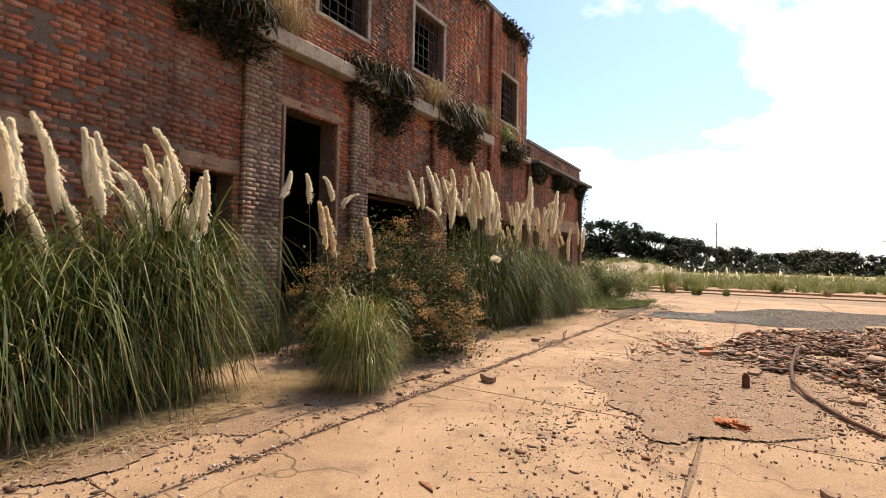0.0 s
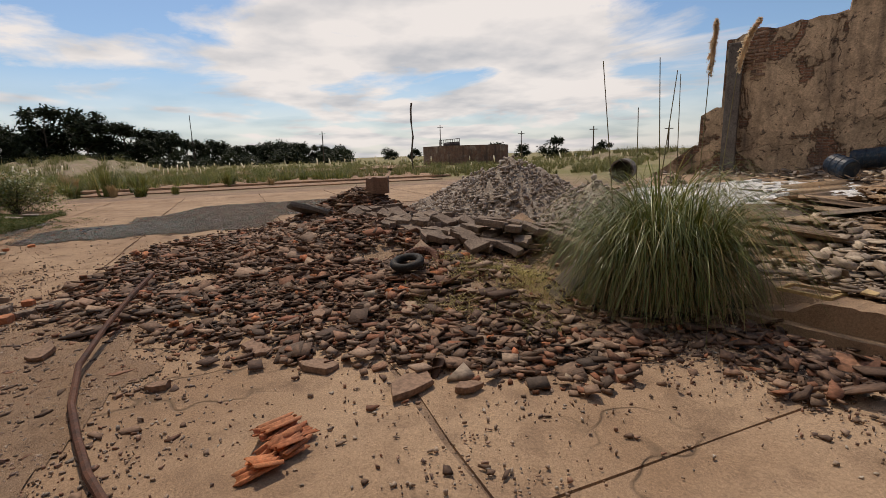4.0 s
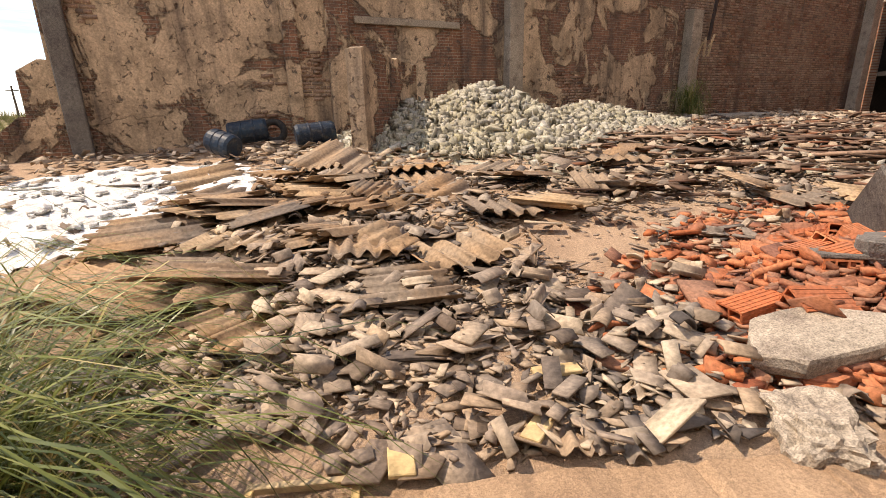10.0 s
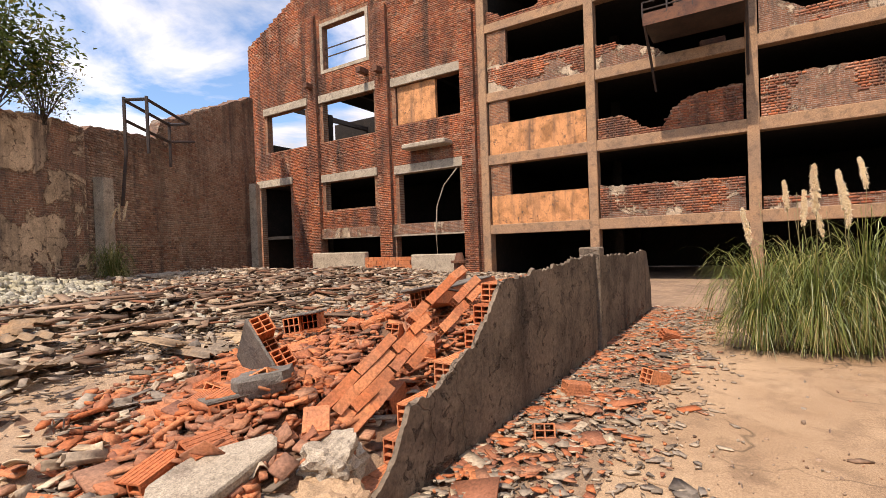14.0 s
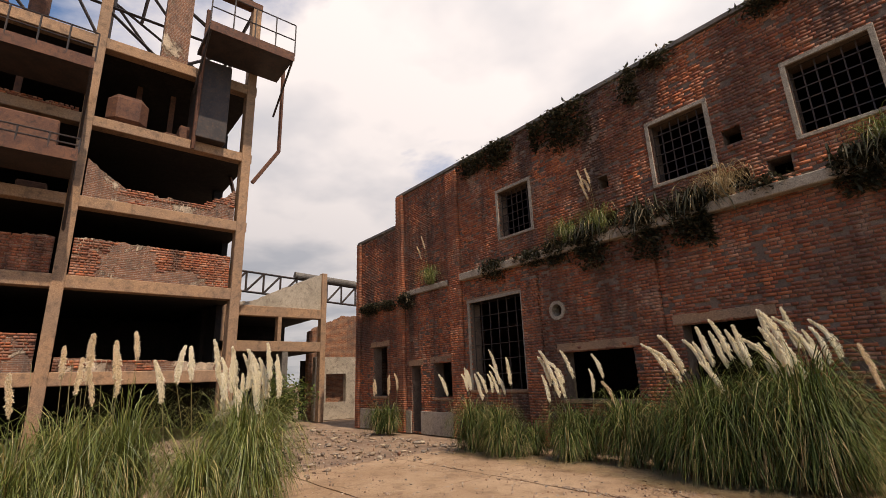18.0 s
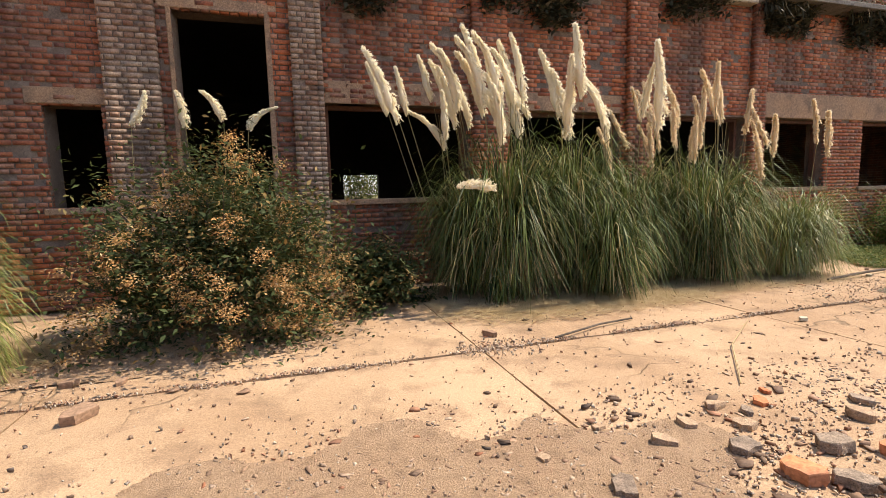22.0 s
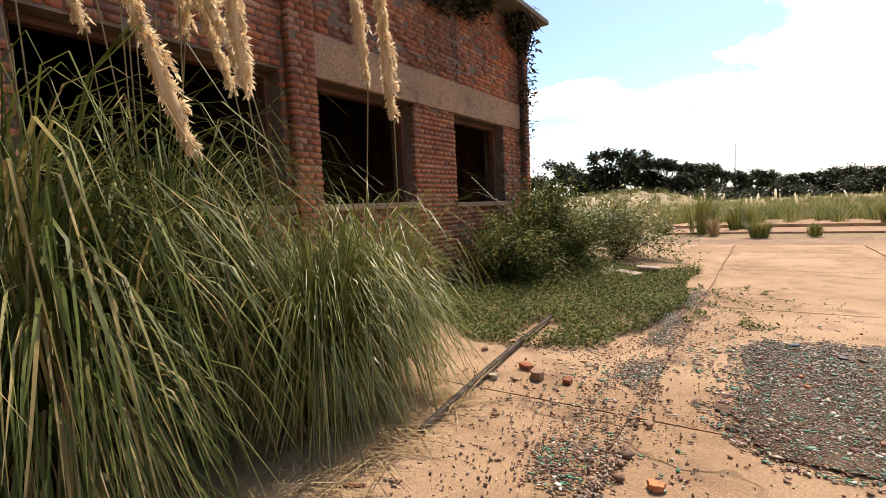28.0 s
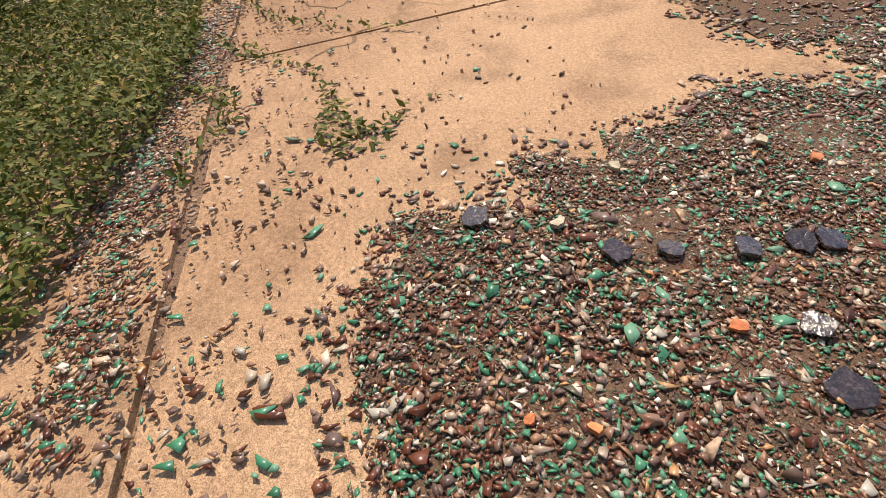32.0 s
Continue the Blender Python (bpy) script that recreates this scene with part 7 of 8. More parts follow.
# the grass-grown mound
def mound_grass():
    r = np.random.default_rng(64)
    n = 26000
    a, d = r.uniform(0, math.tau, n), np.sqrt(r.random(n))
    x, y = -.55 + 1.35 * d * np.cos(a), 2.2 + 1.05 * d * np.sin(a)
    ok = r.random(n) < np.clip(.45 + .8 * wobble(x, y, .4, 2), .06, 1) * np.clip(1.15 - d, 0, 1)
    x, y = x[ok], y[ok]
    n = len(x)
    base = np.stack([x, y, dark_z(x, y) + .02], 1)
    v, f = blades(r, n, base * np.array([1, 1, 0]), r.normal(0, .7, (n, 2)), r.uniform(.04, .14, n), r.uniform(.003, .007, n), .8, 3, 1.3)
    v[:, 2] += np.repeat(base[:, 2], 8)
    tagged(part("dry_mound_grass", mesh_of("dry_mound_grass", v, f, MOSSY), MOSSY), "yellow-green short grass covering a small mound", "grass", kind="stuff")


MOSSY = leaf_material("mound_grass", (0.30, 0.25, 0.08), (0.48, 0.39, 0.14), (0.55, 0.40, 0.20), 0.8)
mound_grass()

# ---- things ----
th = random.Random(5)


def hollow_brick_mesh():
    """A hollow clay block, 33 x 18 x 18 cm, six channels along x."""
    bm = bmesh.new()
    L, h, t = .165, .09, .011
    box(bm, -L, L, -h, h, -h, -h + t)
    box(bm, -L, L, -h, h, h - t, h)
    box(bm, -L, L, -h, -h + t, -h + t, h - t)
    box(bm, -L, L, h - t, h, -h + t, h - t)
    box(bm, -L, L, -t / 2, t / 2, -h + t, h - t)
    for z in (-.03, .03):
        box(bm, -L, L, -h + t, -t / 2, z - t / 2, z + t / 2)
        box(bm, -L, L, t / 2, h - t, z - t / 2, z + t / 2)
    for k in range(5):
        u = -.066 + k * .033
        for s in (-1, 1):
            box(bm, -L, L, s * h - .003, s * h + .003, u - .005, u + .005)
            box(bm, -L, L, u - .005, u + .005, s * h - .003, s * h + .003)
    me = bpy.data.meshes.new("brick")
    bm.to_mesh(me)
    bm.free()
    me.materials.append(CLAY_ONE)
    return me


CLAY_ONE = varied("clay_block", [(0.42, 0.125, 0.05), (0.55, 0.18, 0.07), (0.62, 0.24, 0.105), (0.48, 0.16, 0.07)], stain=(0.20, 0.12, 0.085), stain_scale=2.5, stain_amount=0.5, grain=40.0, per="object")
HB = hollow_brick_mesh()


def brick_at(parent, m, name="brick"):
    ob = part(name, HB, CLAY_ONE, parent)
    ob.matrix_basis = m
    return ob


# core of the low wall, brick by brick
LOW_TOP = [(4.35, .05), (4.6, .2), (4.85, .5), (5.3, .62), (5.8, .78), (6.2, 1.1), (6.35, 1.3), (7.0, 1.32), (8.4, 1.4), (9.7, 1.42)]
for r_ in range(7):
    x = 4.45 + (.17 if r_ % 2 else 0)
    while x < 14.3:
        top = float(np.interp(x, [p[0] for p in LOW_TOP], [p[1] for p in LOW_TOP])) if x < 9.7 else (1.36 if x < 14.0 else .9)
        z = .09 + r_ * .193
        if z + .09 < top + .1 and not 9.5 < x < 10.2:
            brick_at(low, pose(x, 4.495, z, 0, 0, th.uniform(-1.5, 1.5)))
        x += .345


def toppled(label, at, turn, tilt, roll, nx, nz, render=True, seed=1, loose=0.0):
    """A fallen piece of hollow brick wall, still bonded."""
    r = random.Random(seed)
    ob = thing("fallen_wall_piece", label, "rubble")
    ob.matrix_basis = pose(*at, tilt, roll, turn)
    for j in range(nz):
        for i in range(nx):
            if (i in (0, nx - 1)) and r.random() < .3 and nz > 1:
                continue
            if loose and r.random() < .1:
                continue
            brick_at(ob, pose((i - nx / 2 + .5) * .335 + (.16 if j % 2 else 0) + r.gauss(0, .02 * loose), r.gauss(0, .03 * loose), j * .19 + .09, r.gauss(0, 5 * loose), r.gauss(0, 4 * loose), r.uniform(-2, 2)))
    if render:
        bm = block(-nx * .167, nx * .167 + .05, .093, .12, -.01, nz * .19 + .01, .006)
        part("render_skin", bm, CONCRETE_DARK, ob, "grey cement render skin")
    return ob


strip = toppled("long bonded strip of orange hollow bricks leaning on the low wall", (0, 0, 0), 0, 0, 0, 9, 4, False, 1, 1.0)
ax = (Vector((6.55, 4.80, 1.42)) - Vector((4.55, 4.95, .45))).normalized()
up = Vector((-.35, .75, .75))
up = (up - ax * up.dot(ax)).normalized()
cr = up.cross(ax)
strip.matrix_basis = Matrix.Translation((5.5, 4.74, .74)) @ Matrix((ax, cr, up)).transposed().to_4x4() @ Matrix.Diagonal((.74, .5, .46, 1))
toppled("short block of hollow bricks with grey render standing tilted", (5.15, 6.1, .5), 65, -18, 38, 2, 3, True, 2)
toppled("fallen hollow brick piece lying on its render", (7.6, 6.2, .95), 20, 80, 8, 5, 2, True, 3)
toppled("fallen hollow brick piece on top of the debris", (8.9, 6.6, .95), -15, 86, -6, 4, 2, True, 4)
toppled("fallen hollow brick piece in the debris", (6.2, 7.2, .8), 40, 84, 6, 3, 2, True, 5)
toppled("fallen hollow brick piece in the debris", (4.15, 5.75, .55), 70, 88, 10, 2, 2, True, 6)
for k in range(66):
    x = th.uniform(3.6, 10.5) if k < 60 else th.uniform(5.5, 12.5)
    y = th.uniform(4.9, 5.6 + min(2.4, (x - 3) * .55)) if k < 60 else th.uniform(3.2, 4.1)
    z = float(clay_z(np.array([x]), np.array([y]))[0]) if k < 60 else 0.0
    ob = tagged(part("hollow_brick", HB, CLAY_ONE), "broken orange hollow clay brick lying in the debris", "brick", "loose hollow bricks")
    ob.matrix_basis = pose(x, y, z + th.uniform(-.03, .06), th.choice((0, 90, th.uniform(-30, 30))), th.uniform(-25, 25), th.uniform(0, 360)) @ Matrix.Diagonal((th.uniform(.5, 1), 1, 1, 1))


def rough_slab(name, label, at, size, turn, tilt=0.0, roll=0.0, mat=CONCRETE_OLD, seed=1, category="slab", under=None, sides=6):
    """An irregular thick slab with a broken outline."""
    r = random.Random(seed)
    bm = bmesh.new()
    n = sides
    pts = []
    for k in range(n):
        a = (k + r.uniform(-.33, .33)) * math.tau / n
        c, s = math.cos(a), math.sin(a)
        e = 1 / max(abs(c) ** 4 + abs(s) ** 4, 1e-6) ** .25 * r.uniform(.78, 1.08)
        pts.append((size[0] / 2 * e * c, size[1] / 2 * e * s))
    pts = [(x * .5 + u * .5 + r.uniform(-.035, .035) * size[0], y * .5 + v * .5 + r.uniform(-.035, .035) * size[1]) if half else (x, y)
           for (x, y), (u, v) in zip(pts, pts[1:] + pts[:1]) for half in (0, 1)]
    n = len(pts)
    k3 = r.uniform(-.2, .2)
    layers = []
    for f, lift in ((.965, .5), (1.0, .4), (1.01, .0), (r.uniform(.9, 1.0), -.5)):
        layers.append([bm.verts.new((x * f * r.uniform(.975, 1.025), y * f * r.uniform(.975, 1.025), size[2] * (lift + (k3 * x / size[0] if lift > 0 else 0) + r.uniform(-.07, .07)))) for x, y in pts])
    for A, B in zip(layers, layers[1:]):
        for k in range(n):
            bm.faces.new((A[k], B[k], B[(k + 1) % n], A[(k + 1) % n]))
    mid = bm.verts.new((0, 0, size[2] * (.5 + r.uniform(-.06, .1))))
    for k in range(n):
        bm.faces.new((layers[0][k], layers[0][(k + 1) % n], mid))
    bm.faces.new(layers[-1][::-1])
    ob = part(name, bm, mat)
    ob.matrix_basis = pose(*at, tilt, roll, turn)
    return tagged(ob, label, category)


rough_slab("concrete_slab", "thick grey render slab lying on orange brick debris", (3.72, 4.92, .47), (.85, .5, .1), 15, 4, -8, CONCRETE_OLD, 1)
rough_slab("brick_slab", "orange brick layer under the grey slab", (3.74, 4.94, .37), (.82, .48, .12), 15, 4, -8, CLAY_ONE, 2)
rough_slab("concrete_slab", "grey broken slab piece in the debris", (4.55, 5.55, .72), (.7, .5, .14), 40, -6, 6, CONCRETE_DARK, 3)


def boulder(label, at, size, turn, mat, seed, name="concrete_lump"):
    """A crumbling lump with a broken, pitted surface."""
    bm = bmesh.new()
    bmesh.ops.create_icosphere(bm, subdivisions=4, radius=.5)
    off = Vector((seed * 3.1, seed * 1.7, 0))
    for v in bm.verts:
        d = v.co.normalized()
        q = d.copy()
        for k in range(3):
            q[k] = math.copysign(min(abs(q[k]) * 1.15, .86), q[k])
        big = noise.noise(d * 1.9 + off) * .34 + noise.noise(d * 4.5 + off) * .2
        v.co = q * (.62 * (1 + big) + .05 * noise.noise(d * 11 + off) + .03 * noise.noise(d * 27 + off))
        v.co = Vector([v.co[k] * size[k] for k in range(3)])
    ob = part(name, bm, mat)
    ob.matrix_basis = pose(*at, 0, 0, turn)
    return tagged(ob, label, "rubble")


boulder("large pale broken concrete lump at the wall end", (3.66, 4.24, .1), (.62, .42, .34), 15, YARD, 4)
boulder("pale broken concrete lump at the wall end", (4.08, 4.36, .16), (.42, .36, .36), 50, YARD, 5)
boulder("pale broken mortar lump among the brick debris", (3.35, 4.42, .3), (.34, .26, .22), 80, CONCRETE_OLD, 6)
boulder("crumbling mortar lump beside the fallen strip", (4.35, 4.62, .36), (.36, .28, .26), 20, CONCRETE_OLD, 7)


def cracked_floor(label, at, nx, ny, cell, turn, tilt, roll, mat, seed, thick=.08):
    """A stretch of old floor, broken into plates that have sagged apart."""
    r = random.Random(seed)
    ob = thing("cracked_floor", label, "slab")
    ob.matrix_basis = pose(*at, tilt, roll, turn)
    P = [[((i - nx / 2 + r.uniform(-.34, .34)) * cell, (j - ny / 2 + r.uniform(-.34, .34)) * cell * .8) for j in range(ny + 1)] for i in range(nx + 1)]
    for i in range(nx):
        for j in range(ny):
            if r.random() < (.4 if i in (0, nx - 1) or j in (0, ny - 1) else .05):
                continue
            c = [P[i][j], P[i + 1][j], P[i + 1][j + 1], P[i][j + 1]]
            mx, my = sum(q[0] for q in c) / 4, sum(q[1] for q in c) / 4
            ring_ = []
            for (x0, y0), (x1, y1) in zip(c, c[1:] + c[:1]):
                for t in (0, .36, .7):
                    w_ = 0 if t == 0 else .09 * cell
                    ring_.append(((x0 + (x1 - x0) * t - mx) * .95 + r.uniform(-w_, w_), (y0 + (y1 - y0) * t - my) * .95 + r.uniform(-w_, w_)))
            bm = bmesh.new()
            layers = [[bm.verts.new((x * k, y * k, z + r.uniform(-.006, .006))) for x, y in ring_] for k, z in ((.97, 0), (1.0, -.012), (1.02, -thick * .6), (.96, -thick))]
            n_ = len(ring_)
            for A, B in zip(layers, layers[1:]):
                for k in range(n_):
                    bm.faces.new((A[k], B[k], B[(k + 1) % n_], A[(k + 1) % n_]))
            bm.faces.new(layers[0])
            bm.faces.new(layers[-1][::-1])
            bmesh.ops.recalc_face_normals(bm, faces=bm.faces[:])
            part("plate", bm, mat, ob).matrix_basis = pose(mx, my, r.uniform(-.07, .03), r.gauss(0, 8), r.gauss(0, 8), r.gauss(0, 7))
    return ob


BROWN_SLAB = surface("brown_floor_concrete", (0.30, 0.225, 0.165), (0.22, 0.16, 0.12), (0.12, 0.09, 0.07), 1.4, 32.0, bump=0.015)
cracked_floor("old concrete floor broken into sagging plates on the heap", (-2.35, 2.55, .52), 8, 6, .27, 25, 4, 6, BROWN_SLAB, 6)
cracked_floor("pinkish concrete floor edge broken into plates", (-1.75, 3.45, .56), 7, 4, .27, 40, -4, 3, BROWN_SLAB, 7)
cracked_floor("dark broken slab edge under the grey heap", (-3.6, 2.0, .6), 6, 4, .3, 15, 6, 5, BROWN_SLAB, 8, .1)
rough_slab("concrete_slab", "long tilted dark slab leaning on the heap", (-5.6, 1.1, .5), (2.0, .6, .1), 38, -30, 6, CONCRETE_DARK, 9)
rough_slab("dark_block", "dark burnt block on top of the heap", (-5.3, 2.2, 1.0), (.55, .45, .3), 30, 5, 5, DARKSHARD, 10, "rubble")
for k, (x, y, s) in enumerate(((.95, .62, .42), (1.15, .95, .22), (.2, -.95, .17), (-.9, -1.9, .33), (-.2, -.3, .3), (-.8, .3, .3), (.35, .1, .36), (-2.4, -1.1, .34), (.6, 1.6, .25), (2.9, 1.35, .24))):
    rough_slab("tile_piece", "dark broken tile piece on the slab", (x, y, .04 if x < -.5 else .025), (s, s * .5, .045), th.uniform(0, 180), th.uniform(-5, 5), th.uniform(-6, 6), DARKSHARD, 20 + k, "rubble", sides=6)
for k, (x, y, s) in enumerate(((-2.41, -3.38, .17), (-1.24, -2.82, .18), (-2.17, -2.6, .26), (-2.12, -2.9, .2), (-1.75, -3.12, .17), (-2.34, -2.47, .22), (-2.04, -3.24, .15), (-2.75, -3.32, .14), (-3.16, -2.94, .22), (-2.55, -3.25, .12),
                               (-2.36, -3.1, .16), (-2.6, -2.75, .24), (-2.85, -2.6, .2), (-2.5, -2.3, .26), (-1.95, -2.2, .17), (-3.4, -3.1, .16), (-1.5, -3.4, .09), (-2.95, -3.45, .1), (-1.0, -3.2, .1), (-2.7, -2.2, .2))):
    rough_slab("stone", "pale broken brick or stone lying on the yard", (x, y, s * .13), (s, s * .65, s * .26), th.uniform(0, 180), th.uniform(-8, 8), th.uniform(-8, 8), CLAY_ONE if k % 5 == 2 else BROWN_SLAB if k % 2 else DUST, 40 + k, "stone", sides=6)
for x, y, s, m_ in ((1.76, -4.74, .34, DARKSHARD), (-8.76, -5.89, .26, DARKSHARD), (-7.53, -4.39, .22, CLAY_ONE), (-7.1, -4.3, .2, STONE), (-7.8, -4.1, .22, CLAY_ONE), (-7.35, -4.6, .16, BRICK_ONE), (-7.0, -4.75, .2, BRICK_ONE), (-7.65, -4.85, .13, CLAY_ONE), (-8.75, -5.65, .16, BRICK_ONE), (-8.9, -6.05, .2, BRICK_ONE), (-8.6, -6.2, .14, STONE), (-9.6, -7.0, .16, BRICK_ONE), (-9.1, -7.1, .13, CLAY_ONE), (-9.2, -6.6, .15, DARKSHARD), (-8.3, -5.0, .1, DARKSHARD),
                    (-5.1, -4.72, .16, STONE), (-1.65, -5.5, .24, DARKSHARD), (-8.6, -3.9, .13, DARKSHARD), (2.1, -5.5, .22, DARKSHARD), (1.7, -5.4, .16, DARKSHARD), (.9, -2.9, .1, DARKSHARD), (3.2, -1.5, .2, DARKSHARD)):
    s *= .72
    rough_slab("stone", "broken brick lying on the concrete", (x, y, s * .14), (s, s * .62, s * .32), th.uniform(0, 180), th.uniform(-6, 6), th.uniform(-6, 6), m_, int(abs(x * 100)), "stone", sides=6)

# ribbed roof-tile fragments
def tile_pile(at, turn, size, seed):
    r = np.random.default_rng(seed)
    pile = thing("clay_tile_pile", "small pile of broken ribbed orange clay tiles", "tiles")
    pile.matrix_basis = pose(*at, 0, 0, turn) @ Matrix.Scale(size, 4)
    for k in range(11):
        v, f = sheet_piece(r, 2.5, 16, .02)
        me = mesh_of("tile", v * np.array([r.uniform(.1, .17), r.uniform(.14, .28), .12]), f, CLAY_ONE)
        part("tile", me, CLAY_ONE, pile).matrix_basis = pose(r.normal(0, .12), r.normal(0, .09), r.uniform(.02, .09), r.normal(0, 12), r.normal(0, 14), r.normal(30, 25))


tile_pile((1.38, -.22, 0), 0, 1.0, 61)
tile_pile((1.95, -2.15, 0), 100, .6, 62)
# hose, stump, tyre, gear, plank
tagged(part("hose", pipe_along([(1.52, -.95, .03), (1.15, -1.12, .03), (.75, -1.26, .035), (.3, -1.4, .05), (-.3, -1.5, .09), (-1.0, -1.48, .14), (-1.7, -1.4, .22), (-2.4, -1.28, .3)], .023), RUST), "rusty bent pipe lying across the rubble", "pipe")
stump = thing("stump_bottle", "short dark rusted pipe stub standing on the slab", "pipe", (.1, -2.0, 0))
bm = bmesh.new()
rod(bm, (0, 0, 0), (0, 0, .16), .045, 10, .04)
part("body", bm, RUST, stump)
bm = bmesh.new()
rod(bm, (0, 0, .16), (0, 0, .19), .028, 10)
part("neck", bm, RUST, stump)


def ring(R, r_, n=28, m=8, teeth=0):
    bm = bmesh.new()
    rings = []
    for i in range(n):
        a = i * math.tau / n
        k = R * (1.06 if teeth and i % 2 else 1.0)
        rings.append([bm.verts.new(((k + r_ * math.cos(b)) * math.cos(a), (k + r_ * math.cos(b)) * math.sin(a), r_ * math.sin(b))) for b in [j * math.tau / m for j in range(m)]])
    for i in range(n):
        A, B = rings[i], rings[(i + 1) % n]
        for j in range(m):
            bm.faces.new((A[j], B[j], B[(j + 1) % m], A[(j + 1) % m]))
    return bm


def set_at(ob, m):
    ob.matrix_basis = m
    return ob


set_at(tagged(part("gear_wheel", ring(.2, .05, 56, 8, 1), RUST), "rusty toothed gear ring half buried in rubble", "gear"), pose(-1.4, 1.56, .3, 28, 10, 30))
set_at(tagged(part("tyre", ring(.15, .045), RUBBER, smooth=True), "old black tyre lying on the heap", "tyre"), pose(-1.2, 1.35, .36, 10, 8, 0))
set_at(tagged(part("wooden_plank", block(-.5, .5, -.13, .13, -.02, .02, .006), WOOD), "charred wooden board lying on the mound", "plank"), pose(-.18, 2.78, .2, 8, -12, 118))
# fallen poles and boards in the hall
for x, y, z, L_, w_, turn, m_, lab in ((1.55, 4.95, .5, .85, .09, 4, WOOD, "dark charred beam"), (1.4, 5.25, .5, .7, .12, -8, SHEET, "long strip of cement sheet"), (.75, 4.6, .42, 1.0, .12, 50, WOOD, "weathered post"), (.95, 4.35, .4, .9, .1, 62, WOOD, "weathered post"),
                                      (2.42, 4.84, .42, .24, .085, 12, YELLOW, "yellow board"), (2.28, 4.42, .42, .24, .085, 60, YELLOW, "yellow board"), (1.74, 4.2, .42, .15, .1, 100, YELLOW, "yellow board"), (3.0, 9.0, .72, 2.2, .2, -22, SHEET, "long pale sheet strip"),
                                      (1.6, 8.6, .7, 2.0, .15, 8, WOOD, "long charred beam"), (.4, 9.4, .75, 2.4, .16, 5, WOOD, "long charred beam"), (3.5, 5.2, .6, .9, .1, 28, WOOD, "charred beam"), (3.3, 5.45, .62, .8, .12, 36, WOOD, "charred beam"), (6.5, 9.5, .85, 1.4, .25, -10, SHEET, "pale sheet strip"),
                                      (12.0, 10.5, .8, 2.0, .2, 10, WOOD, "charred beam"), (-2.2, 9.0, .8, 1.4, .12, 5, WOOD, "charred beam")):
    set_at(tagged(part("fallen_board", block(-L_ / 2, L_ / 2, -w_ / 2, w_ / 2, -.011, .011, .004), m_), lab + " lying on the debris", "board"), pose(x, y, float(on_platform(np.array([x]), np.array([y]))[0]) + .06, th.uniform(-4, 4), th.uniform(-3, 3), turn))
sheets = [(-.3, 8.0, .78, .9, 1.5, 130), (.4, 8.3, .8, .9, 1.2, 125), (.9, 7.6, .74, .8, 1.1, 120), (1.5, 8.6, .82, .8, 1.0, 20), (-.6, 6.2, .55, 1.2, 1.5, 75), (.1, 6.3, .6, 1.0, 1.3, 95), (1.9, 6.4, .6, .7, .9, 30), (2.9, 7.6, .7, .7, .9, 50), (.9, 6.9, .66, .8, 1.0, 140),
          (2.3, 7.4, .66, .7, .8, 15), (3.7, 8.2, .75, .7, .9, 35), (1.2, 9.5, .85, 1.0, 1.2, 15), (-.9, 7.0, .62, .9, 1.2, 110), (.6, 5.6, .55, .6, .9, 160), (1.6, 5.7, .55, .6, .7, 100)]
for k, (x, y, z, w_, l_, turn) in enumerate(sheets):
    v, f = sheet_piece(np.random.default_rng(200 + k), max(2, round(w_ / .17)), 8 * max(2, round(w_ / .17)) + 1, .016)
    v = v * np.array([w_, l_, .28])
    set_at(tagged(part("roofing_sheet", mesh_of("roofing_sheet", v, f, ROOFING), ROOFING), "fallen corrugated cement roofing sheet, stained ochre", "roof sheet", "fallen roofing sheets"), pose(x, y, float(on_platform(np.array([x]), np.array([y]))[0]) + .1, th.uniform(-9, 9), th.uniform(-9, 9), turn))
frame_ = thing("fallen_window", "yellow wooden window frame lying flat on the debris", "window", (1.42, 4.0, .30), 8)
for a, b, c, d in ((-.2, .2, -.14, -.11), (-.2, .2, .11, .14), (-.2, -.17, -.11, .11), (.17, .2, -.11, .11)):
    part("rail", block(a, b, c, d, 0, .03, .003), YELLOW, frame_)


def lathe(profile, n=22):
    bm = bmesh.new()
    rings = [[bm.verts.new((q * math.cos(k * math.tau / n), q * math.sin(k * math.tau / n), z)) for k in range(n)] for q, z in profile]
    for A, B in zip(rings, rings[1:]):
        for k in range(n):
            bm.faces.new((A[k], A[(k + 1) % n], B[(k + 1) % n], B[k]))
    bm.faces.new(rings[0][::-1])
    bm.faces.new(rings[-1])
    return bm


def drum(at, turn, tilt, mat, label, L_=.72, r_=.21):
    ob = thing("drum", label, "drum")
    ob.matrix_basis = pose(*at, 0, tilt, turn)
    bm = lathe([(r_ * .86, 0), (r_, .05), (r_, L_ * .31), (r_ * 1.05, L_ * .33), (r_ * 1.05, L_ * .36), (r_, L_ * .38), (r_, L_ * .62), (r_ * 1.05, L_ * .64), (r_ * 1.05, L_ * .67), (r_, L_ * .69), (r_, L_ - .05), (r_ * .86, L_), (r_ * .8, L_ - .015)])
    part("body", bm, mat, ob)
    bm = bmesh.new()
    rod(bm, (.09, 0, L_ - .02), (.09, 0, L_ + .02), .03, 10)
    part("cap", bm, IRON, ob)


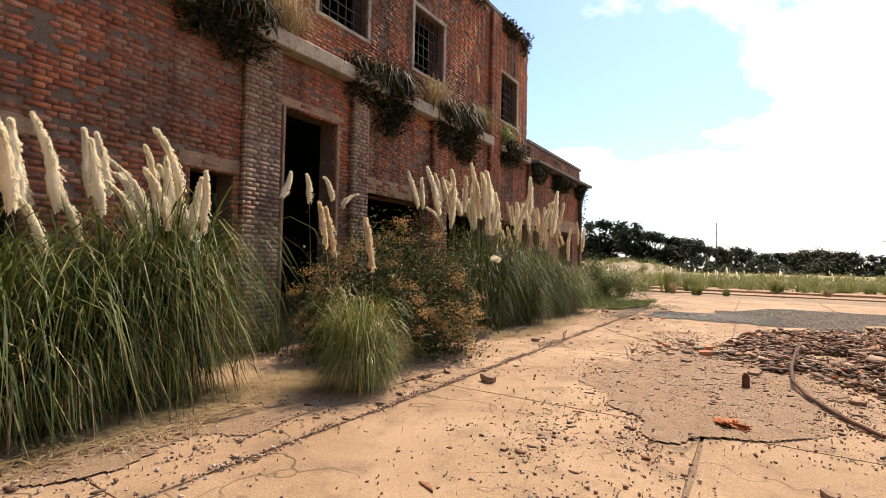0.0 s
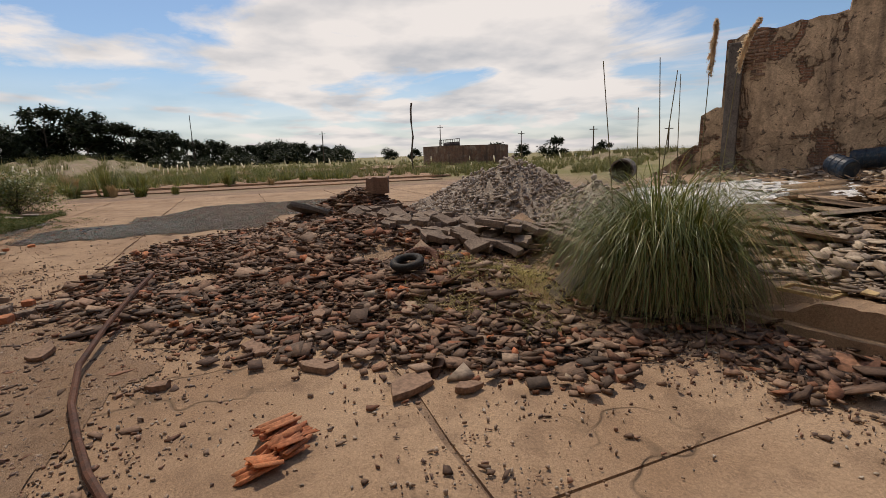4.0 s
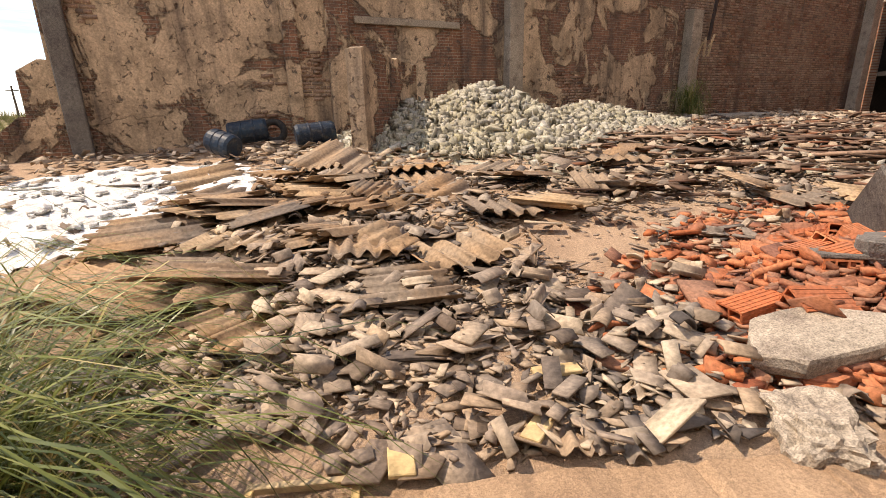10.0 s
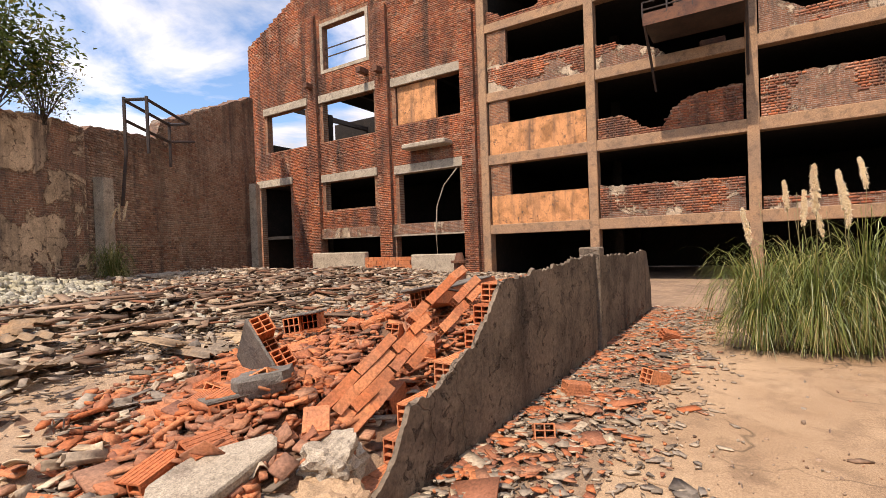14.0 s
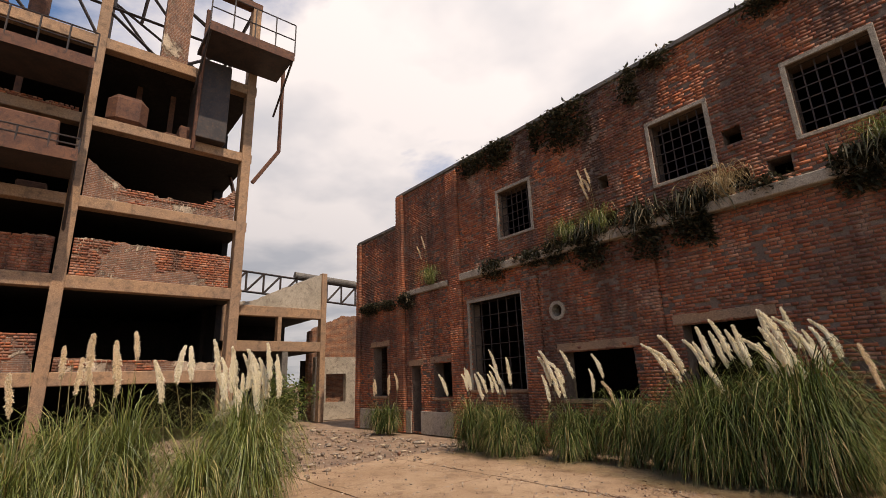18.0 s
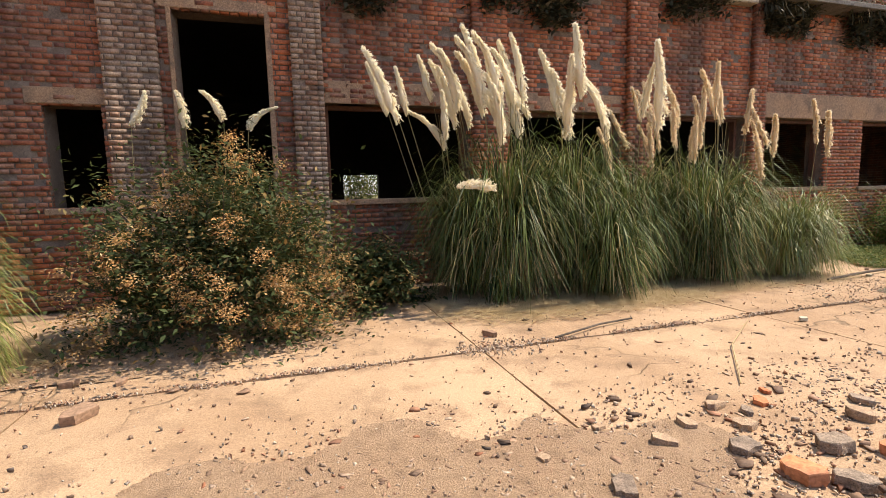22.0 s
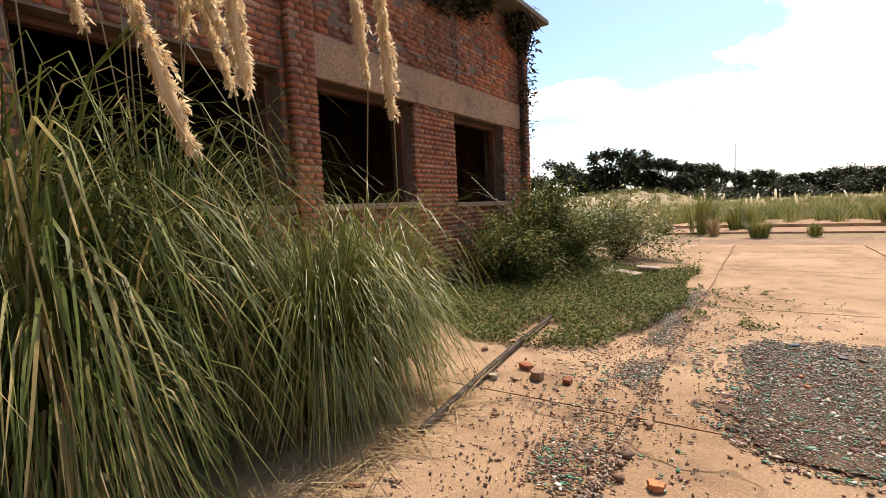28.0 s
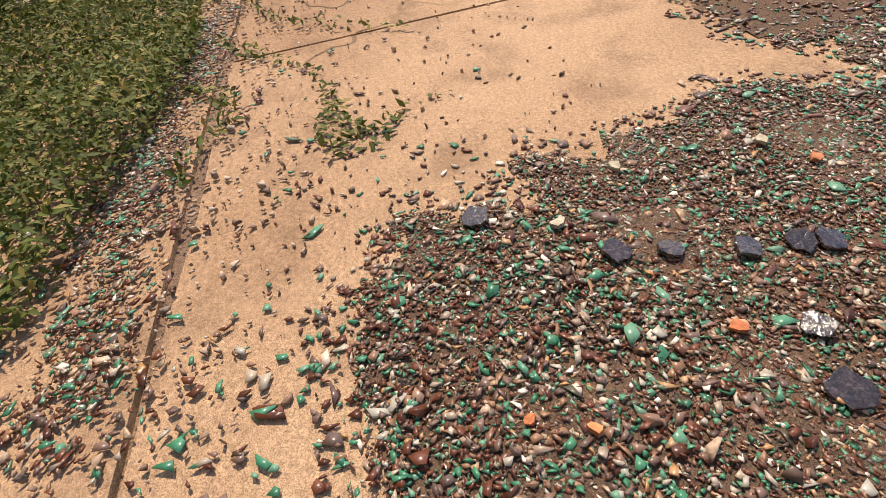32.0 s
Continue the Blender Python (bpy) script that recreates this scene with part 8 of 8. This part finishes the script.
drum((-2.5, 12.0, 1.15), 20, 84, BLUE, "faded dark blue plastic drum lying on its side")
drum((-1.75, 10.6, 1.0), 160, 75, BLUE, "pale blue rusted drum lying on its side", .5, .2)
drum((-1.1, 11.7, 1.1), 25, 86, BLUE, "dark blue drum lying by the wall")
set_at(tagged(part("tyre", ring(.2, .07), RUBBER, smooth=True), "worn tyre leaning at the ruined wall", "tyre"), pose(-1.9, 12.75, 1.15, 70, 0, 20))


def tube(at, turn, R, L_, label, mat=CONCRETE_DARK, tilt=90, closed=False):
    bm = bmesh.new()
    n = 28
    rings = [[bm.verts.new((q * math.cos(k * math.tau / n), q * math.sin(k * math.tau / n), z)) for k in range(n)] for q, z in ((R, 0), (R, L_), (R * .86, L_), (R * .86, 0))]
    for A, B in zip(rings, rings[1:] + rings[:1]):
        for k in range(n):
            bm.faces.new((A[k], A[(k + 1) % n], B[(k + 1) % n], B[k]))
    if closed:
        bm.faces.new([bm.verts.new((R * .87 * math.cos(k * math.tau / n), R * .87 * math.sin(k * math.tau / n), L_ * .97)) for k in range(n)])
    ob = part("pipe_section", bm, mat)
    ob.matrix_basis = pose(*at, 0, tilt, turn)
    return tagged(ob, label, "pipe")


tube((-12.4, 14.9, .62), 132, .5, 2.2, "large dark concrete pipe section lying in the grass", closed=True)
tube((20.3, -3.4, .62), 30, .75, .35, "concrete pipe ring leaning beside the tower", CONCRETE_OLD, 70)
tube((19.3, -3.1, .18), 100, .3, .6, "pale concrete pipe piece on the ground", CONCRETE_OLD, 90)
hyd = thing("hydrant_stub", "rusty iron valve stub standing in the debris", "valve", (12.4, 8.4, .75))
for z0, z1, r0, r1 in ((0, .5, .16, .14), (.5, .56, .22, .22), (.56, .75, .13, .08)):
    bm = bmesh.new()
    rod(bm, (0, 0, z0), (0, 0, z1), r0, 12, r1)
    part("valve_body", bm, RUST, hyd)
for x, y, z, sx, sy, sz, turn in ((10.6, 18.6, .9, 1.6, .9, .35, 20), (12.4, 18.4, .9, 1.4, .7, .3, 10), (21.5, 21.5, .3, .35, 4.0, 1.3, 0), (21.5, 15.2, .3, .35, 2.6, 1.1, 0)):
    set_at(tagged(part("concrete_block", block(-sx / 2, sx / 2, -sy / 2, sy / 2, 0, sz, .05), CONCRETE_OLD), "low pale concrete remnant among the debris", "block"), pose(x, y, z - .15, 0, 0, turn))
infill = thing("brick_infill", "low infill wall of orange hollow bricks", "wall", (21.45, 18.2, .15))
for j in range(5):
    for i in range(9):
        brick_at(infill, pose(0, (i - 4.5) * .36 + (.18 if j % 2 else 0), j * .2 + .1, 0, 0, 90))
# steel on the side wall
def bars(name, label, segs, r_, mat=IRON, category="steel frame", partname="bar"):
    ob = thing(name, label, category)
    for a, b in segs:
        bm = bmesh.new()
        rod(bm, a, b, r_, 5)
        part(partname, bm, mat, ob)
    return ob


def wall_pt(x, z, off=.3):
    return (x + off * .53, 11.4 + .62 * (x + 5) - off * .85, z - .35)


A_, B_ = 10.3, 12.6
bars("steel_structure", "rusty steel angle frame on top of the brick wall", [(wall_pt(A_, 5.6), wall_pt(A_, 7.6)), (wall_pt(B_, 5.6), wall_pt(B_, 7.4)), (wall_pt(A_, 7.5), wall_pt(B_, 7.3)), (wall_pt(A_, 6.8), wall_pt(B_, 6.6)), (wall_pt(A_, 7.5), wall_pt(A_, 7.5, 1.1)), (wall_pt(B_, 7.3), wall_pt(B_, 7.3, 1.1)),
                                                                          (wall_pt(A_, 7.5, 1.1), wall_pt(B_, 7.3, 1.1)), (wall_pt(A_, 5.6, 1.1), wall_pt(A_, 7.6, 1.1)), (wall_pt(A_, 3.8, 0.1), wall_pt(A_, 5.6)), (wall_pt(B_, 6.6), wall_pt(B_ + 1.6, 7.0))], .06)

# tower: steel roof, balconies, stack, catwalk
roof = thing("steel_roof_frame", "bare rusted steel roof trusses over the tower", "steel frame")
segs = []
for x in (TX + .1, TX + 4, TX + 8):
    segs += [((x, 12.8, 19.9), (x, 4.6, 24.5)), ((x, 4.6, 24.5), (x, -3.6, 19.9)), ((x, 12.8, 19.7), (x, -3.6, 19.7))]
    for k in range(6):
        y0, y1 = 12.8 - k * 2.73, 12.8 - (k + 1) * 2.73
        z0, z1 = 19.9 + 4.6 * (1 - abs(y0 - 4.6) / 8.2), 19.9 + 4.6 * (1 - abs(y1 - 4.6) / 8.2)
        segs += [((x, y0, z0), (x, y1, 19.7)), ((x, y1, 19.7), (x, y1, z1))]
for y, z in ((12.8, 19.8), (8.7, 22.2), (4.6, 24.5), (.5, 22.2), (-3.6, 19.8)):
    segs.append(((TX + .1, y, z), (TX + 8, y, z)))
segs += [((TX + .1, 12.8, 19.6), (TX + .6, 10.3, 15.3)), ((TX + 4, 12.8, 15.3), (TX + 4, 5, 19.6)), ((TX + 4, 5, 15.3), (TX + 4, 12.8, 19.6)), ((TX + 4, 2, 15.3), (TX + 4, -3.4, 19.5)), ((TX + 4, -3.4, 15.3), (TX + 4, 2.1, 19.5)),
         ((TX + 8, 7.7, 15.3), (TX + 8, 2.1, 19.6)), ((TX + 8, 2.1, 15.3), (TX + 8, 7.7, 19.6)), ((TX + 4, 12.8, 15.2), (TX + 4, 12.8, 19.7)), ((TX + 4, -3.5, 15.2), (TX + 4, -3.5, 19.7)), ((TX + 8, 12.8, 15.2), (TX + 8, 12.8, 19.7)), ((TX + 8, -3.5, 15.2), (TX + 8, -3.5, 19.7)),
         ((TX + 4, 12.8, 17.2), (TX + 4, -3.5, 17.2)), ((TX + 8, 12.8, 16.6), (TX + 8, -3.5, 16.6)), ((TX + .2, 12.7, 16.2), (TX + .2, 8, 16.2))]
for a, b in segs:
    bm = bmesh.new()
    rod(bm, a, b, .085, 4)
    part("truss_bar", bm, IRON, roof)
for y, z, h in ((10.5, 15.3, 2.6), (9.7, 15.3, 3.6)):
    part("truss_bar", block(TX + 2.5, TX + 3.3, y - .3, y + .3, z, z + h, .03), RUST, roof)
# tower scaffold above the roof
sc = []
for y in (10.0, 8.6, 7.2, 5.8):
    sc += [((TX + 2, y, 19.8), (TX + 2, y, 24.5)), ((TX + 3.6, y, 19.8), (TX + 3.6, y, 24.5))]
for z in (20.8, 21.8, 22.8, 23.8):
    sc += [((TX + 2, 10.0, z), (TX + 2, 5.8, z))]
sc += [((TX + 2, 10.0, 20.8), (TX + 2, 7.2, 22.8)), ((TX + 2, 7.2, 20.8), (TX + 2, 5.8, 22.8)), ((TX + 2, 10.6, 23.8), (TX + 2, 8.6, 19.9))]
bars("scaffold", "thin rusted steel scaffold and railings above the roof", sc, .035)
stack = thing("exhaust_stack", "dark rusted exhaust pipe with a conical cowl", "chimney", (TX + 2.2, 4.3, 15.2))
bm = bmesh.new()
rod(bm, (0, 0, 0), (0, 0, 6.2), .34, 14)
part("pipe", bm, RUST, stack)
bm = bmesh.new()
rod(bm, (0, 0, 6.2), (0, 0, 6.7), .34, 14, .7)
rod(bm, (0, 0, 6.7), (0, 0, 7.2), .7, 14, .45)
part("cowl", bm, IRON, stack)


def balcony(y0, y1, z, out, rail, label, box_h=0.0):
    ob = thing("balcony", label, "balcony")
    part("deck", block(TX - out, TX - .13, y0, y1, z, z + .18, .01), IRON, ob)
    part("fascia", block(TX - out - .02, TX - out - .002, y0, y1, z - .12, z + .3), RUST, ob)
    bm = bmesh.new()
    for y in (y0 + .05, y1 - .05):
        rod(bm, (TX - out, y, z - .0), (TX - .1, y, z - out * .8), .05, 5)
    part("bracket", bm, IRON, ob)
    for y in np.linspace(y0, y1, 5):
        bm = bmesh.new()
        rod(bm, (TX - out, y, z + .18), (TX - out, y, z + .18 + rail), .03, 5)
        part("rail_post", bm, IRON, ob)
    for k in (.5, 1.0):
        bm = bmesh.new()
        rod(bm, (TX - out, y0, z + .18 + rail * k), (TX - out, y1, z + .18 + rail * k), .03, 5)
        part("rail_bar", bm, IRON, ob)
    if box_h:
        part("machine_box", block(TX - out + .5, TX - .2, y0 + .6, y1 - .9, z + .2, z + .2 + box_h, .05), RUST, ob, "old machine housing")
    return ob


balcony(2.2, 5.3, 9.15, 2.3, .0001 + .5, "rusted steel balcony with an old machine on it", 1.2)
balcony(2.2, 5.3, 12.6, 2.3, 1.1, "rusted steel balcony with bent railings")
balcony(-4.7, -1.2, 15.9, 2.3, 1.6, "rusted steel balcony with railings at the tower corner")
chute = thing("steel_chute", "dark rusted sheet steel hopper on the tower face", "hopper")
part("hopper_side", block(TX - .5, TX + 1.5, -2.6, -1.4, 11.9, 15.6, .03), IRON, chute)
part("tank_body", block(TX + .3, TX + 1.6, .2, 1.6, 11.95, 13.4, .3), RUST, chute)
bars("corner_strut", "bent rusted steel strut at the tower corner", [((TX - .4, -4.9, 17.5), (TX - .4, -4.9, 12.2)), ((TX - .4, -4.9, 12.2), (TX - .2, -3.9, 10.5)), ((TX - 1.2, -1.3, 17.5), (TX - .3, -1.4, 11.4)), ((TX + 2.5, -3.6, 11.8), (TX + .2, -3.5, 9.2))], .09, RUST)
for y in (9.0, 5.5, 4.4, .5, -.8):
    part("hanging_steel", block(TX + 2.0, TX + 2.2, y - .1, y + .1, 11.9, 14.8), RUST, tower)
for k in range(16):
    y, z = th.uniform(-3, 7), th.choice((11.9, 8.7, 15.3))
    s = th.uniform(.3, .9)
    part("machine_remnant", block(TX + th.uniform(.6, 3), TX + 3.6, y, y + s, z, z + s * th.uniform(.6, 1.6), .05), RUST, tower)
cat = thing("catwalk", "rusted steel catwalk and platform over the gable", "catwalk")
part("deck", block(TX - .5, TX + .8, 13.2, 17.4, 15.5, 15.75, .02), IRON, cat)
part("hull", block(TX - .45, TX + .7, 14.4, 17.2, 15.0, 15.5, .15), IRON, cat)
for y in np.linspace(13.2, 17.4, 7):
    bm = bmesh.new()
    rod(bm, (TX - .5, y, 15.7), (TX - .5, y, 17.6 if y > 14.5 else 16.6), .03, 5)
    part("rail_post", bm, IRON, cat)
for z in (16.6, 17.1, 17.6):
    bm = bmesh.new()
    rod(bm, (TX - .5, 14.5 if z > 17 else 13.2, z), (TX - .5, 17.4, z), .03, 5)
    part("rail_bar", bm, IRON, cat)
tagged(part("loose_cable", pipe_along([(TX - .1, 14.3, 5.4), (TX - .25, 15.0, 4.6), (TX - .3, 15.4, 3.6), (TX - .3, 15.5, 2.4), (TX - .3, 15.45, .6)], .03, 6), CONCRETE_OLD), "pale cable hanging down the brick front", "cable")
for y, z in ((24.2, 11.2), (20.0, 11.2), (18.85, 11.0)):
    part("beam_end", block(TX - .6, TX + .1, y - .15, y + .15, z, z + .3, .02), RUST, gable)
part("concrete_shelf", block(TX - .7, TX + .1, 14.6, 17.2, 6.6, 6.85, .05), CONCRETE_OLD, gable, "broken projecting slab")

# annex between tower and factory, with its conveyor
annex = thing("annex_building", "low ruined concrete annex beside the tower", "building")
for y0, y1, z0, z1, m_ in ((-9.0, -3.9, 3.5, 4.0, CONCRETE_RED), (-9.0, -3.9, 5.2, 5.7, CONCRETE_RED), (-4.2, -3.9, 0, 5.2, CONCRETE_RED), (-6.9, -6.7, 4.0, 5.2, CONCRETE_RED), (-9.3, -9.0, 0, 7.7, CONCRETE_RED), (-7.3, -7.0, 0, 3.5, CONCRETE_DARK)):
    part("frame_member", block(25.9, 26.3, y0 + .002, y1 - .002, z0, z1, .02), m_, annex)
# annex interior in near-black, its shade painted on
part("back_wall", block(31, 31.3, -9.0, -3.9, 0, 5.6), BLACK, annex)
part("floor_slab", block(26.3, 31, -9.0, -3.9, 3.5, 3.9), BLACK, annex)
part("roof_slab", block(26.3, 31, -9.0, -3.9, 5.3, 5.6), BLACK, annex)
bm = profile_wall([(0.2, 5.8), (1.4, 5.95), (4.6, 7.5), (5.0, 7.65)], 0, .3, .25, 77, 5.7, .05)
bmesh.ops.transform(bm, matrix=Matrix(((0, 1, 0, 26.0), (-1, 0, 0, -4.0), (0, 0, 1, 0), (0, 0, 0, 1))), verts=bm.verts)
part("sloping_wall", bm, CONCRETE_OLD, annex)
bm = profile_wall([(.3, 4.7), (1.2, 5.2), (2.4, 5.7), (4.5, 6.0)], 0, .4, .3, 78, 0, .1)
bmesh.ops.transform(bm, matrix=Matrix(((0, 1, 0, 28.0), (-1, 0, 0, -9.0), (0, 0, 1, 0), (0, 0, 0, 1))), verts=bm.verts)
part("brick_wall", bm, FARBRICK, annex)
bm = bmesh.new()
wall_boxes(bm, -11.8, -9.32, 0, 3.3, [(-11.2, -10.0, .9, 2.4)], lambda b, p, q, r, s: box(b, 27.2, 27.5, p, q, r, s))
part("lean_to_wall", bm, CONCRETE_OLD, annex, "pale rendered low wall with an empty opening")
# near-black backing paints the dark of the empty opening
part("lean_to_back", block(29.0, 29.2, -11.8, -9.32, 0, 3.2), BLACK, annex)
conv = thing("conveyor_bridge", "rusted steel lattice conveyor bridge with pipes on it", "conveyor")
pa, pb = Vector((28.6, -3.0, 7.0)), Vector((28.0, -15.0, 6.3))
for k in range(13):
    a, b = pa.lerp(pb, k / 13), pa.lerp(pb, (k + 1) / 13)
    dz = Vector((0, 0, 1.1))
    for p_, q_ in ((a, b), (a + dz, b + dz), (a, a + dz), (a, b + dz)):
        bm = bmesh.new()
        rod(bm, p_, q_, .06, 4)
        part("lattice_bar", bm, IRON, conv)
bm = bmesh.new()
rod(bm, pa.lerp(pb, .45) + Vector((0, 0, 1.3)), pb + Vector((0, 0, 1.3)), .2, 14)
part("pipe", bm, CONCRETE_DARK, conv, "grey wide pipe")

# far things to the west: round tank, posts, dead trunk, wires, wall banks
tank = thing("round_tank", "low round brick tank with a railing on top", "tank", (-70.5, 35.6, 0))
bm = bmesh.new()
rod(bm, (0, 0, -.2), (0, 0, 2.9), 7.1, 48)
part("tank_wall", bm, SIDEBRICK, tank)
for k in range(10):
    bm = bmesh.new()
    rod(bm, (-4 + k * .9, -3, 2.9), (-4 + k * .9, -3, 4.0), .05, 4)
    part("rail_post", bm, IRON, tank)
for z in (3.5, 4.0):
    bm = bmesh.new()
    rod(bm, (-4, -3, z), (4.1, -3, z), .05, 4)
    part("rail_bar", bm, IRON, tank)
part("machine_box", block(-5, -2, -2, 0, 2.9, 3.6, .2), IRON, tank)
bm = bmesh.new()
pts = [(-38.3, 14.7, 0), (-38.35, 14.6, 1.6), (-38.2, 14.75, 3.2), (-38.4, 14.7, 4.6), (-38.2, 14.65, 5.7), (-38.25, 14.75, 6.15)]
tagged(part("dead_trunk", pipe_along(pts, .09, 7), BARK), "thin bare dead trunk standing in the field", "tree")
for x, y, h in ((-173, -12, 16.4), (-120, 52, 9.5), (-118, 20, 8), (-95, 62, 6.5), (-70, 62, 6), (-60, 70, 5.5)):
    ob = thing("utility_pole", "thin far utility pole", "pole", (x, y, 0), group="far poles")
    bm = bmesh.new()
    rod(bm, (0, 0, 0), (0, 0, h), .16, 6, .1)
    part("shaft", bm, BARK, ob)
    if h < 15:
        bm = bmesh.new()
        rod(bm, (-.3, -.7, h - .6), (.3, .7, h - .6), .07, 4)
        part("crossarm", bm, BARK, ob)


def bank(x0, x1, y0, y1, z, mat, label):
    tagged(part("old_platform", slab(x0, x1, y0, y1, int(abs(x0 * 10))), mat), label, "platform", kind="structure").location = (0, 0, z)


bank(-44, -28.2, -8.5, 14, .14, CONCRETE_RED, "low reddish concrete platform in the field")
bank(-27.8, -25.2, -7.5, 12, .04, CONCRETE_RED, "low stained concrete strip in the field")
bank(-62, -47, -14, 20, .35, CONCRETE_RED, "low reddish concrete platform far in the field")
r2 = np.random.default_rng(301)
for x, y, sx, sy, h in ((-52, -32, 22, 7, 1.1), (-95, -24, 40, 10, 2.4), (-60, 66, 26, 8, 1.2)):
    a, b = np.linspace(x - sx, x + sx, 40), np.linspace(y - sy, y + sy, 24)
    X, Y = np.meshgrid(a, b)
    Z = h * np.clip(1.1 - ((X - x) / sx) ** 2, 0, 1) * np.clip(1.1 - ((Y - y) / sy) ** 2, 0, 1) * (1 + .2 * wobble(X, Y, 3.0, 4)) - .3
    i = (np.arange(23)[:, None] * 40 + np.arange(39)[None]).ravel()
    tagged(part("earth_bank", mesh_of("earth_bank", np.stack([X, Y, Z], -1).reshape(-1, 3), np.stack([i, i + 1, i + 41, i + 40], 1), FIELD, True), FIELD), "overgrown earth bank in the distance", "bank", kind="structure")
    n = 90
    P = np.stack([r2.uniform(x - sx * .9, x + sx * .9, n), r2.uniform(y - sy * .8, y + sy * .8, n)], 1)
    V, F, k0 = [], [], 0
    for px, py in P:
        hh = r2.uniform(.6, 1.3)
        z = float(h * np.clip(1.1 - ((px - x) / sx) ** 2, 0, 1) * np.clip(1.1 - ((py - y) / sy) ** 2, 0, 1)) - .3
        q = disc(r2, 50, hh * .6)
        base = np.concatenate([q + np.array([px, py]), np.full((50, 1), z)], 1)
        v, f = blades(r2, 50, base * np.array([1, 1, 0]), q / hh * .5, hh * r2.uniform(.6, 1.4, 50), np.full(50, .05), .5, 3)
        v[:, 2] += z
        V.append(v)
        F.append(f + k0)
        k0 += len(v)
    tagged(part("bank_growth", mesh_of("bank_growth", np.concatenate(V), np.concatenate(F), DRYGRASS), DRYGRASS), "scrub and grass on the earth bank", "grass", kind="stuff")

# small things by the last stretch
tagged(part("stick", pipe_along([(-7.55, -6.12, .04), (-8.6, -6.25, .06), (-9.6, -6.38, .05), (-10.5, -6.45, .06)], .021, 7), BARK), "long weathered wooden pole lying on the slabs", "pole")
tagged(part("stick", pipe_along([(-2.2, -5.1, .03), (-2.9, -5.35, .03), (-3.4, -5.45, .02)], .011, 6), BARK), "thin dark stick on the slab", "stick")
tagged(part("dry_reed", pipe_along([(-2.9, -3.6, .02), (-3.6, -4.3, .03), (-4.5, -4.9, .02)], .006, 5), STRAW), "pale dry reed lying on the slab", "stick")
for x, y, turn, L_ in ((-14.1, -6.8, 12, .9), (-13.9, -6.4, 62, .5), (-14.6, -6.2, 95, .4)):
    set_at(tagged(part("grey_board", block(-L_ / 2, L_ / 2, -.1, .1, 0, .05, .01), CONCRETE_OLD), "grey weathered board lying in the creeper", "board"), pose(x, y, .07, 2, 3, turn))
for k in range(26):
    x, y = th.uniform(-10.6, -8.9), th.uniform(-4.35, -3.0)
    c_ = (CLAY_ONE, RUBBER, STONE)[0 if k < 9 else 1 if k < 20 else 2]
    s = th.uniform(.03, .055) if k < 9 else th.uniform(.05, .085) if k < 20 else .05
    rough_slab("bottle_base" if c_ is RUBBER else "shard_piece", "dark round bottle base in the glass" if c_ is RUBBER else "small orange tile scrap in the glass" if c_ is CLAY_ONE else "pale stone scrap in the glass", (x, y, .022), (s, s * (.95 if c_ is RUBBER else .7), .012), th.uniform(0, 180), th.uniform(-14, 14), th.uniform(-14, 14),
               BOTTLE if c_ is RUBBER else c_, 500 + k, "glass" if c_ is RUBBER else "rubble", sides=12 if c_ is RUBBER else 6)
# pieces of the pier by the walk, brick by brick
cube_me = cloud("brick", [CUBE], np.eye(4)[None], BRICK_ONE)
for x0, x1, z0, z1 in near_bricks:
    ob = part("brick", cube_me, BRICK_ONE, factory)
    ob.matrix_basis = Matrix.Translation(((x0 + x1) / 2, FY - .05 + th.gauss(0, .005), (z0 + z1) / 2)) @ pose(0, 0, 0, 0, th.gauss(0, .4), th.gauss(0, .5)) @ Matrix.Diagonal((x1 - x0, .1, z1 - z0, 1))
